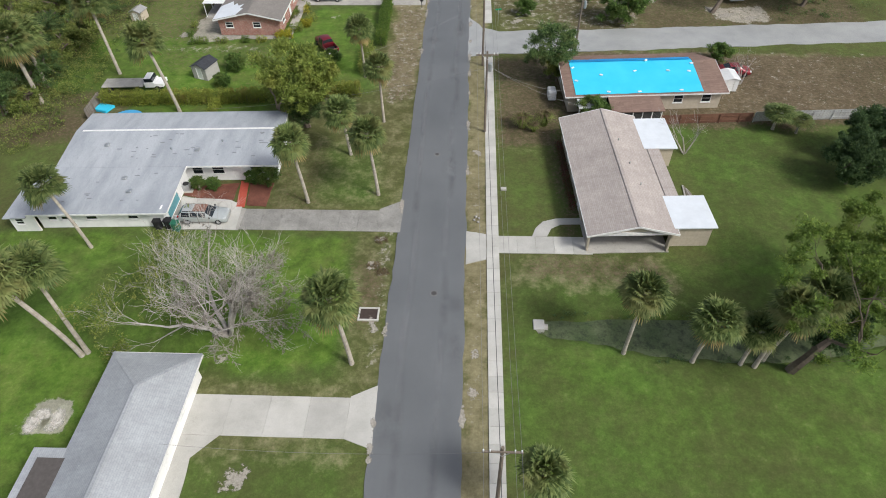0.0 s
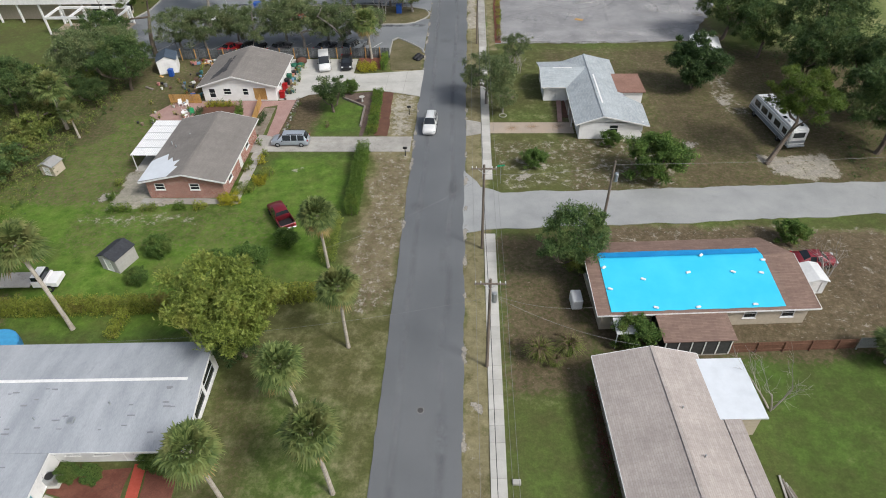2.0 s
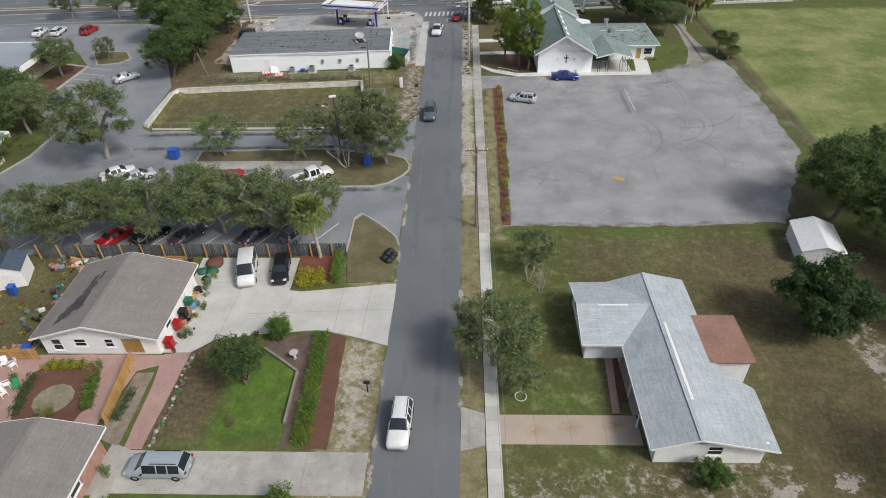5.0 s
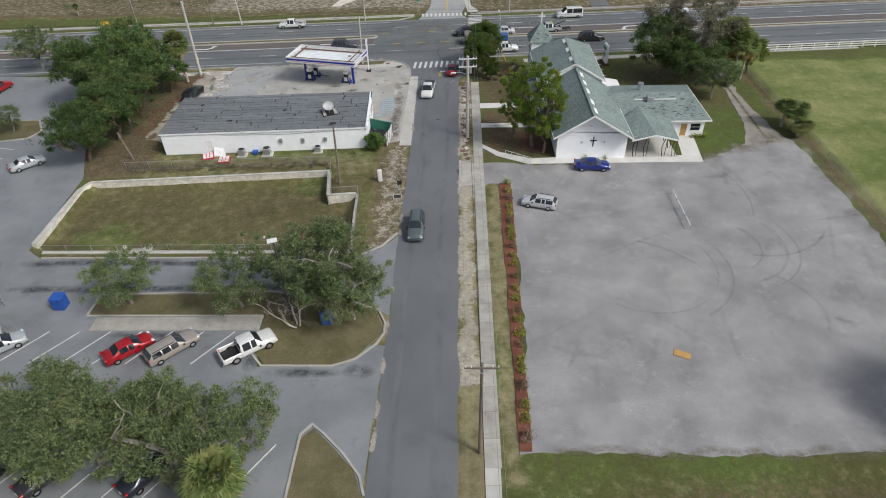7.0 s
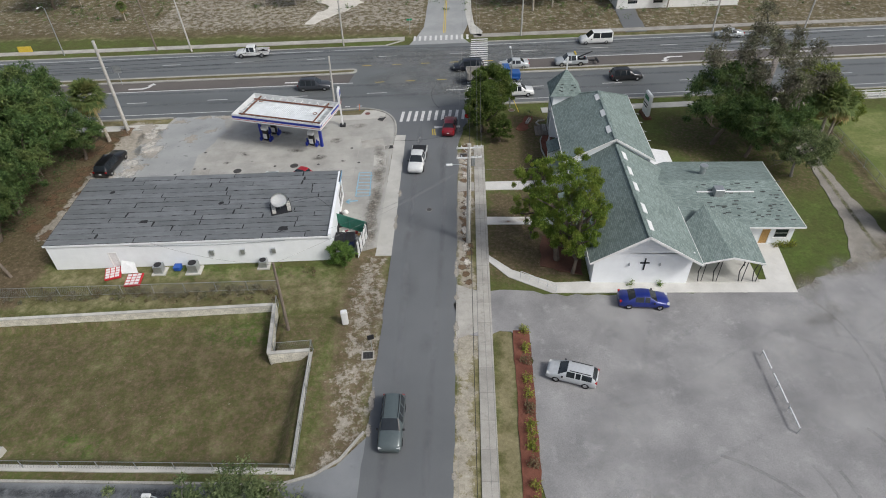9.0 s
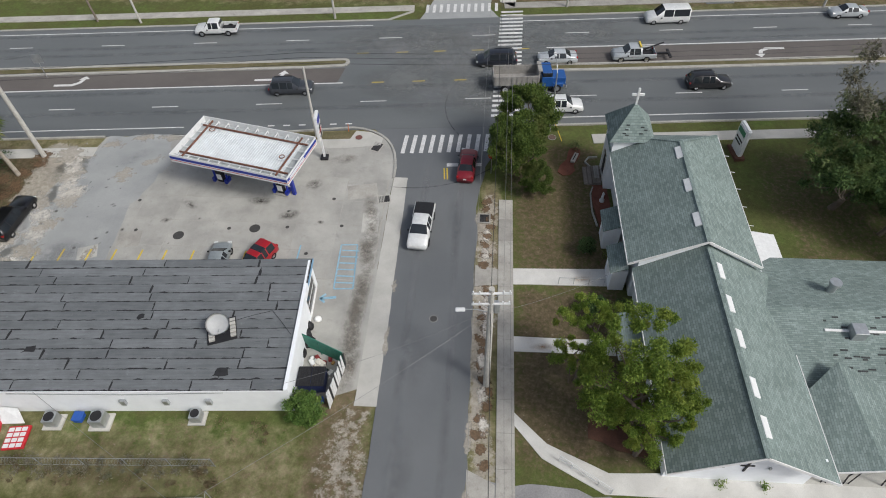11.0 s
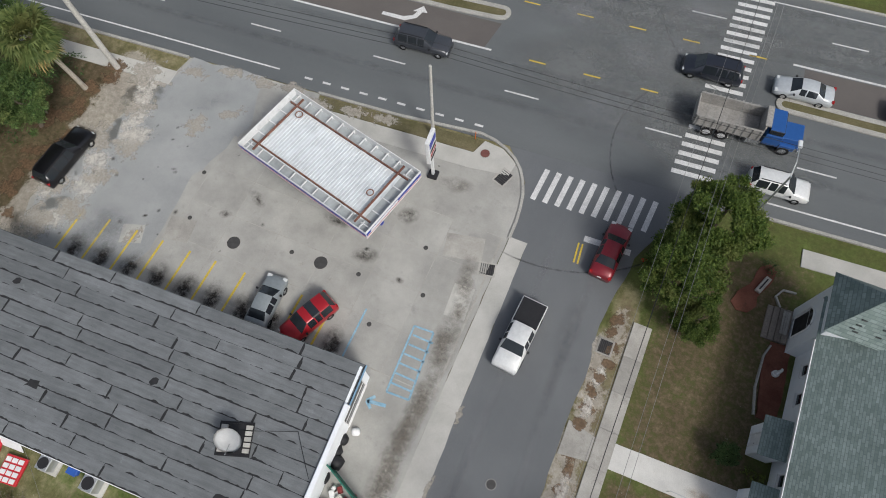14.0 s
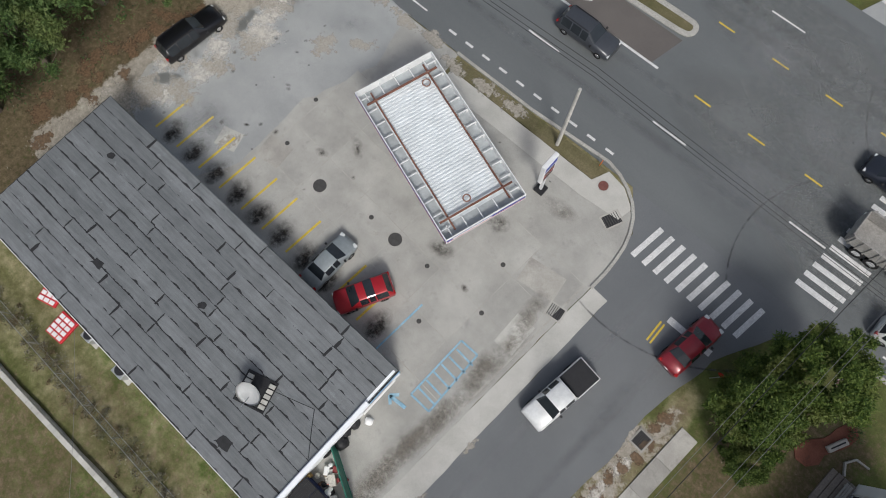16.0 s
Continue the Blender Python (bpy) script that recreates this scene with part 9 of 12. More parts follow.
F_WASH = film("washed_gravel_film", (0.40, 0.398, 0.395), (0.49, 0.486, 0.48), 0.4, 0.35)
F_ARC = film("tyre_arc_film", (0.16, 0.158, 0.16), (0.21, 0.208, 0.21), 0.36, 0.8, round_=False)
F_SEAL = film("fresh_sealer_film", (0.035, 0.04, 0.046), (0.06, 0.065, 0.072), 0.85, 0.5, 0.7, 0.3)
F_SANDPILE = film("sand_film", (0.44, 0.41, 0.36), (0.66, 0.635, 0.59), 0.9, 1.8, 0.95, 0.3, crisp=1.3, rim=0.35)
F_EARTH = film("leaf_litter_film", (0.085, 0.052, 0.03), (0.19, 0.125, 0.075), 0.85, 1.2, crisp=1.8)
F_LOTEARTH = film("trodden_earth_film", (0.13, 0.115, 0.08), (0.21, 0.19, 0.15), 0.7, 0.8)
F_RUST = film("rust_film", (0.42, 0.25, 0.13), (0.5, 0.36, 0.22), 0.55, 0.8)
bm = bmesh.new()
vs = [bm.verts.new((math.cos(k * 0.2618), math.sin(k * 0.2618), 0)) for k in range(24)]
bm.faces.new(vs)
DISC = mesh_of("stain", bm, F_OIL)
STAINS = {}
LIFT = [0.0]


def stain(x, y, rx, ry, material, z=0.05, rz=0.0, label="dark oil stain on the concrete"):
    if material.name not in STAINS:
        STAINS[material.name] = DISC.copy()
        STAINS[material.name].materials.clear()
        STAINS[material.name].materials.append(material)
    LIFT[0] = (LIFT[0] + 0.0007) % 0.012
    ob = new("stain", STAINS[material.name])
    ob.matrix_basis = pose(x, y, z + LIFT[0], 0, 0, rz) @ Matrix.Diagonal((rx, ry, 1, 1))
    ob.visible_shadow = False
    return tagged(ob, label, "stain", "", "structure")


rng = random.Random(77)
for k, x in enumerate((-40.1, -37.6, -35.1, -32.6, -30.2, -27.8, -25.2, -22.8, -20.3, -17.8)):
    stain(x, 196.0 + 0.05 * (x + 40), 0.95, 1.5, F_OIL, rz=rng.uniform(-20, 20))
    stain(x + 0.2, 195.6 + 0.05 * (x + 40), 0.6, 0.9, F_OIL)
for x, y, a, b in ((-22, 206.0, 1.3, 0.6), (-18.6, 204.2, 1.2, 0.7), (-28.8, 205.2, 1.0, 0.5), (-17, 208.6, 1.0, 0.8), (-24.5, 210.8, 1.4, 0.5), (-30.5, 203, 0.6, 0.4), (-15.3, 203.4, 0.4, 0.3), (-19.6, 211.9, 0.9, 0.4)):
    stain(x, y, a, b, F_OIL, 0.052, rng.uniform(-30, 30))
for y in (187.5, 190, 193, 196, 199.5, 203):
    stain(-9.9 - rng.uniform(0, 0.5), y, 0.9, 2.6, F_GRIME, 0.055, rng.uniform(-8, 8), "dark tyre grime along the gutter")
stain(-10.4, 190.5, 1.0, 4.5, F_GRIME, 0.058, 3, "dark tyre grime along the gutter")
for k in range(9):
    stain(rng.uniform(-44, -35), rng.uniform(197, 213), rng.uniform(1, 3), rng.uniform(0.8, 2), F_PALE if k % 2 else F_LIGHT, 0.045, rng.uniform(0, 90), "pale dusty wear on the asphalt")
for x, y in ((-44.5, 196.5), (-45.2, 200), (-44.4, 205), (-43, 209), (-45.8, 194)):
    stain(x, y, 2.4, 2.6, F_PALE, 0.046, rng.uniform(0, 90), "pale sand washed over the lot edge")
for k in range(24):   # wear along the street
    y = -5 + 9.2 * k
    stain(-5.6 + rng.uniform(-0.3, 0.3), y, 0.5, 7, F_LIGHT if k % 3 else F_DARK, 0.03, 0, "faint wheel track on the asphalt")
    stain(-2.2 + rng.uniform(-0.3, 0.3), y + 4, 0.5, 7, F_LIGHT if k % 2 else F_DARK, 0.03, 0, "faint wheel track on the asphalt")
for k in range(14):
    stain(rng.uniform(-6.6, -1), rng.uniform(20, 205), rng.uniform(0.5, 1.4), rng.uniform(1, 4), F_DARK, 0.032, 0, "darker patch in the asphalt")
for k in range(46):   # sand creeping over the street's edges
    y = rng.uniform(20, 206)
    stain(-7.3 if k % 2 else -0.3, y, 0.45, rng.uniform(0.8, 2.4), F_PALE, 0.03, 0, "sand along the street edge")
for k in range(46):   # tracks on the gravel
    stain(rng.uniform(9, 44), rng.uniform(137, 177), rng.uniform(3, 7), rng.uniform(1.2, 3.2), F_WASH if k % 3 else F_TRACK, 0.03, rng.uniform(-60, 60), "faint turning tracks on the gravel")


def track(cx, cy, r, a0, a1, w=0.26, z=0.037):
    """A tyre track as a narrow arc."""
    bm = bmesh.new()
    n = max(8, int(r * abs(radians(a1 - a0)) / 0.5))
    rows = [[bm.verts.new((cx + (r + s) * math.cos(a), cy + (r + s) * math.sin(a), z)) for s in (-w / 2, w / 2)] for a in (radians(a0 + (a1 - a0) * k / n) for k in range(n + 1))]
    for p, q in zip(rows, rows[1:]):
        bm.faces.new((p[0], p[1], q[1], q[0]))
    ob = solo("tyre_track", bm, F_ARC, "curved tyre track on the gravel", "stain", "", "structure")
    ob.visible_shadow = False


for k, (cx, cy, r, a0, a1) in enumerate(((20, 157, 7.6, -125, 28), (20, 157, 9.1, -60, 20), (29.5, 161, 7.0, -75, 32), (29.5, 161, 8.3, -62, 25), (29, 160.5, 4.7, -60, 45), (34, 168, 9.5, -100, -30), (22, 171, 14, -20, 30), (16, 150, 12, 20, 70), (30, 150, 6, -30, 60))):
    track(cx, cy, r, a0, a1, 0.24 + 0.05 * (k % 3), 0.036 + 0.0008 * k)
for u in range(-90, 100, 9):   # wheel paths on the highway
    for v in (1.2, 2.9, 5.1, 6.8, 15.4, 17.0, 18.9, 20.3):
        if (u + int(v * 10)) % 3:
            x, y = hw(u + (v * 7) % 5, v)
            stain(x, y, 8, 0.55, F_DARK, 0.046, HW_TURN, "dark wheel path on the highway")
for u, v, r in ((-2, 4, 5), (2, 12, 6), (-6, 15, 5), (4, 18, 4)):
    x, y = hw(u, v)
    stain(x, y, r, 3, F_LIGHT, 0.047, 20, "worn paler asphalt at the crossing")
for k in range(26):
    stain(rng.uniform(-64, -20), rng.uniform(129, 158), rng.uniform(1, 3), rng.uniform(0.8, 2), F_DARK if k % 2 else F_LIGHT, 0.032, rng.uniform(0, 90), "patched car park asphalt")
for k in range(9):
    stain(-47 + 4.3 * k, 157.6 + rng.uniform(-0.2, 0.2), 3.4, 0.75, F_SEAL, 0.034, rng.uniform(-2, 2), "dark sealed edge of the drive lane")
    stain(-46 + 4.3 * k, 153.2 + rng.uniform(-0.2, 0.2), 3.4, 0.7, F_SEAL, 0.034, rng.uniform(-2, 2), "dark sealed edge of the drive lane")
for x, y, a, b in ((-14.5, 141.6, 4.0, 0.7), (-19.6, 142.8, 1.0, 1.2), (-30, 146.3, 6, 0.6), (-9.4, 141.8, 1.6, 1.0)):
    stain(x, y, a, b, F_SEAL, 0.034, 0, "dark sealed patch beside the kerb")
for x, y in ((8.8, 104.8), (6, 104.4), (12.4, 105)):
    stain(x, y, 1.2, 0.8, F_RUST, 0.045, 10, "orange rust stain on the drive")
for x, y in ((5.4, 190.5), (9.0, 197.6), (7.4, 190.9)):
    stain(x, y, 1.2, 0.4, F_RUST, 0.05, 4, "orange rust stain on the walk")
for k in range(7):
    stain(-33.6 + rng.uniform(-1.3, 1.3), 23.4 + rng.uniform(-0.8, 0.8), 1.3, 1.0, F_SANDPILE, 0.03, rng.uniform(0, 90), "pale bare sand on the lawn")
for x, y, rx, ry in ((-9.3, 40.6, 1.2, 0.9), (-9.0, 44.2, 0.8, 0.6), (-8.5, 33.4, 0.7, 1.5), (0.6, 30.5, 0.8, 1.0), (0.5, 26.8, 0.7, 1.2), (-17, 19, 1.8, 1.6), (-21, 29.5, 1.0, 0.8), (-36, 87, 3, 1), (0.7, 59, 0.6, 1.4), (-44, 88, 2, 1.5), (7, 92.6, 2.2, 1.2), (8.5, 95.6, 2.4, 1.3), (24, 99, 2.6, 1.4), (39, 94.4, 3.5, 1.2), (42.6, 93.6, 3, 1.0), (29, 100, 1.8, 1.6), (37, 112, 1.6, 2.6)):
    stain(x, y, rx, ry, F_PALE, 0.03, rng.uniform(0, 60), "bare sandy patch in the grass")


for k in range(16):   # pale sand round the parked car and along the lot's western rim
    stain(-44.9 + rng.uniform(-1.6, 2.4) + 0.12 * k, 195 + 1.15 * k, rng.uniform(1.8, 3.2), rng.uniform(1.5, 2.6), F_SANDPILE if k % 3 else F_PALE, 0.047, rng.uniform(0, 90), "pale sand washed over the lot edge")
for k in range(7):
    x, y = hw(-37 + 3.0 * k, -2.2 + rng.uniform(-0.6, 0.6))
    stain(x, y, 2.4, 1.1, F_PALE, 0.048, HW_TURN, "pale dust on the forecourt apron")
for k in range(24):
    stain(0.65 + rng.uniform(-0.3, 0.3), 180.5 + 1.15 * k, rng.uniform(0.7, 1.1), rng.uniform(0.8, 1.3), F_EARTH, 0.026, rng.uniform(0, 90), "brown leaf litter in the verge")
for y in (183.5, 186, 189, 192, 194.4, 200.2, 202.4):   # bare pale patches in the verge
    stain(0.7 + rng.uniform(-0.15, 0.15), y, 0.75, rng.uniform(1.2, 2.0), F_SANDPILE, 0.03, rng.uniform(-6, 6), "bare pale patch in the verge")
for k in range(12):   # red-brown earth near the sandy rim
    stain(-47.5 + rng.uniform(-1.2, 1.0), 193 + 1.6 * k, rng.uniform(0.8, 1.6), rng.uniform(0.8, 1.6), F_EARTH, 0.049, rng.uniform(0, 90), "red-brown leaf litter under the trees")


for k in range(30):   # gravel thinning out along the lot's edges
    f = k / 30
    x, y = (38 + 10.5 * min(1, f * 2.2), 133.6 + 53 * f) if k % 2 else (34 + 13 * f, 180 + 6.5 * f)
    stain(x + rng.uniform(-0.8, 0.8), y + rng.uniform(-0.5, 0.5), rng.uniform(1.2, 2.4), rng.uniform(0.8, 1.8), F_LOTEARTH if k % 3 else F_WASH, 0.034, rng.uniform(0, 90), "earth and gravel mixed at the lot edge")
for k in range(18):
    stain(8 + 1.7 * k, 133.6 + rng.uniform(-0.4, 0.3), 1.4, 0.6, F_LOTEARTH, 0.034, rng.uniform(-15, 15), "earth and gravel mixed at the lot edge")
for k in range(34):   # long sweeping wheel tracks over the gravel
    stain(rng.uniform(10, 45), rng.uniform(140, 178), rng.uniform(3, 7), rng.uniform(0.25, 0.6), F_TRACK, 0.032, rng.choice((65, 80, 100, 25, -30)) + rng.uniform(-14, 14), "faint turning tracks on the gravel")


F_WORNHW = film("sun_bleached_film", (0.145, 0.153, 0.154), (0.172, 0.180, 0.180), 0.85, 0.12, 0.9, 0.55)
for u, v, a, b in ((0, 8, 12, 5), (3, 14, 12, 6), (8, 4, 9, 4), (-6, 17, 10, 4), (14, 18, 11, 4)):
    x, y = hw(u, v)
    stain(x, y, a, b, F_WORNHW, 0.034, HW_TURN, "sun-bleached asphalt of the crossing")
F_TYRE = film("tyre_mark_film", (0.06, 0.06, 0.062), (0.09, 0.09, 0.092), 0.75, 0.9)
for cx, cy, r, a0, a1 in ((-7.5, 221.0, 12.5, -95, -35), (4.5, 222.5, 9.0, 150, 215), (6.0, 240.0, 11.0, 200, 250)):
    for k in range(14):
        a = radians(a0 + (a1 - a0) * k / 13)
        stain(cx + r * math.cos(a), cy + r * math.sin(a), r * abs(radians(a1 - a0)) / 18, 0.11, F_TYRE, 0.05, math.degrees(a) + 90, "curved dark tyre mark at the crossing")
F_GRASSY = film("trodden_grass_film", (0.10, 0.11, 0.045), (0.16, 0.155, 0.075), 0.8, 0.9, inner=0.3)
for k in range(22):   # grass along the crown of the worn lane
    f = k / 21
    stain(44.2 + 0.9 * f, 187 + 27 * f, 0.34, 1.6, F_GRASSY, 0.034, 2, "trodden grass between the wheel tracks")
for k in range(30):   # small spots on the forecourt
    x, y = (rng.uniform(-43, -34), rng.uniform(196, 211)) if k % 3 else (rng.uniform(-33, -11), rng.uniform(200, 214))
    q = rng.uniform(0.08, 0.3)
    stain(x, y, q, q * rng.uniform(0.5, 1), F_OIL, 0.052, rng.uniform(0, 90), "small dark oil spot")
for x, y, a, b, rz in ((-10.8, 205.5, 0.8, 2.6, 5), (-10.6, 200.4, 0.8, 2.2, 3), (-14.6, 212.6, 1.6, 0.8, 10), (-10.2, 195, 0.9, 4, 2)):
    stain(x, y, a, b, F_GRIME, 0.05, rz, "worn dirty patch at the forecourt corner")
for k in range(20):
    stain(-48.2 + rng.uniform(-1.8, 1.6), 188 + 1.25 * k, rng.uniform(1.0, 2.2), rng.uniform(1.0, 2.0), F_EARTH, 0.05, rng.uniform(0, 90), "red-brown leaf litter under the trees")


# ---- street furniture, poles and wires ----
def utility_pole(x, y, h, arms=1, lean=0.0, material=WOOD_POLE, label="weathered wooden utility pole with a crossarm", rz=0.0, transformer=False, lamp=False):
    p = thing("utility_pole", x, y, 0, rz, label, "utility pole")
    part("pole", tube(bmesh.new(), [(0, 0, -0.1), (lean, 0, h)], [0.27, 0.19] if h > 12 else [0.16, 0.11], 10), material, p)
    for k in range(arms):
        z = h - 0.35 - 1.1 * k
        a = part("crossarm", bevelled(boxes((-1.25 + lean, 1.25 + lean, -0.18, -0.07, z - 0.07, z + 0.07)), 0.01), material if material is WOOD_POLE else METAL_WHITE, p)
        for s in (-1.15, -0.75, 0.75, 1.15):
            part("insulator", disc(bmesh.new(), s + lean, -0.125, z + 0.07, z + 0.25, 0.05, 8), METAL_WHITE, a)
        part("brace", tube(bmesh.new(), [(lean + 0.6, -0.1, z - 0.06), (lean, -0.1, z - 0.6)], 0.025, 5), METAL, p)
        part("brace", tube(bmesh.new(), [(lean - 0.6, -0.1, z - 0.06), (lean, -0.1, z - 0.6)], 0.025, 5), METAL, p)
    if transformer:
        part("transformer", disc(disc(bmesh.new(), lean + 0.36, 0, h - 2.4, h - 1.5, 0.22, 12), lean + 0.36, 0, h - 1.5, h - 1.42, 0.15, 12), METAL, p, "grey can transformer")
    if lamp:
        part("lamp_arm", tube(bmesh.new(), [(0, 0, h - 2.6), (-0.9, 0.1, h - 2.35), (-1.7, 0.1, h - 2.3)], 0.035, 6), METAL, p)
        part("lamp_head", bevelled(boxes((-2.3, -1.65, -0.04, 0.24, h - 2.42, h - 2.24)), 0.05), METAL_WHITE, p)
    return p


utility_pole(2.2, 17.3, 9.6)
utility_pole(1.7, 63.2, 10.6, transformer=True)
utility_pole(1.5, 79.1, 10.6)
utility_pole(1.4, 133.4, 10.6)
utility_pole(0.95, 186.9, 12.3, 2, 0, POLE_GREY, "pale grey utility pole with double crossarms and a street lamp", 4, True, True)
utility_pole(14.4, 81.2, 9.7, 0, 0.15, label="slim wooden pole with a red-capped transformer", transformer=True)
utility_pole(-47.4, 211.8, 13, 0, 0, POLE_GREY, "tall pale concrete pole beside the highway")
utility_pole(-20.9, 241.6, 12, 0, 0, POLE_GREY, "tall pale pole beyond the highway")
utility_pole(10.8, 245.4, 12, 0, 0, POLE_GREY, "tall pale pole beyond the highway")
utility_pole(-47.7, 239.8, 11, 0, -0.6, POLE_GREY, "leaning pale pole beyond the highway")
utility_pole(-54, 240, 10, 0, -0.5, label="dark wooden pole beyond the highway")
utility_pole(-16.1, 174.0, 8.4, 0, 0.2, label="brown wooden pole behind the store")
utility_pole(-47.0, 181.2, 4.2, 0, -0.9, label="short leaning pole at the store's corner")
utility_pole(-18.3, 216.2, 8.8, 0, 0.2, POLE_GREY, "slim grey pole at the forecourt corner")
utility_pole(45, 245.8, 12, 0, 0, POLE_GREY, "tall pale pole beyond the highway")
utility_pole(62, 247.5, 11, 0, 0.4, POLE_GREY, "tall pale pole beyond the highway")


def wire(a, b, sag=0.8, r=0.011, label="thin overhead power line"):
    pts = []
    for k in range(13):
        f = k / 12
        p = Vector(a).lerp(Vector(b), f)
        p.z -= sag * 4 * f * (1 - f)
        pts.append(tuple(p))
    return solo("power_line", tube(bmesh.new(), pts, r, 4), WIRE if r < 0.02 else BLACK, label, "power line")


line = [(2.3, -40, 9.3), (2.2, 17.3, 9.35), (1.7, 63.2, 10.35), (1.5, 79.1, 10.35), (1.4, 133.4, 10.35), (0.95, 186.9, 12.1), (1.5, 226, 12.2), (2, 262, 12)]
for off in (-1.15, 1.15, 0.75):
    for a, b in zip(line, line[1:]):
        wire((a[0] + off, a[1], a[2]), (b[0] + off, b[1], b[2]), 0.7 if b[1] - a[1] > 20 else 0.1)
for a, b in zip(line, line[1:]):
    wire((a[0], a[1], a[2] - 2.2), (b[0], b[1], b[2] - 2.2), 0.8, 0.022, "black communication cable between the poles")
for a, b, s in (((1.7, 63.2, 9), (11.3, 67.6, 3.0), 0.7), ((1.7, 63.2, 9), (14.2, 62.5, 3.9), 0.8), ((1.7, 63.2, 8.6), (-31, 62.6, 3.4), 0.9), ((1.5, 79.1, 9.5), (14.4, 81.2, 9.2), 0.4), ((14.4, 81.2, 9.3), (80, 88, 9.0), 0.9),
                ((0.95, 186.9, 10), (-15.5, 183.5, 3.8), 0.8), ((-16.1, 174, 8.2), (-32, 182.9, 3.3), 0.6), ((0.95, 186.9, 9.6), (12.3, 195.6, 5.0), 0.7), ((0.95, 186.9, 9.8), (-16.1, 174, 8.2), 0.5), ((1.5, 79.1, 9.2), (-14, 73, 5), 0.6), ((2.2, 17.3, 9), (-22, 20, 3.2), 0.8)):
    wire(a, b, s)
for z, v in ((9.5, -2.0), (9.0, -2.1), (8.2, -1.9)):
    wire((*hw(-100, v), z), (*hw(-14.5, v + 1.2), z), 0.8, 0.02)
    wire((*hw(-14.5, v + 1.2), z), (*hw(60, v + 1.0), z), 1.0, 0.02)


def street_lamp(x, y, h, reach, rz, label="grey street lamp with a single arm"):
    p = thing("street_lamp", x, y, 0, rz, label, "street lamp")
    part("pole", tube(bmesh.new(), [(0, 0, 0), (0, 0, h - 0.8)], [0.1, 0.07], 9), METAL, p)
    part("arm", tube(bmesh.new(), [(0, 0, h - 0.85), (reach * 0.4, 0, h - 0.2), (reach, 0, h)], 0.04, 6), METAL, p)
    part("lamp_head", bevelled(boxes((reach - 0.1, reach + 0.5, -0.14, 0.14, h - 0.08, h + 0.08)), 0.04), METAL_WHITE, p)


street_lamp(7.2, 218.0, 8.2, 1.9, 95)
street_lamp(-19.1, 154.3, 6.0, 0.6, 180, "bronze car park lamp on a slim pole")
street_lamp(-47.6, 150.6, 6.0, 0.6, 0, "bronze car park lamp on a slim pole")
street_lamp(-70, 238.4, 9, 2, -80)


def manhole(x, y, r, material, label, z=0.034):
    t = thing("manhole_cover", x, y, z, 0, label, "manhole cover")
    part("ring", disc(bmesh.new(), 0, 0, -0.03, 0.012, r, 24), KERB, t)
    part("lid", disc(bmesh.new(), 0, 0, 0.012, 0.02, r * 0.9, 24), material, t)


IRON = plain("dark_iron", (0.07, 0.068, 0.066), 0.7, 0.3)
manhole(-21.5, 202.3, 0.58, IRON, "large dark tank cover in the forecourt")
manhole(-28.6, 201.1, 0.58, IRON, "large dark tank cover in the forecourt")
for x, y in ((-24.0, 202.2), (-18.4, 202.6), (-15.9, 199.4), (-14.6, 206.6), (-34.2, 205.6), (-33.0, 201.6), (-13.2, 203.0)):
    manhole(x, y, 0.2, IRON, "small dark cover in the forecourt")
for x, y in ((-22.9, 201.6), (-20.2, 201.4)):
    manhole(x, y, 0.22, KERB, "small pale cover in the forecourt")
manhole(-13.6, 216.2, 0.42, plain("red_iron", (0.16, 0.06, 0.05), 0.8), "red-brown manhole cover at the corner", 0.06)
manhole(-3.6, 192.8, 0.36, IRON, "round manhole cover in the street", 0.026)
manhole(-3.2, 37.2, 0.32, IRON, "round dark manhole cover in the street", 0.026)
manhole(-3.9, 58.5, 0.3, IRON, "round manhole cover in the street", 0.026)
manhole(7.4, 217.0, 0.45, plain("brown_iron", (0.14, 0.09, 0.07), 0.8), "brown manhole cover by the pavement", 0.06)


def grate(x, y, w, d, rz, label):
    t = thing("drain_grate", x, y, 0.03, rz, label, "drain")
    part("frame", boxes((-w / 2 - 0.12, w / 2 + 0.12, -d / 2 - 0.12, -d / 2, -0.05, 0.03), (-w / 2 - 0.12, w / 2 + 0.12, d / 2, d / 2 + 0.12, -0.05, 0.03), (-w / 2 - 0.12, -w / 2, -d / 2, d / 2, -0.05, 0.03), (w / 2, w / 2 + 0.12, -d / 2, d / 2, -0.05, 0.03)), CONCRETE_OLD, t)
    part("pit", boxes((-w / 2, w / 2, -d / 2, d / 2, -0.05, 0.0)), TAR, t)
    for k in range(7):
        part("bar", boxes((-w / 2 + w * (k + 0.3) / 7, -w / 2 + w * (k + 0.6) / 7, -d / 2, d / 2, 0.002, 0.02)), IRON, t)


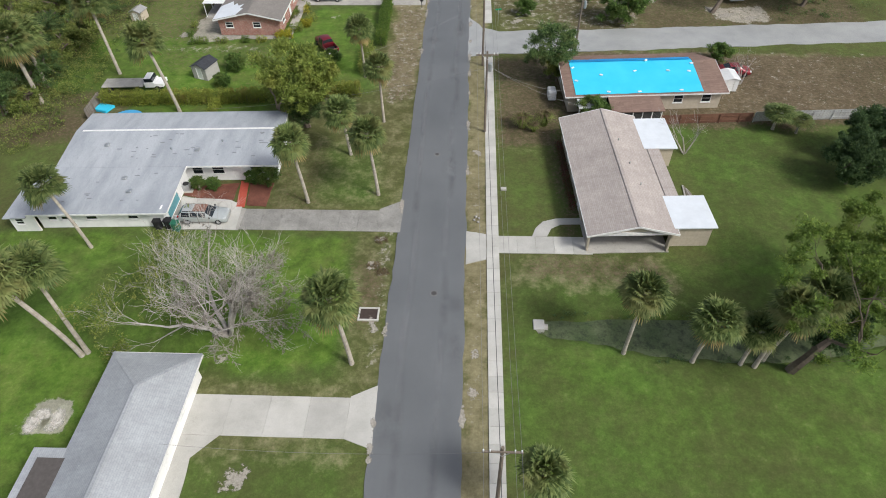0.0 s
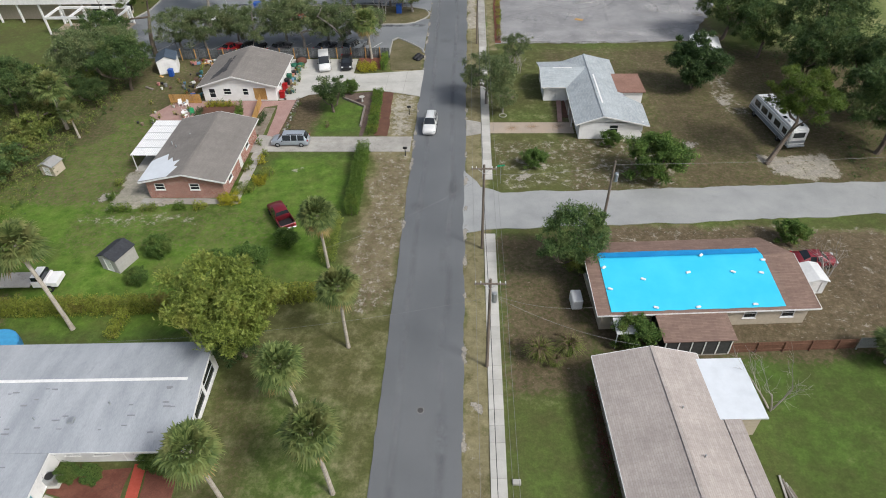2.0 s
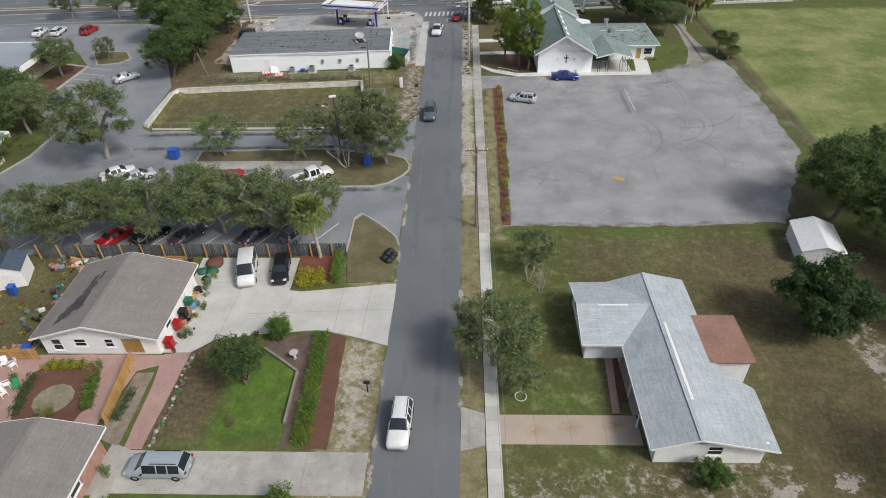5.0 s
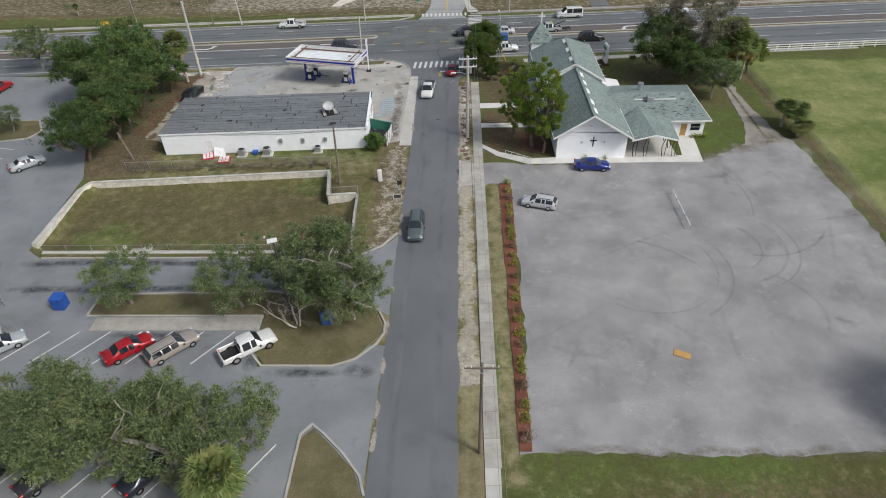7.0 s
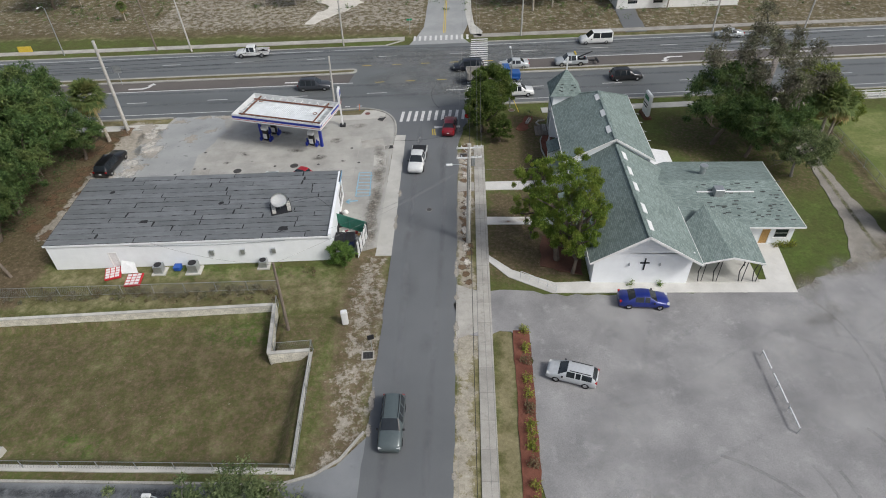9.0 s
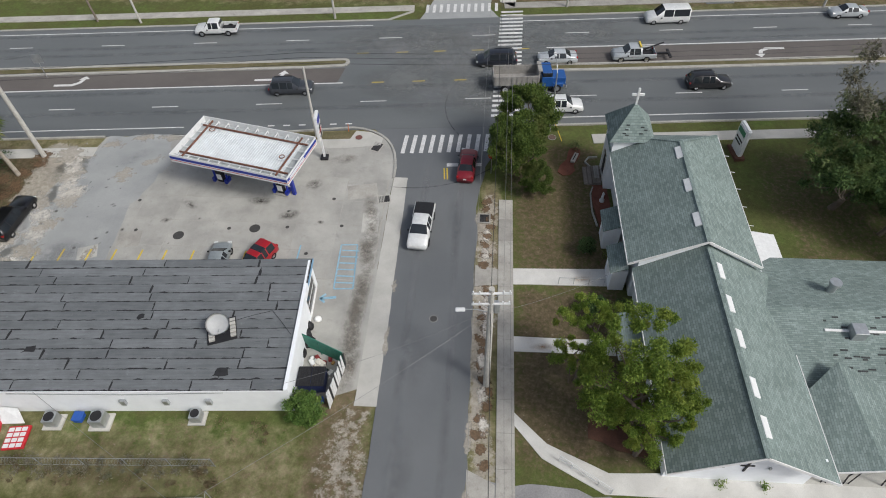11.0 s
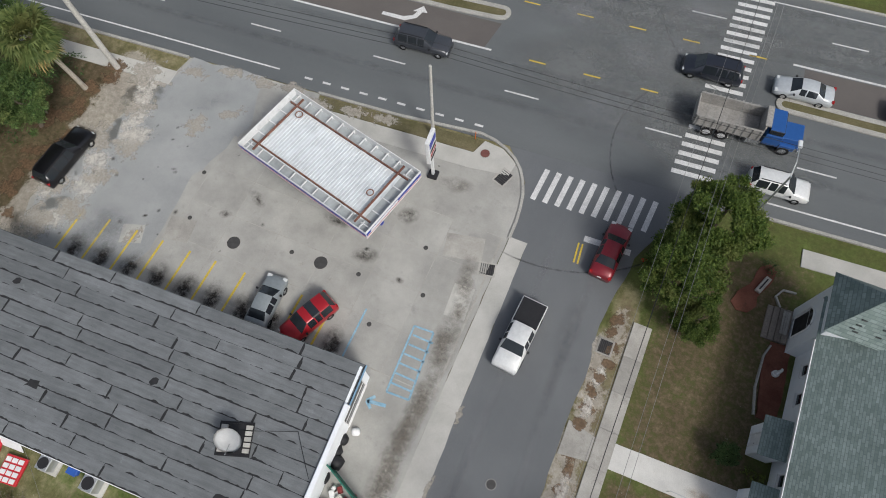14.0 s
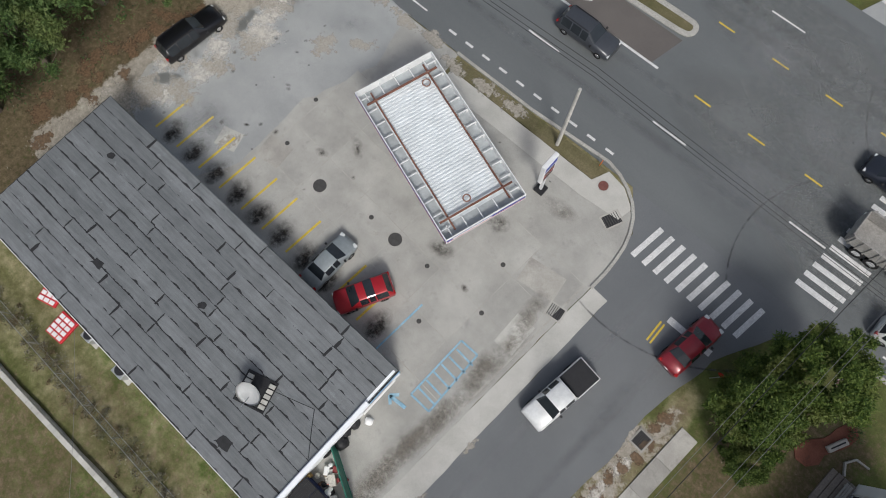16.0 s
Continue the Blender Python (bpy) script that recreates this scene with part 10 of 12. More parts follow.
grate(-9.6, 206.8, 1.1, 0.9, 12, "square storm drain with a rusty grate")
grate(-11.4, 214.7, 1.3, 0.9, 70, "square storm drain with a rusty grate")
grate(0.4, 204.6, 0.9, 1.0, 0, "square storm drain in the verge")
t = thing("storm_inlet", -9.0, 34.6, 0, 0, "open concrete storm inlet filled with dead leaves", "drain")
part("rim", boxes((-0.95, 0.95, -0.75, -0.6, -0.2, 0.1), (-0.95, 0.95, 0.6, 0.75, -0.2, 0.1), (-0.95, -0.8, -0.6, 0.6, -0.2, 0.1), (0.8, 0.95, -0.6, 0.6, -0.2, 0.1)), CONCRETE, t)
part("leaf_litter", boxes((-0.8, 0.8, -0.6, 0.6, -0.2, 0.02)), plain("dead_leaves", (0.05, 0.035, 0.028), 0.9), t)
grate(-8.2, 170.9, 0.9, 0.8, 5, "dark storm inlet in the verge")
t = thing("culvert", 6.3, 33.8, 0, 0, "white concrete culvert headwall at the ditch", "culvert")
part("headwall", bevelled(boxes((-0.5, 0.5, -0.55, 0.55, -0.6, 0.12)), 0.05), CONCRETE, t)
part("pipe", tube(bmesh.new(), [(0.3, 0, -0.3), (0.8, 0, -0.35)], 0.3, 12), CONCRETE_OLD, t)


t = thing("basin_inlet", -38.2, 160.2, 0, 4, "pale concrete inlet with sloping wing walls at the basin fence", "culvert")
for s in (-1, 1):
    part("wing_wall", prism(bmesh.new(), [(s * 0.9 - 0.14, -1.4), (s * 0.9 + 0.14, -1.4), (s * 1.5 + 0.14, 1.3), (s * 1.5 - 0.14, 1.3)], -1.1, [0.4, 0.4, -0.4, -0.4]), CONCRETE, t)
part("apron", boxes((-0.75, 0.75, -1.3, 1.2, -1.1, -0.85)), CONCRETE_OLD, t)


def mailbox(x, y, rz=0.0):
    t = thing("mailbox", x, y, 0, rz, "black mailbox on a post", "mailbox")
    part("post", boxes((-0.05, 0.05, -0.05, 0.05, -0.1, 1.05)), BLACK, t)
    part("box", bevelled(boxes((-0.13, 0.13, -0.28, 0.28, 1.05, 1.32)), 0.05, 2), BLACK, t)


mailbox(-8.5, 108.4, 90)
mailbox(-8.2, 97.4, 90)


def lump(x, y, r, material, name, label, category, seed=0, squash=0.75, z=0.0):
    """A soft uneven heap or bag."""
    bm = bmesh.new()
    bmesh.ops.create_icosphere(bm, subdivisions=2, radius=r)
    for v in bm.verts:
        v.co *= 1 + 0.22 * noise.noise(v.co * (1.4 / r) + Vector((seed, 0, 0)))
        v.co.z = max(v.co.z * squash, -r * 0.55 * squash)
    ob = smooth(solo(name, bm, material, label, category))
    ob.matrix_basis = pose(x, y, z + r * 0.5 * squash, 0, 0, seed * 37)
    return ob


for k, (x, y) in enumerate(((-8.6, 127.9), (-8.1, 127.2), (-8.9, 127.1), (-7.9, 127.8), (-8.4, 126.6), (-8.4, 128.4))):
    lump(x, y, 0.45, BLACK, "rubbish_bag", "shiny black rubbish bag at the kerb", "rubbish bag", k)
for k, (x, y) in enumerate(((0.5, 47.3), (0.9, 47.0), (0.7, 47.8), (1.0, 47.6))):
    lump(x, y, 0.14, CONCRETE_OLD, "white_stones", "small pale heap on the verge", "stone", k)
for x, y in ((-9.3, 40.7), (-8.9, 44.1), (-8.3, 39.8)):
    scrub("leaf_pile", [(x - 0.6, x + 0.6, y - 0.4, y + 0.4)], 14, 0.09, LEAF_TAN, "low heap of dry leaves and twigs", int(y), 0.12)
for k, (x, y, r) in enumerate(((-14.0, 190.6, 0.5), (-13.6, 189.9, 0.55), (-14.0, 188.8, 0.5), (-13.9, 191.4, 0.45))):
    lump(x, y, r, BLACK, "rubbish_bag", "black rubbish bag by the store wall", "rubbish bag", k + 9, 1.1)

# blue collection boxes and bins
def bin_box(x, y, material, label, w=0.9, h=1.3, category="bin", rz=0.0):
    t = thing("collection_box" if category == "bin" else category.replace(" ", "_"), x, y, 0, rz, label, category)
    part("body", bevelled(boxes((-w / 2, w / 2, -w / 2, w / 2, 0, h)), 0.06, 2), material, t)
    part("lid", bevelled(boxes((-w / 2 - 0.04, w / 2 + 0.04, -w / 2 - 0.04, w / 2 + 0.04, h, h + 0.12)), 0.04), material, t)


BLUEBIN = plain("blue_plastic", (0.02, 0.09, 0.38), 0.5)
GREENBIN = plain("green_plastic", (0.02, 0.13, 0.08), 0.5)
bin_box(-41.5, 150.4, BLUEBIN, "blue postal collection box in the car park", 1.2, 1.4)
bin_box(-13.4, 148.2, BLUEBIN, "blue postal collection box on the island", 1.0, 1.5)
for x, y, m, lb in ((-28.2, 119.2, GREENBIN, "green wheeled bin beside the house"), (-28.2, 117.6, BLACK, "black bin beside the house"), (-28.2, 116.0, LAMP_RED, "red bin beside the house"), (-28.1, 113.6, LAMP_RED, "red bin by the corner"), (-48, 121.2, BLUEBIN, "blue barrel beside the shed"),
                   (-41.4, 112.6, BLUEBIN, "blue bin behind the fence"), (-31.3, 45.6, BLACK, "black bin at the house corner"), (-32.4, 45.5, BLACK, "black bin at the house corner"), (-30.4, 45.2, GREENBIN, "green bin at the house corner")):
    bin_box(x, y, m, lb, 0.7, 1.05)


# ---- fences and walls of the plots ----
def board_fence(x0, y0, x1, y1, h, material, label, bw=0.15, gap=0.02, post=2.4, group="", tops=0.0):
    L = math.hypot(x1 - x0, y1 - y0)
    f = thing("fence", x0, y0, 0, math.degrees(math.atan2(y1 - y0, x1 - x0)), label, "fence")
    bd = mesh_of("board", boxes((-bw / 2, bw / 2, -0.012, 0.012, 0.04, h)), material)
    n = int(L / (bw + gap))
    r = random.Random(int(L * 10))
    for k in range(n):
        o = new("board", bd)
        o.parent = f
        o.matrix_basis = pose((k + 0.5) * (bw + gap), 0.03, r.uniform(-tops, tops), r.uniform(-1, 1), r.uniform(-0.8, 0.8), 0)
    for k in range(int(L / post) + 1):
        part("post", boxes((k * post - 0.05, k * post + 0.05, -0.08, 0.015, -0.1, h - 0.05)), material, f)
    for z in (0.35, h - 0.35):
        part("rail", boxes((0, L, -0.03, 0.015, z - 0.045, z + 0.045)), material, f)
    return f


def chain_fence(pts, h, label, slat=None):
    f = thing("chain_link_fence", pts[0][0], pts[0][1], 0, 0, label, "fence")
    ox, oy = pts[0]
    for (x, y), (x2, y2) in zip(pts, pts[1:]):
        L = math.hypot(x2 - x, y2 - y)
        n = max(1, round(L / 3))
        for k in range(n + 1):
            px, py = x + (x2 - x) * k / n - ox, y + (y2 - y) * k / n - oy
            part("post", tube(bmesh.new(), [(px, py, -0.1), (px, py, h)], 0.035, 6), METAL, f)
        for z in (h - 0.03, 0.08):
            part("rail", tube(bmesh.new(), [(x - ox, y - oy, z), (x2 - ox, y2 - oy, z)], 0.022, 5), METAL, f)
        bm = bmesh.new()
        m = int(L / 0.22)
        for k in range(m):
            a, b = k / m, min(1, (k + h / 0.22 * 0.5) / m)
            for p, q, z0, z1 in ((a, b, 0.1, h), (b, a, 0.1, h)):
                P, Q = Vector((x + (x2 - x) * p - ox, y + (y2 - y) * p - oy, z0)), Vector((x + (x2 - x) * q - ox, y + (y2 - y) * q - oy, z1))
                w = Vector(((x2 - x) / L, (y2 - y) / L, 0)) * 0.008
                v4 = [bm.verts.new(c) for c in (P - w, P + w, Q + w, Q - w)]
                bm.faces.new(v4)
        mesh = part("mesh", bm, slat or METAL, f)
        mesh["kind"] = "stuff"
    return f


board_fence(-48.5, 127.4, -13.2, 127.7, 1.75, FENCE_DARK, "dark grey slatted fence with tan posts behind the yard", 0.15, 0.03, 2.4, tops=0.03)
for k in range(15):
    ob = solo("fence_post", bevelled(boxes((-0.07, 0.07, -0.07, 0.07, -0.1, 1.95)), 0.01), WOOD_NEW, "tan timber post of the slatted fence", "fence post", "fence posts")
    ob.matrix_basis = pose(-48.4 + 2.4 * k, 127.25 + 0.0085 * 2.4 * k, 0)
board_fence(-30.9, 111.8, -30.2, 104.4, 1.5, WOOD_NEW, "amber wooden picket fence between terrace and path", 0.12, 0.04, 2.0)
board_fence(-44.6, 111.8, -39.9, 111.9, 1.5, WOOD_NEW, "amber wooden fence beside the white house", 0.12, 0.03, 2.0)
board_fence(23.2, 65.0, 34.5, 65.7, 1.3, surf("red_brown_fence", (0.15, 0.075, 0.05), (0.2, 0.105, 0.07), 0.6, 8, 0.9, None, 0, 0.3), "red-brown board fence between the plots", 0.16, 0.01, 2.4)
board_fence(34.6, 65.7, 52, 66.8, 1.4, surf("pale_fence", (0.36, 0.37, 0.37), (0.45, 0.46, 0.46), 0.6, 8, 0.85, None, 0, 0.2), "pale grey board fence at the back of the lawn", 0.16, 0.03, 2.4)
board_fence(-48.8, 65.0, -48.9, 69.4, 1.6, WOOD_FENCE, "short weathered board fence", 0.15, 0.02, 2.0)


def block_wall(pts, h, z0=-0.9, th=0.3, label="cream block retaining wall with a cap", face=None):
    ox, oy = pts[0]
    w = thing("retaining_wall", ox, oy, 0, 0, label, "wall", "", "structure")
    for (x, y), (x2, y2) in zip(pts, pts[1:]):
        L = math.hypot(x2 - x, y2 - y)
        a = math.degrees(math.atan2(y2 - y, x2 - x))
        s = part("wall_face", boxes((0, L, -th / 2, th / 2, z0, h)), face or BLOCK, w)
        s.matrix_basis = pose(x - ox, y - oy, 0, 0, 0, a)
        n = max(1, int(L / 0.6))
        cap = mesh_of("cap_stone", bevelled(boxes((-L / n / 2 + 0.008, L / n / 2 - 0.008, -th / 2 - 0.03, th / 2 + 0.03, 0, 0.1)), 0.012), CONCRETE)
        for k in range(n):
            o = new("cap_stone", cap)
            o.parent = w
            o.matrix_basis = pose(x - ox + (x2 - x) * (k + 0.5) / n, y - oy + (y2 - y) * (k + 0.5) / n, h, 0, 0, a)


block_wall([(-50.4, 172.6), (-49.8, 174.3), (-18.2, 176.9)], 0.35, -1.1)
block_wall([(-18.0, 176.9), (-17.1, 170.7), (-13.5, 171.1)], 0.45, -1.1)
block_wall([(-50.4, 172.6), (-50.0, 160.6)], 0.35, -1.1, 0.55)
block_wall([(-13.4, 171.1), (-13.2, 166.9), (-12.7, 159.8)], 0.15, -0.9, 0.22, "grey low retaining wall below the fence", KERB)
chain_fence([(-46.5, 178.0), (-18.2, 179.4)], 1.3, "grey chain-link fence along the store's back lot")
chain_fence([(-17.8, 177.2), (-16.8, 171.2), (-13.3, 171.6), (-13.0, 166.9), (-12.5, 159.6)], 1.3, "grey chain-link fence round the basin's corner")
chain_fence([(-48.5, 159.5), (-12.7, 159.5)], 1.1, "dark chain-link fence along the basin", plain("green_mesh", (0.06, 0.075, 0.065), 0.6))
flat("fence_footing", [(-48.5, 159.25), (-12.5, 159.25), (-12.5, 159.75), (-48.5, 159.75)], 0.1, CONCRETE, "concrete strip under the basin fence", "footing", 2, 0.02)
chain_fence([(49.4, 150), (50.2, 180), (50.4, 214)], 1.2, "thin wire fence along the green field")
# white rail fence far to the east
f = thing("rail_fence", 52, 219.5, 0, 5, "white three-rail fence along the field", "fence")
for k in range(13):
    part("post", boxes((k * 2.4 - 0.06, k * 2.4 + 0.06, -0.06, 0.06, -0.1, 1.3)), TRIM, f)
for z in (0.4, 0.8, 1.2):
    part("rail", boxes((0, 28.8, -0.03, 0.03, z - 0.07, z + 0.07)), TRIM, f)

# ---- sheds and yard things ----
def shed(x, y, w, d, h, rz, wallm, roofm, label, pitch=0.5):
    s = thing("shed", x, y, 0, rz, label, "shed")
    wall(s, (-w / 2, -d / 2), (w / 2, -d / 2), 0, h, wallm, [(w / 2 - 0.45, w / 2 + 0.45, 0.06, min(1.9, h - 0.15), 'door')], 0.06)
    wall(s, (w / 2, -d / 2 + 0.06), (w / 2, d / 2 - 0.06), 0, h, wallm, (), 0.06)
    wall(s, (w / 2, d / 2), (-w / 2, d / 2), 0, h, wallm, (), 0.06)
    wall(s, (-w / 2, d / 2 - 0.06), (-w / 2, -d / 2 + 0.06), 0, h, wallm, (), 0.06)
    for yy, inn in ((-d / 2, 1), (d / 2, -1)):
        gable_end(s, (-w / 2, yy, h), (0, yy, h + pitch), (w / 2, yy, h), wallm, 0.06, (0, inn))
    o = 0.15
    for sg_ in (-1, 1):
        slope(s, [(0, -d / 2 - o, h + pitch + 0.06), (sg_ * (w / 2 + o), -d / 2 - o, h - pitch * o / (w / 2) + 0.06), (sg_ * (w / 2 + o), d / 2 + o, h - pitch * o / (w / 2) + 0.06), (0, d / 2 + o, h + pitch + 0.06)], roofm, 0.05)
    return s


DARKROOF = plain("dark_shed_roof", (0.035, 0.038, 0.045), 0.85)
shed(-36.9, 76.3, 2.3, 2.7, 1.8, -20, plain("grey_siding", (0.42, 0.41, 0.39), 0.7), DARKROOF, "small grey shed with a dark roof on the lawn")
shed(-53.2, 93.6, 1.9, 1.9, 1.4, -10, TAN_WALL, plain("grey_shed_roof", (0.3, 0.3, 0.29), 0.85), "small weathered shed in the back garden", 0.4)
shed(-49.2, 123.6, 3.0, 3.2, 2.2, 18, WHITE, plain("slate_blue_roof", (0.06, 0.085, 0.12), 0.7), "white shed with a slate blue roof", 0.7)
shed(38.7, 128.4, 4.3, 5.6, 1.9, -10, METAL_WHITE, METAL_WHITE, "white metal shed at the edge of the trees", 0.8)
shed(33.6, 73.8, 1.8, 2.4, 1.7, 3, METAL_WHITE, METAL_WHITE, "small white metal shed behind the house", 0.25)
pool = thing("pool", -43.2, 63.9, 0, 0, "round above-ground garden pool with a blue rim", "pool")
bm = bmesh.new()
tube(bm, [(0, 0, 0), (0, 0, 0.9)], 2.2, 28)
part("wall", bm, plain("pool_blue", (0.05, 0.25, 0.5), 0.5), pool)
part("cover", disc(bmesh.new(), 0, 0, 0.9, 0.95, 2.1, 28), plain("pool_cover", (0.06, 0.33, 0.6), 0.35), pool)

frame_ = thing("pipe_rail", 26.7, 167.3, 0, 0, "low white pipe rail standing on the gravel", "rail")
for y in (-4.0, -1.9, 0.4, 3.9):
    part("post", tube(bmesh.new(), [(0, y, 0), (0.05, y, 0.8)], 0.04, 6), METAL, frame_)
for y0, y1 in ((-4.0, -2.0), (-1.6, 1.4), (1.9, 3.9)):
    part("rail", bevelled(boxes((-0.06, 0.06, y0, y1, 0.62, 0.74)), 0.02), METAL_WHITE, frame_)
b_ = bevelled(boxes((-0.75, 0.75, -0.4, 0.4, 0.03, 0.09)), 0.01)
ob = solo("plywood_board", b_, WOOD_NEW, "sheet of pale plywood lying on the gravel", "board")
ob.matrix_basis = pose(20.4, 143.9, 0, 0, 0, -25)


def lawn_chair(x, y, rz, material, label="white plastic garden chair on the terrace"):
    c = thing("garden_chair", x, y, 0, rz, label, "chair", "chairs on the terrace")
    part("seat", bevelled(boxes((-0.27, 0.27, -0.27, 0.27, 0.38, 0.43)), 0.02), material, c)
    part("backrest", sheet(bmesh.new(), [(-0.27, 0.27, 0.43), (0.27, 0.27, 0.43), (0.25, 0.42, 0.95), (-0.25, 0.42, 0.95)], 0.03), material, c)
    for sx in (-0.24, 0.24):
        for sy in (-0.24, 0.24):
            part("leg", boxes((sx - 0.025, sx + 0.025, sy - 0.025, sy + 0.025, 0, 0.38)), material, c)
        part("armrest", boxes((sx * 1.15 - 0.03, sx * 1.15 + 0.03, -0.25, 0.3, 0.6, 0.63)), material, c)


for x, y, r in ((-42.9, 112.0 - 0.9, 20), (-42.0, 110.9, -30), (-41.2, 108.6, 120), (-40.9, 107.6, 60)):
    lawn_chair(x, y, r, WHITE)
lawn_chair(-40.2, 108.4, 10, plain("green_chair", (0.03, 0.32, 0.12), 0.5), "green plastic garden chair on the terrace")
bench = thing("wooden_bench", -32.6, 126.6, 0, 180, "long amber wooden garden bench against the fence", "bench")
for k in range(4):
    part("seat_slat", boxes((-1.6, 1.6, -0.3 + 0.14 * k, -0.19 + 0.14 * k, 0.42, 0.46)), WOOD_NEW, bench)
for k in range(4):
    part("back_slat", boxes((-1.6, 1.6, 0.27, 0.3, 0.52 + 0.15 * k, 0.63 + 0.15 * k)), WOOD_NEW, bench)
for x in (-1.5, 0, 1.5):
    part("leg", boxes((x - 0.05, x + 0.05, -0.3, 0.3, 0, 0.42)), WOOD_NEW, bench)
    part("back_post", boxes((x - 0.05, x + 0.05, 0.31, 0.37, 0, 1.15)), WOOD_NEW, bench)
bench = thing("bench", 11.5, 211.2, 0, 90, "small grey bench beside the church door", "bench")
for k in range(3):
    part("slat", boxes((-0.9, 0.9, -0.25 + 0.17 * k, -0.11 + 0.17 * k, 0.42, 0.46)), CONCRETE_OLD, bench)
for x in (-0.7, 0.7):
    part("leg", boxes((x - 0.08, x + 0.08, -0.2, 0.2, 0, 0.42)), CONCRETE_OLD, bench)
# clutter along the white house and its back fence
rng = random.Random(21)
CLUTTER = [plain("clutter_%s" % n, c, 0.6) for n, c in (("red", (0.22, 0.03, 0.03)), ("teal", (0.05, 0.17, 0.17)), ("grey", (0.2, 0.2, 0.2)), ("tan", (0.26, 0.19, 0.13)), ("white", (0.65, 0.65, 0.62)), ("dark", (0.04, 0.04, 0.045)), ("pink", (0.45, 0.2, 0.18)), ("black", (0.02, 0.02, 0.022)), ("brown", (0.12, 0.07, 0.045)), ("blue", (0.15, 0.28, 0.42)))]
KINDS = (("crate", "storage crate among yard clutter"), ("plant_pot", "plant pot among yard clutter"), ("bucket", "bucket among yard clutter"), ("timber_plank", "scrap timber plank in the yard"))
for k in range(190):
    if k >= 64:
        q = rng.random()
        x, y = (rng.uniform(-46.5, -30), rng.uniform(125.0, 127.4)) if q < 0.62 else ((rng.uniform(-44.5, -40.6), rng.uniform(112.8, 125)) if q < 0.86 else (rng.uniform(-28.3, -27.5), rng.uniform(113, 124)))
    elif k < 30:
        x, y = rng.uniform(-46, -30), rng.uniform(124.2, 126.9)
    elif k < 46:
        x, y = rng.uniform(-44.5, -40.8), rng.uniform(113, 122)
    elif k < 56:
        x, y = rng.uniform(-28.3, -27.6), rng.uniform(113, 122)
    else:
        x, y = rng.uniform(-50, -46), rng.uniform(116, 121)
    kind, lb = KINDS[k % 4]
    m = CLUTTER[rng.randrange(len(CLUTTER))]
    w = rng.uniform(0.2, 0.5) if k < 64 else rng.uniform(0.12, 0.42)
    if kind == "crate":
        bm = bevelled(boxes((-w, w, -w * 0.7, w * 0.7, 0, w * 1.2)), 0.03)
    elif kind == "timber_plank":
        bm = bevelled(boxes((-w * 2, w * 2, -0.2, 0.2, 0, 0.14)), 0.03)
        m = WOOD_NEW if k % 8 == 3 else WOOD_FENCE
    else:
        bm = disc(bmesh.new(), 0, 0, 0, w * 1.3, w * 0.55, 12, w * 0.75)
    ob = solo(kind, bm, m, lb, kind.replace("_", " "))
    ob.matrix_basis = pose(x, y, 0, 0, 0, rng.uniform(0, 180))
for k, (x, y, r, m) in enumerate(((-27.8, 126.2, 1.0, BROWN_MULCH), (-27.7, 124.7, 0.7, GREENBIN), (-28.8, 124.8, 0.6, GREENBIN))):
    lump(x, y, r, m, "covered_heap", ("brown heap of mulch by the fence", "heap under a green sheet", "heap under a green sheet")[k], "heap", k, 0.5)
t = thing("bird_bath", -15.8, 112.2, 0, 0, "pale stone bird bath in the garden", "bird bath")
part("pedestal", disc(bmesh.new(), 0, 0, 0, 0.7, 0.16, 12, 0.1), CONCRETE, t)
part("bowl", disc(bmesh.new(), 0, 0, 0.7, 0.85, 0.2, 16, 0.42), CONCRETE, t)
for (x, y), (x2, y2) in zip(((-18.9, 113.3), (-17.0, 111.9), (-15.2, 110.5)), ((-17.0, 111.9), (-15.2, 110.5), (-15.1, 104.9))):
    kerb([(x, y), (x2, y2)], 0.22, 0.3, "weathered timber edging round the lawn").data.materials[0] = WOOD_FENCE
for k in range(30):
    lump(-25.55 + rng.uniform(-0.25, 0.25), 102.6 + 0.34 * k, rng.uniform(0.1, 0.24), (CONCRETE_OLD, WOOD_FENCE)[k % 2], "edging_stone", "rough grey edging stone in the garden", "stone", k, 0.7)

# ---- store yard: enclosure, coolers, crates ----
en = thing("bin_enclosure", -14.2, 184.6, 0, 3.3, "board and wire enclosure full of rubbish beside the store", "enclosure")
GREENPOLE = plain("green_frame", (0.02, 0.16, 0.11), 0.5)
part("gate_frame", tube(bmesh.new(), [(0.2, 5.2, 1.9), (4.1, 3.2, 1.9)], 0.05, 6), GREENPOLE, en)
part("gate_frame", tube(bmesh.new(), [(0.2, 5.2, 0.3), (4.1, 3.2, 0.3)], 0.05, 6), GREENPOLE, en)
for x, y in ((0.2, 5.2), (2.1, 4.2), (4.1, 3.2)):
    part("gate_post", tube(bmesh.new(), [(x, y, 0), (x, y, 1.95)], 0.05, 6), GREENPOLE, en)
part("gate_screen", sheet(bmesh.new(), [(0.25, 5.15, 0.3), (4.05, 3.2, 0.3), (4.05, 3.2, 1.85), (0.25, 5.15, 1.85)], 0.02), GREENPOLE, en)
n = 16
for k in range(n):
    f_ = k / (n - 1)
    o = part("slat", boxes((-0.02, 0.02, -0.11, 0.11, 0.05, 1.9)), METAL_WHITE if k % 4 else TAR, en)
    o.matrix_basis = pose(4.15 - 0.75 * f_, 3.1 - 3.6 * f_, 0, 0, random.Random(k).uniform(-3, 3), -12)
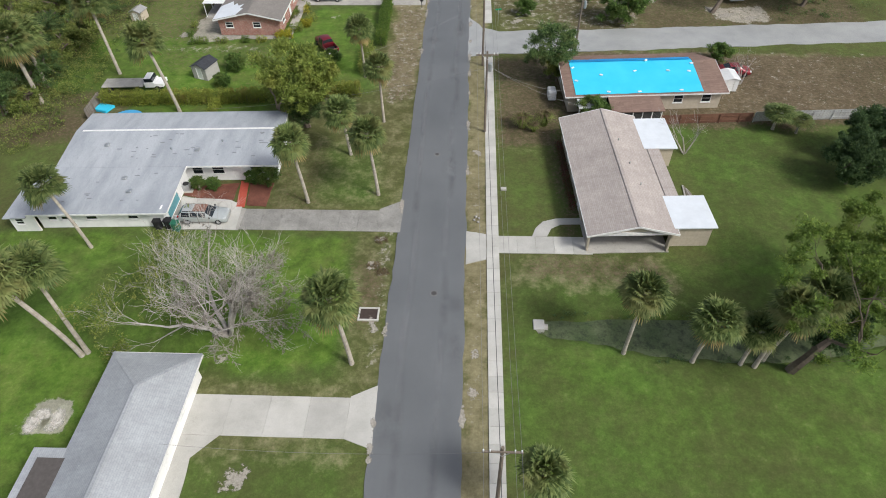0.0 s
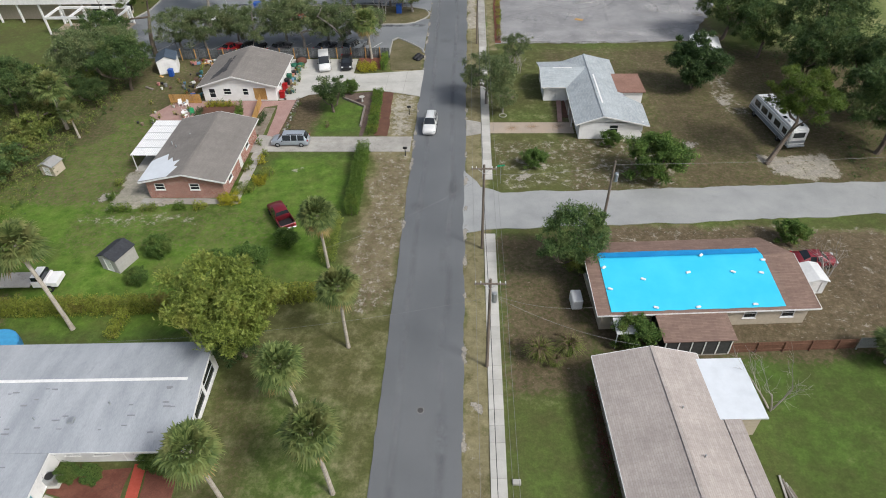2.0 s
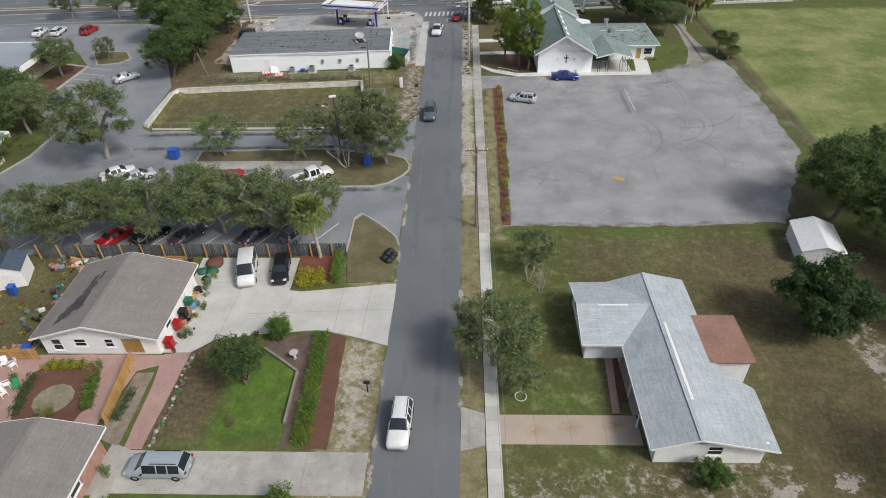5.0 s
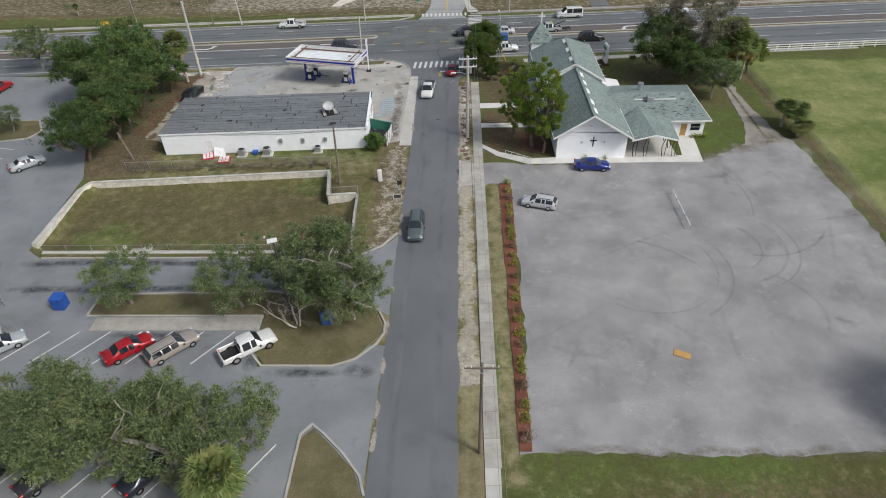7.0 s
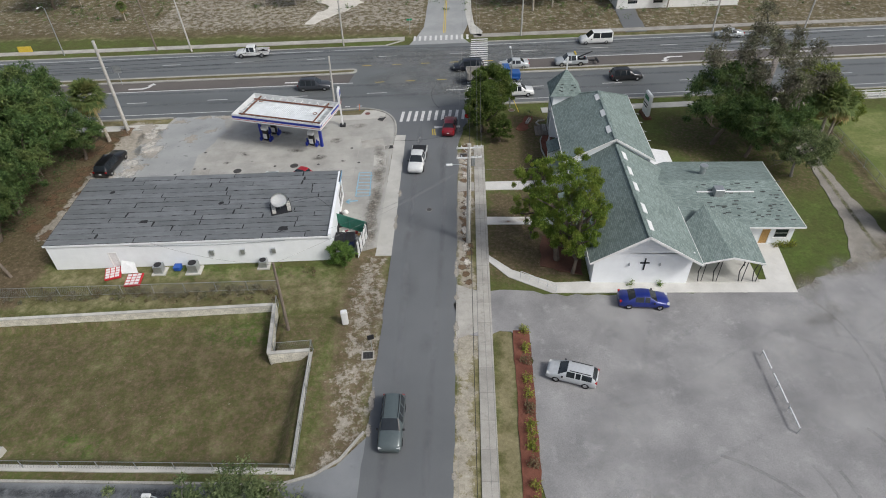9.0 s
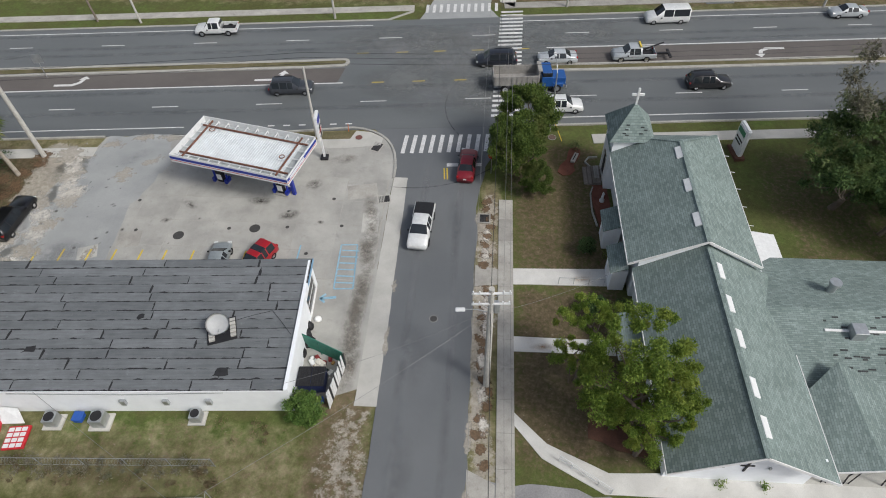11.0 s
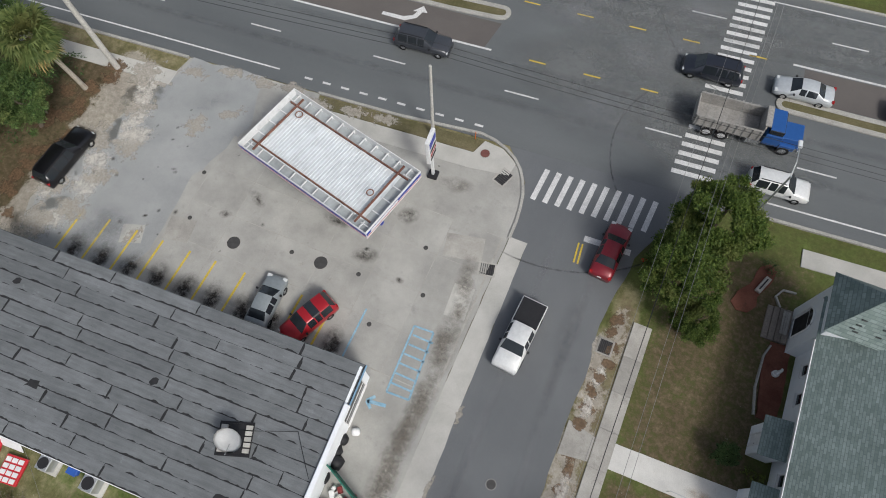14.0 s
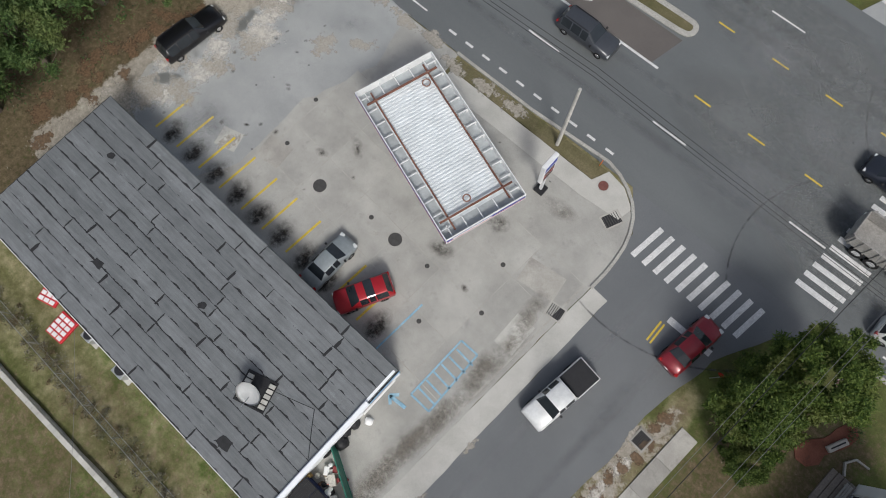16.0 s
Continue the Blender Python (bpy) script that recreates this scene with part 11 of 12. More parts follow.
dm = thing("rubbish_skip", -12.4, 186.2, 0, 3.3, "black-lidded rubbish skip in the enclosure", "skip")
part("body", bevelled(boxes((-1.0, 1.0, -0.8, 0.8, 0.15, 1.25)), 0.04), plain("navy_steel", (0.02, 0.03, 0.1), 0.5), dm)
for x0, x1 in ((-1.05, -0.02), (0.02, 1.05)):
    lid = bmesh.new()
    box(lid, x0, x1, -0.85, 0.85, 1.27, 1.33)
    part("lid", bevelled(lid, 0.02), BLACK, dm)
    for k in range(5):
        part("lid_rib", boxes((x0 + 0.1 + 0.19 * k, x0 + 0.15 + 0.19 * k, -0.8, 0.8, 1.33, 1.36)), BLACK, dm)
for k, (x, y, w, m, nm, lb) in enumerate(((-13.6, 186.6, 0.5, WOOD_NEW, "cardboard_sheet", "flattened cardboard against the wall"), (-13.3, 184.9, 0.4, SAND, "cardboard_box", "cardboard box in the enclosure"), (-12.9, 188.0, 0.3, WHITE, "white_bag", "white rubbish bag in the enclosure"),
                                            (-12.2, 187.9, 0.4, SAND, "cardboard_box", "cardboard box in the enclosure"), (-12.9, 184.7, 0.35, METAL_WHITE, "white_board", "pale board in the enclosure"), (-11.7, 184.8, 0.35, BLUEBIN, "plastic_crate", "blue plastic crate in the enclosure"))):
    ob = solo(nm, bevelled(boxes((-w * 0.6, w * 0.6, -w, w, 0, w * 1.3)), 0.04), m, lb, nm.split("_")[-1])
    ob.matrix_basis = pose(x, y, 0, 0, 0, 20 * k)


def cooler(x, y, w, label, rz=3.3):
    c = thing("air_conditioner", x, y, 0, rz, label, "air conditioner")
    part("pad", boxes((-w * 0.8, w * 0.8, -w * 0.7, w * 0.7, -0.05, 0.1)), CONCRETE, c)
    part("case", bevelled(boxes((-w / 2, w / 2, -w / 2, w / 2, 0.1, 0.1 + w)), 0.03), METAL, c)
    part("grille", disc(bmesh.new(), 0, 0, 0.1 + w, 0.14 + w, w * 0.42, 16), BLACK, c)


cooler(-27.8, 182.2, 1.0, "grey air conditioner behind the store")
cooler(-31.4, 182.0, 0.9, "grey air conditioner behind the store")
cooler(-20.6, 182.9, 0.8, "dark air conditioner behind the store")
cooler(-31.4, 51.6, 0.8, "grey air conditioner by the house wall")
cooler(23.2, 68.2, 0.8, "grey air conditioner behind the house")
for x, y, rz in ((-36.2, 181.6, 20), (-33.6, 180.6, 8)):
    c = thing("display_rack", x, y, 0, rz, "red rack with white panels lying on the grass", "rack")
    part("frame", bevelled(boxes((-0.8, 0.8, -0.9, 0.9, 0.05, 0.25)), 0.02), plain("red_frame", (0.5, 0.02, 0.03), 0.5), c)
    for i in range(3):
        for j in range(4):
            part("panel", boxes((-0.7 + 0.48 * i, -0.32 + 0.48 * i, -0.8 + 0.42 * j, -0.5 + 0.42 * j, 0.26, 0.3)), METAL_WHITE, c)
ob = solo("white_board", sheet(bmesh.new(), [(-0.9, -0.3, 0.05), (0.9, -0.3, 0.05), (0.5, 0.5, 0.9), (-0.7, 0.5, 1.2)], 0.05), METAL_WHITE, "white board leaning on the store wall", "board")
ob.matrix_basis = pose(-34.6, 182.0, 0, 0, 0, 5)
bin_box(-29.6, 182.4, BLUEBIN, "blue crate behind the store", 0.7, 0.4)
for k in range(3):
    part("wall_box", boxes((2 + k * 3.2, 2.4 + k * 3.2, -6.25, -6.02, 1.4, 2.0)), METAL, the_store)
part("conduit", tube(bmesh.new(), [(-6, -6.06, 2.9), (3, -6.06, 2.7), (10, -6.06, 2.95)], 0.03, 5), METAL, the_store)
t = thing("utility_cabinet", -10.8, 174.8, 0, 8, "white utility cabinet on the verge", "utility box")
part("cabinet", bevelled(boxes((-0.3, 0.3, -0.25, 0.25, 0, 1.7)), 0.08, 2), METAL_WHITE, t)
t = thing("road_sign", -7.9, 171.6, 0, 20, "small black sign on the verge", "sign")
part("post", boxes((-0.03, 0.03, -0.03, 0.03, 0, 2.0)), METAL, t)
part("panel", boxes((-0.3, 0.3, -0.05, -0.03, 1.4, 2.0)), BLACK, t)
t = thing("street_sign", 3.9, 91.2, 0, 10, "green street name sign on a slim post", "sign")
part("post", tube(bmesh.new(), [(0, 0, 0), (0, 0, 2.6)], 0.03, 6), METAL, t)
part("panel", boxes((-0.45, 0.45, -0.015, 0.015, 2.45, 2.65)), plain("sign_green", (0.0, 0.25, 0.12), 0.5), t)
t = thing("street_sign", -9.4, 246.6, 0, 10, "green street name sign at the far corner", "sign")
part("post", tube(bmesh.new(), [(0, 0, 0), (0, 0, 2.8)], 0.04, 6), METAL, t)
part("panel", boxes((-0.5, 0.5, -0.015, 0.015, 2.5, 2.8)), bpy.data.materials["sign_green"], t)
t = thing("highway_sign", *hw(-50, 10.8), 0, 8, "back of a grey road sign on the median", "sign")
part("post", tube(bmesh.new(), [(0, 0, 0), (0, 0, 3.0)], 0.05, 6), METAL, t)
part("panel", boxes((-0.6, 0.6, -0.02, 0.02, 2.0, 3.2)), METAL, t)
t = thing("stop_sign", 0.9, 211.0, 0, -5, "red stop sign beside the crossing", "sign")
part("post", tube(bmesh.new(), [(0, 0, 0), (0, 0, 2.6)], 0.03, 6), METAL, t)
part("panel", tube(bmesh.new(), [(0, -0.03, 2.4), (0, -0.055, 2.4)], 0.38, 8), LAMP_RED, t)
t = thing("marker_post", -14.9, 217.2, 0, 0, "orange marker post in the grass strip", "marker")
part("post", tube(bmesh.new(), [(0, 0, 0), (0.05, 0, 1.1)], 0.04, 6), plain("orange_plastic", (0.6, 0.15, 0.03), 0.5), t)
flat("house_path", [(-28.5, 86.9), (-27.4, 86.9), (-27.2, 98.3), (-28.5, 98.3)], 0.02, CONCRETE_OLD, "pale concrete path beside the brick house", "path", 1, 0.08)
flat("house_path", [(-39.2, 86.8), (-28.5, 86.8), (-28.5, 87.9), (-39.2, 87.9)], 0.02, CONCRETE_OLD, "pale concrete strip before the brick wall", "path", 1, 0.08)
# church garden
flat("mulch_bed", [(7.7, 211.5), (8.2, 211.0), (9.0, 211.1), (9.5, 211.8), (9.4, 212.5), (10.2, 214.2), (10.3, 215.1), (9.7, 215.5), (9.1, 215.0), (8.7, 213.4), (8.0, 212.5)], 0.05, MULCH, "red mulch island in the church lawn", "flower bed", 0.5, 0.1)
flat("mulch_bed", [(11.2, 204.0), (12.5, 204.0), (12.5, 209.8), (11.0, 209.6), (10.8, 208)], 0.05, MULCH, "red mulch bed along the church wall", "flower bed", 0.5, 0.1)
flat("mulch_bed", [(8.4, 183), (12.6, 181.6), (12.9, 187), (9, 188)], 0.04, BROWN_MULCH, "brown mulch under the pine", "flower bed", 0.5, 0.25)
hedge(9.6, 214.9, 9.9, 215.1, 1.5, 1.1, LEAF_DARK, "round dark shrub at the end of the mulch island", 60, 0.3, 0.07)
t = thing("memorial_stone", 9.55, 213.6, 0, 68, "low grey lettered stone lying in the mulch island", "memorial stone")
part("slab", bevelled(boxes((-0.75, 0.75, -0.22, 0.22, 0.0, 0.3)), 0.05), CONCRETE_OLD, t)
part("writing_bar", boxes((-0.55, 0.55, -0.04, 0.06, 0.302, 0.31)), TAR, t)
kerb([(11.0, 204.1), (10.7, 206.0), (10.75, 208.4), (11.05, 209.3)], 0.12, 0.16, "brick-red edging round the church bed")
kerb([(11.05, 212.4), (10.6, 213.1), (11.0, 213.8), (11.9, 213.9)], 0.12, 0.16, "brick-red edging round the church bed")
bm = disc(disc(bmesh.new(), 0, 0, 0.0, 0.25, 0.24, 12), 0, 0, 0.25, 0.95, 0.17, 12, 0.1)
disc(bm, 0, 0, 0.95, 1.2, 0.11, 10, 0.06)
box(bm, -0.34, -0.12, -0.06, 0.06, 0.62, 0.78)
box(bm, 0.12, 0.34, -0.06, 0.06, 0.62, 0.78)
ob = solo("garden_statue", bm, METAL_WHITE, "small white statue standing in the red church bed", "statue")
ob.matrix_basis = pose(11.75, 207.4, 0.03, 0, 0, 60)
t = thing("guy_guard", 7.9, 217.0, 0, 0, "slanting yellow guard on a pole's guy wire", "guy guard")
part("guard", tube(bmesh.new(), [(0.5, -0.7, 0.1), (-0.5, 0.8, 1.9)], 0.05, 7), LINE_YELLOW, t)
hedge(11.8, 199.8, 11.8, 200.4, 1.6, 0.9, LEAF_YELLOW, "yellow-green shrub between the porches", 26)
hedge(12.2, 192.4, 12.2, 195.6, 1.0, 0.8, LEAF_DARK, "dark shrubs along the church wall", 24)
hedge(33.4, 186.2, 36.0, 186.4, 0.7, 0.5, LEAF_MIX, "low shrubs before the church wing", 22)
hedge(16.9, 180.1, 17.6, 180.1, 0.4, 0.5, LEAF_HEDGE, "potted plant at the church wall", 22)
hedge(19.6, 180.1, 20.3, 180.1, 0.4, 0.5, LEAF_HEDGE, "potted plant at the church wall", 22)
t = thing("handrail", 6.2, 181.2, 0, -32, "white pipe handrail beside the sloping walk", "handrail")
for k in range(5):
    part("post", tube(bmesh.new(), [(k * 1.0, 0, 0), (k * 1.0, 0, 0.95)], 0.03, 6), METAL_WHITE, t)
for z in (0.5, 0.93):
    part("rail", tube(bmesh.new(), [(0, 0, z), (4.0, 0, z)], 0.03, 6), METAL_WHITE, t)
t = thing("handrail", 7.0, 197.0, 0, 0, "thin dark handrail along the church walk", "handrail")
for k in range(4):
    part("post", tube(bmesh.new(), [(k * 1.3, 0, 0), (k * 1.3, 0, 0.9)], 0.025, 6), METAL, t)
part("rail", tube(bmesh.new(), [(0, 0, 0.9), (3.9, 0, 0.9)], 0.025, 6), METAL, t)
# timber and planks behind the carport house
for k in range(4):
    ob = solo("scrap_timber", boxes((-0.08, 0.08, -1.3, 1.3, 0.02, 0.1)), WOOD_FENCE if k % 2 else CONCRETE_OLD, "old plank lying beside the house", "timber")
    ob.matrix_basis = pose(23.2 + 0.25 * k, 52.0 - 0.3 * k, 0.03 * k, 0, 0, 6 * k - 4)
ob = solo("stone_slab", bevelled(boxes((-0.7, 0.7, -0.35, 0.35, 0, 0.12)), 0.02), CONCRETE, "pale slab lying beside the house", "slab")
ob.matrix_basis = pose(23.9, 49.8, 0, 0, 0, 10)
hedge(10.9, 49.0, 10.4, 61.4, 0.7, 0.6, leafy("red_shrub", (0.08, 0.03, 0.025), (0.2, 0.07, 0.05), (0.1, 0.1, 0.04)), "low reddish shrubs along the house wall", 18, 0.6)
t = thing("meter_box", 3.7, 52.3, 0, 0, "small pale meter box in the lawn", "utility box")
part("box", bevelled(boxes((-0.3, 0.3, -0.2, 0.2, -0.05, 0.22)), 0.03), CONCRETE, t)
t = thing("fuel_tank", 10.4, 70.8, 0, 3, "pale box and tank at the house's end", "tank")
part("tank", bevelled(boxes((-0.5, 0.5, -0.8, 0.8, 0.1, 1.3)), 0.08, 2), METAL_WHITE, t)
# far side of the highway
nb = thing("low_building", 42, 262, 0, 4, "low white building half hidden by trees", "building")
wall(nb, (-12, -3), (12, -3), 0, 2.8, WHITE, [(2, 4, 0.9, 2.1, 'window'), (7, 9, 0.9, 2.1, 'window'), (14, 15, 0.06, 2.1, 'door'), (18, 20, 0.9, 2.1, 'window')])
wall(nb, (12, -3), (12, 5), 0, 2.8, WHITE)
wall(nb, (-12, 5), (-12, -3), 0, 2.8, WHITE)
slope(nb, [(-12.5, -3.6, 2.8), (12.5, -3.6, 2.8), (12.5, 1, 4), (-12.5, 1, 4)], ROOF_DUN)
slope(nb, [(-12.5, 1, 4), (12.5, 1, 4), (12.5, 5.6, 2.8), (-12.5, 5.6, 2.8)], ROOF_DUN)
flat("far_drive", [(29.8, 246.5), (33.6, 246.8), (34.4, 275), (30.2, 275)], 0.03, ASPHALT, "asphalt drive beyond the highway", "driveway", 1.5, 0.1)
flat("sand_track", [(-30, 252), (-28, 252), (-20, 264), (-40, 290), (-50, 290), (-27, 262)], 0.012, SAND, "sandy track through the scrub", "track", 1.2, 0.5)
ob = solo("yellow_sign", boxes((-1.2, 1.2, -0.1, 0.1, 0, 1.0)), LINE_YELLOW, "yellow banner at the highway edge", "sign")
ob.matrix_basis = pose(-77.8, 240, 0, 0, 0, 4)

# ---- roofing felt of the store: lapped strips, each a piece ----
def felt(name, c):
    """Weathered mineral felt: long streaks, pale scuffs and dark lap lines along the strip."""
    m, n, l, b = nodes_of(name, 0.45, 0, 0.7)
    v = where(n)
    streak = tex_noise(n, l, scaled(n, l, v, (0.45, 5.0, 1)), 1.0, 7, 0.7)
    cloud, grit = tex_noise(n, l, v, 0.7, 6, 0.68), tex_noise(n, l, v, 14, 3, 0.7)
    col = mixc(n, l, ramp(n, l, cloud, [(0.35, 0), (0.65, 1)]), tuple(k * 0.86 for k in c), tuple(k * 1.12 for k in c))
    col = mixc(n, l, 1.0, col, ramp(n, l, streak, [(0.3, 0.78), (0.7, 1.2)]), 'MULTIPLY')
    col = mixc(n, l, ramp(n, l, tex_noise(n, l, v, 1.6, 8, 0.78), [(0.6, 0.0), (0.68, 0.5)]), col, tuple(k * 1.75 for k in c))
    col = mixc(n, l, ramp(n, l, tex_noise(n, l, scaled(n, l, v, (0.5, 2.2, 1)), 1.3, 8, 0.8), [(0.63, 0.0), (0.66, 0.75)]), col, tuple(k * 0.4 for k in c))
    col = mixc(n, l, 1.0, col, ramp(n, l, grit, [(0.3, 0.9), (0.7, 1.1)]), 'MULTIPLY')
    l.new(col, b.inputs["Base Color"])
    relief(n, l, b, grit, 0.1)
    return m


FELTS = [felt("felt_%s" % c, rgb) for c, rgb in (("a", (0.150, 0.160, 0.164)), ("b", (0.168, 0.178, 0.183)), ("c", (0.136, 0.145, 0.149)))]
rng = random.Random(6)
rows = 14
dy = 12.28 / rows
for j in range(rows):
    x = -14.72
    while x < 14.6:
        w = min(rng.uniform(4.0, 10.5), 14.72 - x)
        if 14.72 - (x + w) < 1.8:
            w = 14.72 - x
        y0 = -6.08 + j * dy + rng.uniform(-0.03, 0.03)
        strip = bmesh.new()
        n = max(6, int(w / 0.16))
        gap = [max(0.012, 0.03 + noise.noise((x + w * k / n * 1.4, j * 7.3, 1.0)) * 0.13 + rng.choice((0, 0, 0.01, 0.025, 0.05))) for k in range(n + 1)]
        top = [0.006 + max(0.0, noise.noise((x + w * k / n * 1.3, j * 5.1, 4.0)) * 0.05) + rng.choice((0, 0.006, 0.012)) for k in range(n + 1)]
        ends = [(rng.uniform(0.01, 0.08), rng.uniform(0.01, 0.06)) for k in range(3)]
        lo = [(x + 0.01 + (w - 0.03) * k / n, y0 + gap[k]) for k in range(n + 1)]
        hi = [(x + 0.01 + (w - 0.03) * k / n, y0 + dy - top[k]) for k in range(n, -1, -1)]
        right = [(x + w - 0.02 - e[0], y0 + dy * (0.25 + 0.25 * i)) for i, e in enumerate(ends)]
        left = [(x + 0.01 + e[1], y0 + dy * (0.75 - 0.25 * i)) for i, e in enumerate(ends)]
        prism(strip, lo + right + hi + left, 3.342, 3.356 + rng.uniform(0, 0.012))
        part("felt_strip", strip, FELTS[rng.randrange(3)], the_store)
        if rng.random() < 0.55:
            f = bmesh.new()
            prism(f, jagged([(x - 0.07, y0 - 0.03), (x + 0.07, y0 - 0.02), (x + 0.09, y0 + dy * rng.uniform(0.5, 1.0)), (x - 0.05, y0 + dy * rng.uniform(0.6, 1.1))], 0.09, 0.08), 3.372, 3.382)
            if x > -14:
                part("tar_smear", f, TAR, the_store)
        x += w
for x, y, w in ((-5.6, -2.6, 0.5), (9.6, -4.6, 0.6), (2.0, 0.4, 0.3), (-11, 3.2, 0.3)):
    o = part("tar_patch", prism(bmesh.new(), jagged([(x - w, y - w * 0.6), (x + w, y - w * 0.4), (x + w * 0.8, y + w * 0.7), (x - w * 0.6, y + w * 0.5)], 0.2, 0.25), 3.37, 3.385), TAR, the_store)

# ---- forecourt concrete bays ----
solo("joint_filler", boxes((-33.8, -9.4, 196.5, 209.7, 0.0, 0.029)), CONCRETE_OLD, "dark filler in the forecourt joints", "paving", "", "structure")
top = thing("forecourt_bays", -21.6, 203.2, 0, 0, "large concrete bays of the forecourt with dark joints", "paving", "", "structure")
for i in range(6):
    for j in range(4):
        me = mesh_of("slab", bevelled(boxes((-2.002, 2.002, -1.622, 1.622, 0.0, 0.036)), 0.008), CONCRETE_GAS) if (i, j) == (0, 0) else me
        o = new("slab", me)
        o.parent = top
        o.matrix_basis = pose(-10.15 + 4.04 * i, -5.0 + 3.28 * j, random.Random(i * 7 + j).uniform(-0.003, 0.003))


# ---- further garden details ----
flat("garden_path", [(12.5, 106.2), (13.1, 106.2), (13.7, 113.2), (13.0, 113.3)], 0.03, PAVER_FLAT, "narrow brick path along the house", "path", 0.8, 0.05)
flat("garden_bed", [(13.3, 107.5), (14.6, 107.4), (14.8, 112.4), (13.75, 112.6)], 0.025, BROWN_MULCH, "dark planting strip along the house", "flower bed", 0.6, 0.08)
ring = bmesh.new()
tube(ring, [(0.5 * math.cos(k * 0.3142), 0.5 * math.sin(k * 0.3142), 0.06) for k in range(21)], 0.05, 6, cap=False)
ob = solo("garden_ring", ring, CONCRETE, "pale ring edging on the lawn", "edging")
ob.matrix_basis = pose(4.9, 107.9, 0)
bare_tree(-16.2, 147.6, 19, 7.0, 0.1, "pale bare-limbed tree on the planting island", False)
bare_tree(5.7, 134.6, 23, 2.4, 0.03, "small thin dry shrub at the bed end", False)
bare_tree(8.0, 121.6, 8, 4.6, 0.06, "small tangled grey leafless shrub", False)
bare_tree(6.8, 123.6, 9, 4.0, 0.05, "small tangled grey leafless shrub", False)
bare_tree(35.5, 74.5, 12, 6.5, 0.09, "pale thin leafless tree on bare soil", False)
flat("planting_bed", [(-18.2, 123.2), (-14.2, 123.2), (-14.4, 128.4), (-16.2, 129.2), (-18.4, 128.4)], 0.035, MULCH, "red mulch bed round the palm", "flower bed", 0.6, 0.15)
hedge(-18.0, 123.8, -14.8, 124.0, 1.6, 0.9, LEAF_GOLD, "golden-leaved shrub bed by the drive", 46, 0.5, 0.09)
flat("patio", [(-31.8, 50.4), (-29.8, 45.3), (-24.3, 45.3), (-24.6, 49.2), (-26.2, 50.0)], 0.034, CONCRETE, "pale stained concrete patio before the house", "patio", 1, 0.08)
for k, (x, y) in enumerate(((-30.6, 46.2), (-29.4, 46.0), (-28.3, 46.4), (-29.9, 47.2), (-28.8, 47.3))):
    ob = solo("garden_chair", bevelled(boxes((-0.28, 0.28, -0.28, 0.28, 0.4, 0.45), (-0.28, 0.28, 0.24, 0.28, 0.45, 0.9), (-0.28, -0.22, -0.28, -0.22, 0, 0.4), (0.22, 0.28, -0.28, -0.22, 0, 0.4), (-0.28, -0.22, 0.22, 0.28, 0, 0.4), (0.22, 0.28, 0.22, 0.28, 0, 0.4)), 0.01), (METAL_WHITE, CLUTTER[2], WOOD_FENCE)[k % 3], "weathered garden chair on the patio", "chair", "patio chairs")
    ob.matrix_basis = pose(x, y, 0.034, 0, 0, 70 * k)

part_of = prism(bmesh.new(), jagged([(-49.2, 67.0), (-47.2, 66.6), (-46.6, 68.0), (-48.6, 68.6)], 0.4, 0.15), 0.0, 0.35)
solo("ground_sheet", part_of, BLUE_TARP, "bright blue sheet thrown over a low heap", "tarpaulin")
for k, (x, y, a, b, rz) in enumerate(((-11.9, 207.8, 1.5, 1.0, 12), (-10.5, 203.6, 0.8, 1.3, 4), (-33.2, 200.4, 1.1, 1.0, 10), (-36.5, 198.6, 0.9, 0.8, 20))):
    ob = solo("repair_slab", bevelled(boxes((-a, a, -b, b, 0.0, 0.04)), 0.006), CONCRETE if k % 2 else CONCRETE_OLD, "paler square repair in the forecourt", "paving", "", "structure")
    ob.matrix_basis = pose(x, y, 0.0, 0, 0, rz)

dish.matrix_basis = pose(-19.5, 188.6, 3.36, 0, 0, 200) @ Matrix.Diagonal((1.18, 1.18, 1.0, 1))
rng = random.Random(55)
for k in range(26):   # rubbish heaped in the enclosure
    x, y = rng.uniform(-13.2, -10.9), rng.uniform(187.0, 188.5)
    if k % 3 == 0:
        lump(x, y, rng.uniform(0.14, 0.28), (WHITE, BLACK, SAND, CLUTTER[6])[k % 4], "rubbish_bag", "small rubbish bag heaped in the enclosure", "rubbish bag", k, 0.8, rng.uniform(0, 0.25))
    else:
        w = rng.uniform(0.1, 0.26)
        ob = solo("cardboard_box", bevelled(boxes((-w, w, -w * 0.7, w * 0.7, 0, w * 1.4)), 0.02), (SAND, WOOD_NEW, CLUTTER[0], CLUTTER[4], CLUTTER[8])[k % 5], "small box thrown into the enclosure", "box")
        ob.matrix_basis = pose(x, y, 0.0, 0, 0, rng.uniform(0, 180))
lump(-13.3, 192.2, 0.32, WHITE, "rubbish_bag", "white rubbish bag by the store wall", "rubbish bag", 3, 0.9)
# a cable across the store roof to the dish
wire((-19.3, 189.2, 3.5), (-16.0, 190.6, 3.45), -0.1, 0.02, "black cable lying across the roof")
wire((-16.0, 190.6, 3.45), (-14.0, 188.4, 3.6), -0.1, 0.02, "black cable lying across the roof")

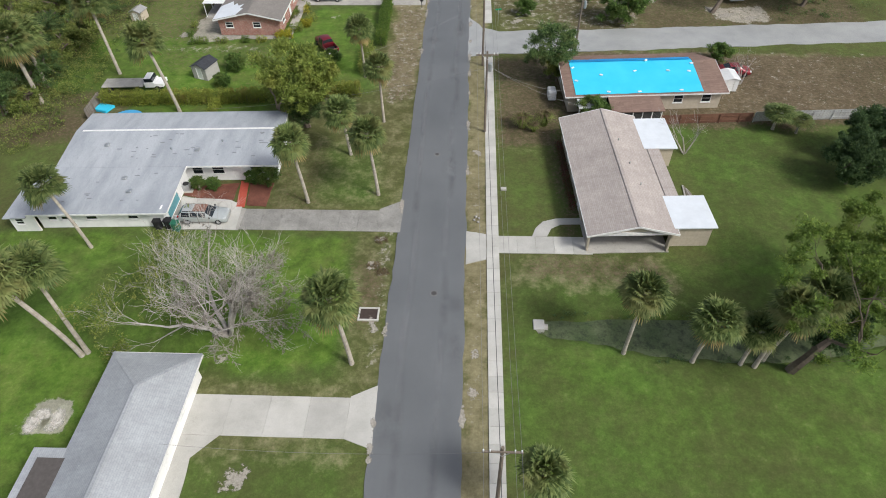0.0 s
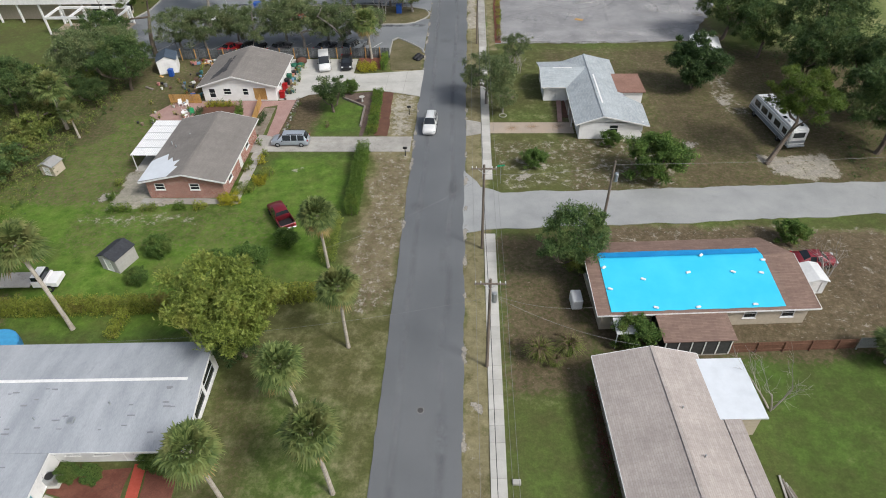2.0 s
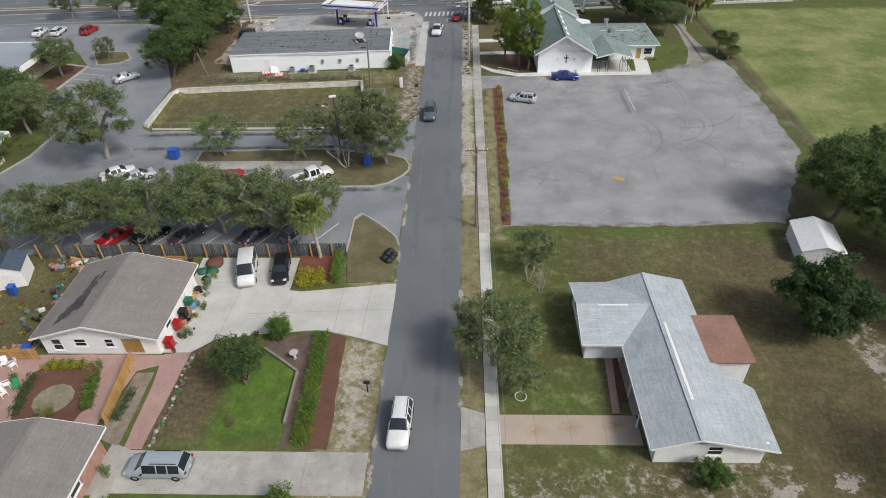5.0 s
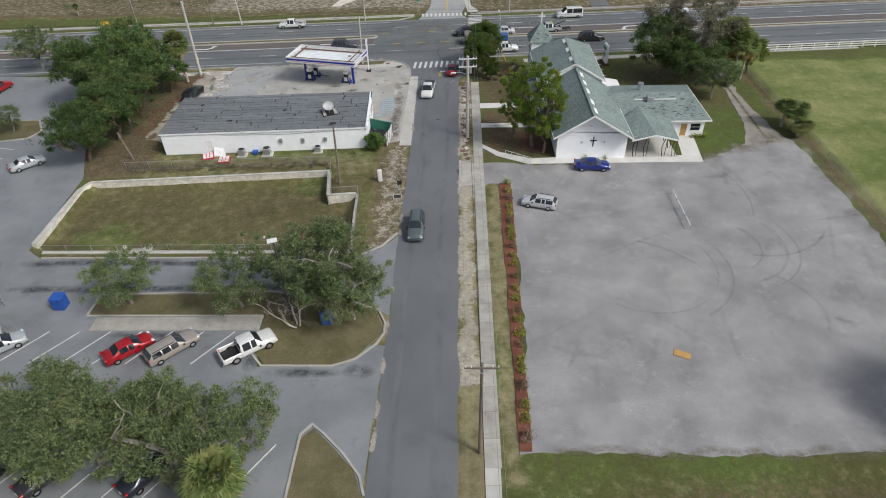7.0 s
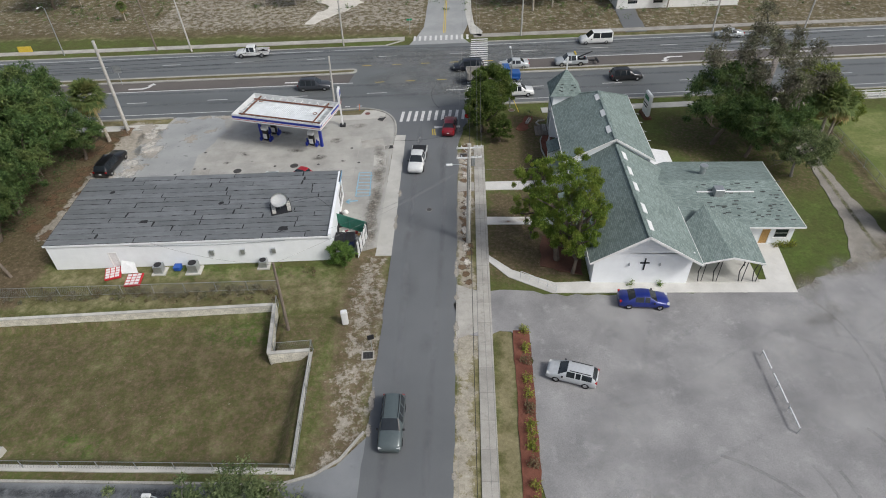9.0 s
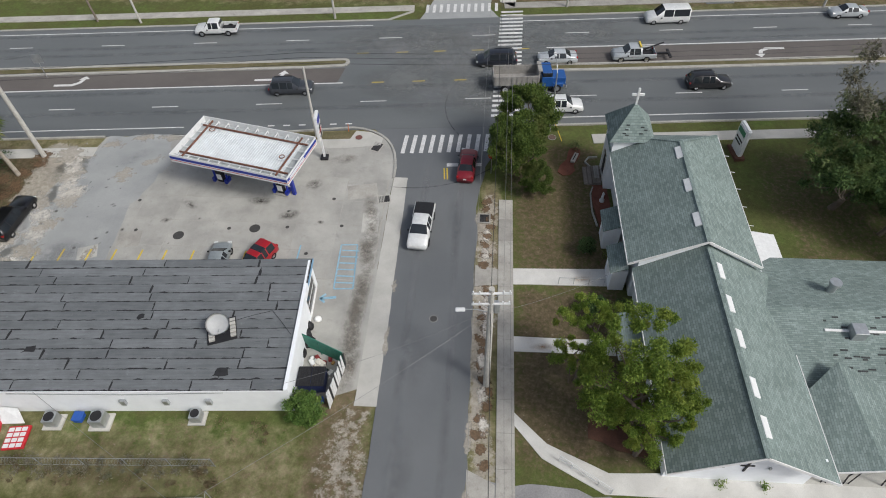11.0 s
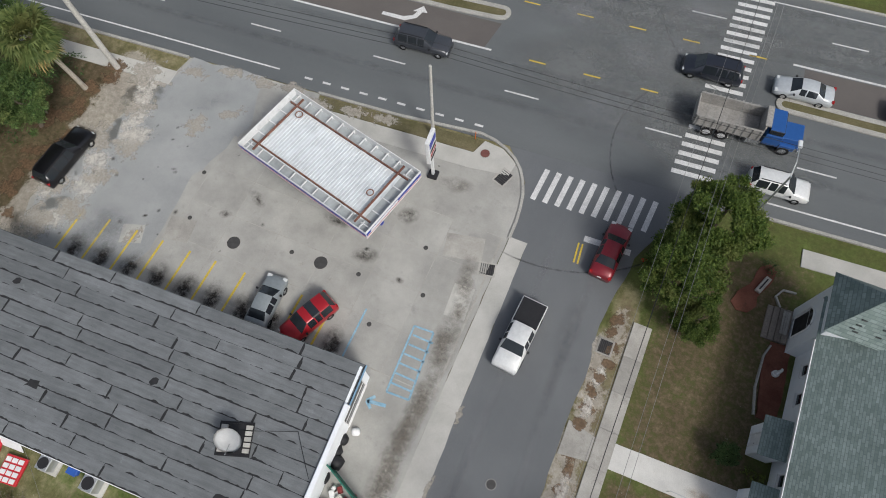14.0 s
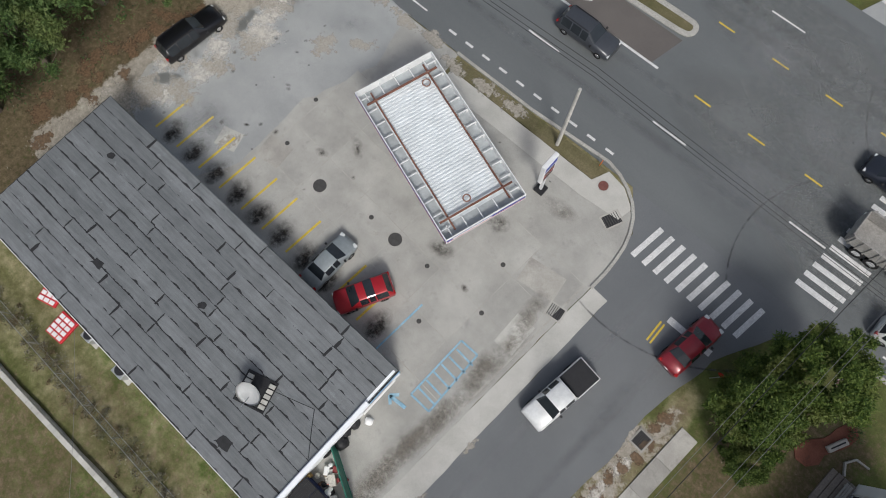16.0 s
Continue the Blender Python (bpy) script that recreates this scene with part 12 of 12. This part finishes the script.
GARDEN_TREE = make_tree("small_tree", 52, 5.0, 1.9, LEAF_GREEN, per=190, size=0.075, levels=2, label="small round-headed green tree on the garden lawn", extra=55, clump=0.55, trunk_share=0.32)
place(GARDEN_TREE, -19.6, 109.2, 1.35, 0, sz=1.1)
drop_proto(GARDEN_TREE)
for k in range(9):
    y = 103.2 + 1.15 * k
    hedge(-25.3 + 0.15 * (k % 2), y, -25.3, y + 0.5, 0.6, rng.uniform(0.25, 0.5), (LEAF_GREEN, LEAF_HEDGE, LEAF_TAN)[k % 3], "low weeds among the edging stones", 30, 0.3, 0.07)
hedge(-18.6, 116.2, -17.2, 116.4, 1.6, 1.5, LEAF_YELLOW, "leafy yellow-green shrub at the drive edge", 46, 0.45, 0.09)
hedge(-20.0, 104.7, -19.2, 104.8, 1.0, 0.8, LEAF_TAN, "small browning shrub on the lawn", 40, 0.45, 0.08)
for k in range(9):
    x, y = (-36.8 + 0.5 * (k % 3), 105.6 + 0.5 * (k // 3)) if k < 3 else (-41 + 0.9 * k, 110.9)
    hedge(x, y, x + 0.7, y + 0.1, 0.8, rng.uniform(0.7, 1.2), (LEAF_GREEN, LEAF_YELLOW, LEAF_HEDGE)[k % 3], "flowering shrub in the terrace bed", 40, 0.4, 0.085)
for k in range(60):   # pots and oddments along the house and terrace
    q = k % 4
    x, y = ((rng.uniform(-28.2, -26.6), rng.uniform(112.6, 124)), (rng.uniform(-46, -40.8), rng.uniform(113, 126)), (rng.uniform(-47.5, -41), rng.uniform(105, 112)), (rng.uniform(-46, -30), rng.uniform(125.4, 127)))[q]
    w = rng.uniform(0.12, 0.34)
    ob = solo("plant_pot", disc(bmesh.new(), 0, 0, 0, w * 1.3, w * 0.5, 10, w * 0.72), CLUTTER[rng.randrange(len(CLUTTER))], "plant pot among yard clutter", "plant pot")
    ob.matrix_basis = pose(x, y, 0, 0, 0, rng.uniform(0, 180))
    if q != 3 and k % 3:
        hedge(x - 0.2, y, x + 0.25, y + 0.05, 0.4, rng.uniform(0.5, 0.9), (LEAF_GREEN, LEAF_MIX, LEAF_HEDGE)[k % 3], "small potted shrub in the yard", 26, 0.3, 0.08)
# lamp post on the planting island and the worn arrow of the drive lane
t = thing("parking_lamp", -17.0, 148.4, 0, 20, "tall dark post with a flat white lamp head", "street lamp")
part("pole", tube(bmesh.new(), [(0, 0, -0.1), (0, 0, 10.0)], [0.11, 0.07], 8), IRON, t)
part("lamp_head", bevelled(boxes((-0.55, 0.35, -0.28, 0.28, 9.98, 10.14)), 0.03), METAL_WHITE, t)
bm = bmesh.new()
prism(bm, [(-25.6, 156.5), (-24.7, 156.05), (-24.7, 156.35), (-23.6, 156.35), (-23.6, 156.65), (-24.7, 156.65), (-24.7, 156.95)], 0.034, 0.042)
solo("lane_arrow", bm, LINE_WHITE, "worn white arrow painted on the drive lane", "road marking", "", "structure")


def tall_grass(x, y, r, h, seed):
    """A clump of arching straw-green blades with pale plumes."""
    rng = random.Random(seed)
    t = thing("pampas_grass", x, y, 0, 0, "clump of tall straw-green grass with pale plumes", "ornamental grass")
    for name, n, w, top, m in (("blades", 420, 0.035, 1.0, LEAF_VINE), ("plumes", 60, 0.06, 1.25, LEAF_TAN)):
        bm = bmesh.new()
        for k in range(n):
            a, q = rng.uniform(0, 2 * math.pi), rng.uniform(0.3, 1.0)
            c, s = math.cos(a), math.sin(a)
            b = rng.uniform(0.0, 0.3 * r)
            pts = [(b, 0.0), (b + 0.35 * r * q, 0.75 * h * top), (b + r * q, (1.0 - 0.45 * q) * h * top)]
            row = [[bm.verts.new((c * d - s * e * w * (1 - 0.4 * j), s * d + c * e * w * (1 - 0.4 * j), z)) for e in (-1, 1)] for j, (d, z) in enumerate(pts)]
            for p, q2 in zip(row, row[1:]):
                bm.faces.new((p[0], p[1], q2[1], q2[0]))
        part(name, bm, m, t)["kind"] = "stuff"


for k, (x, y, r, h) in enumerate(((6.3, 64.2, 1.5, 1.9), (9.0, 64.7, 1.4, 1.9), (7.7, 63.4, 0.8, 1.2))):
    tall_grass(x, y, r, h, 70 + k)
# yellow-green shrubs along the brick house's walk
r = random.Random(81)
for k, (x, y, w) in enumerate(((-27.9, 87.0, 1.7), (-26.5, 89.4, 1.4), (-26.1, 91.0, 0.9), (-25.2, 92.6, 1.6), (-26.5, 95.3, 1.0), (-26.7, 97.2, 0.9))):
    hedge(x - w / 2, y, x + w / 2, y + 0.3, w, r.uniform(0.9, 1.3), (LEAF_GOLD, LEAF_YELLOW)[k % 2], "yellow-green leafy shrub beside the brick house walk", 46, 0.4, 0.09)
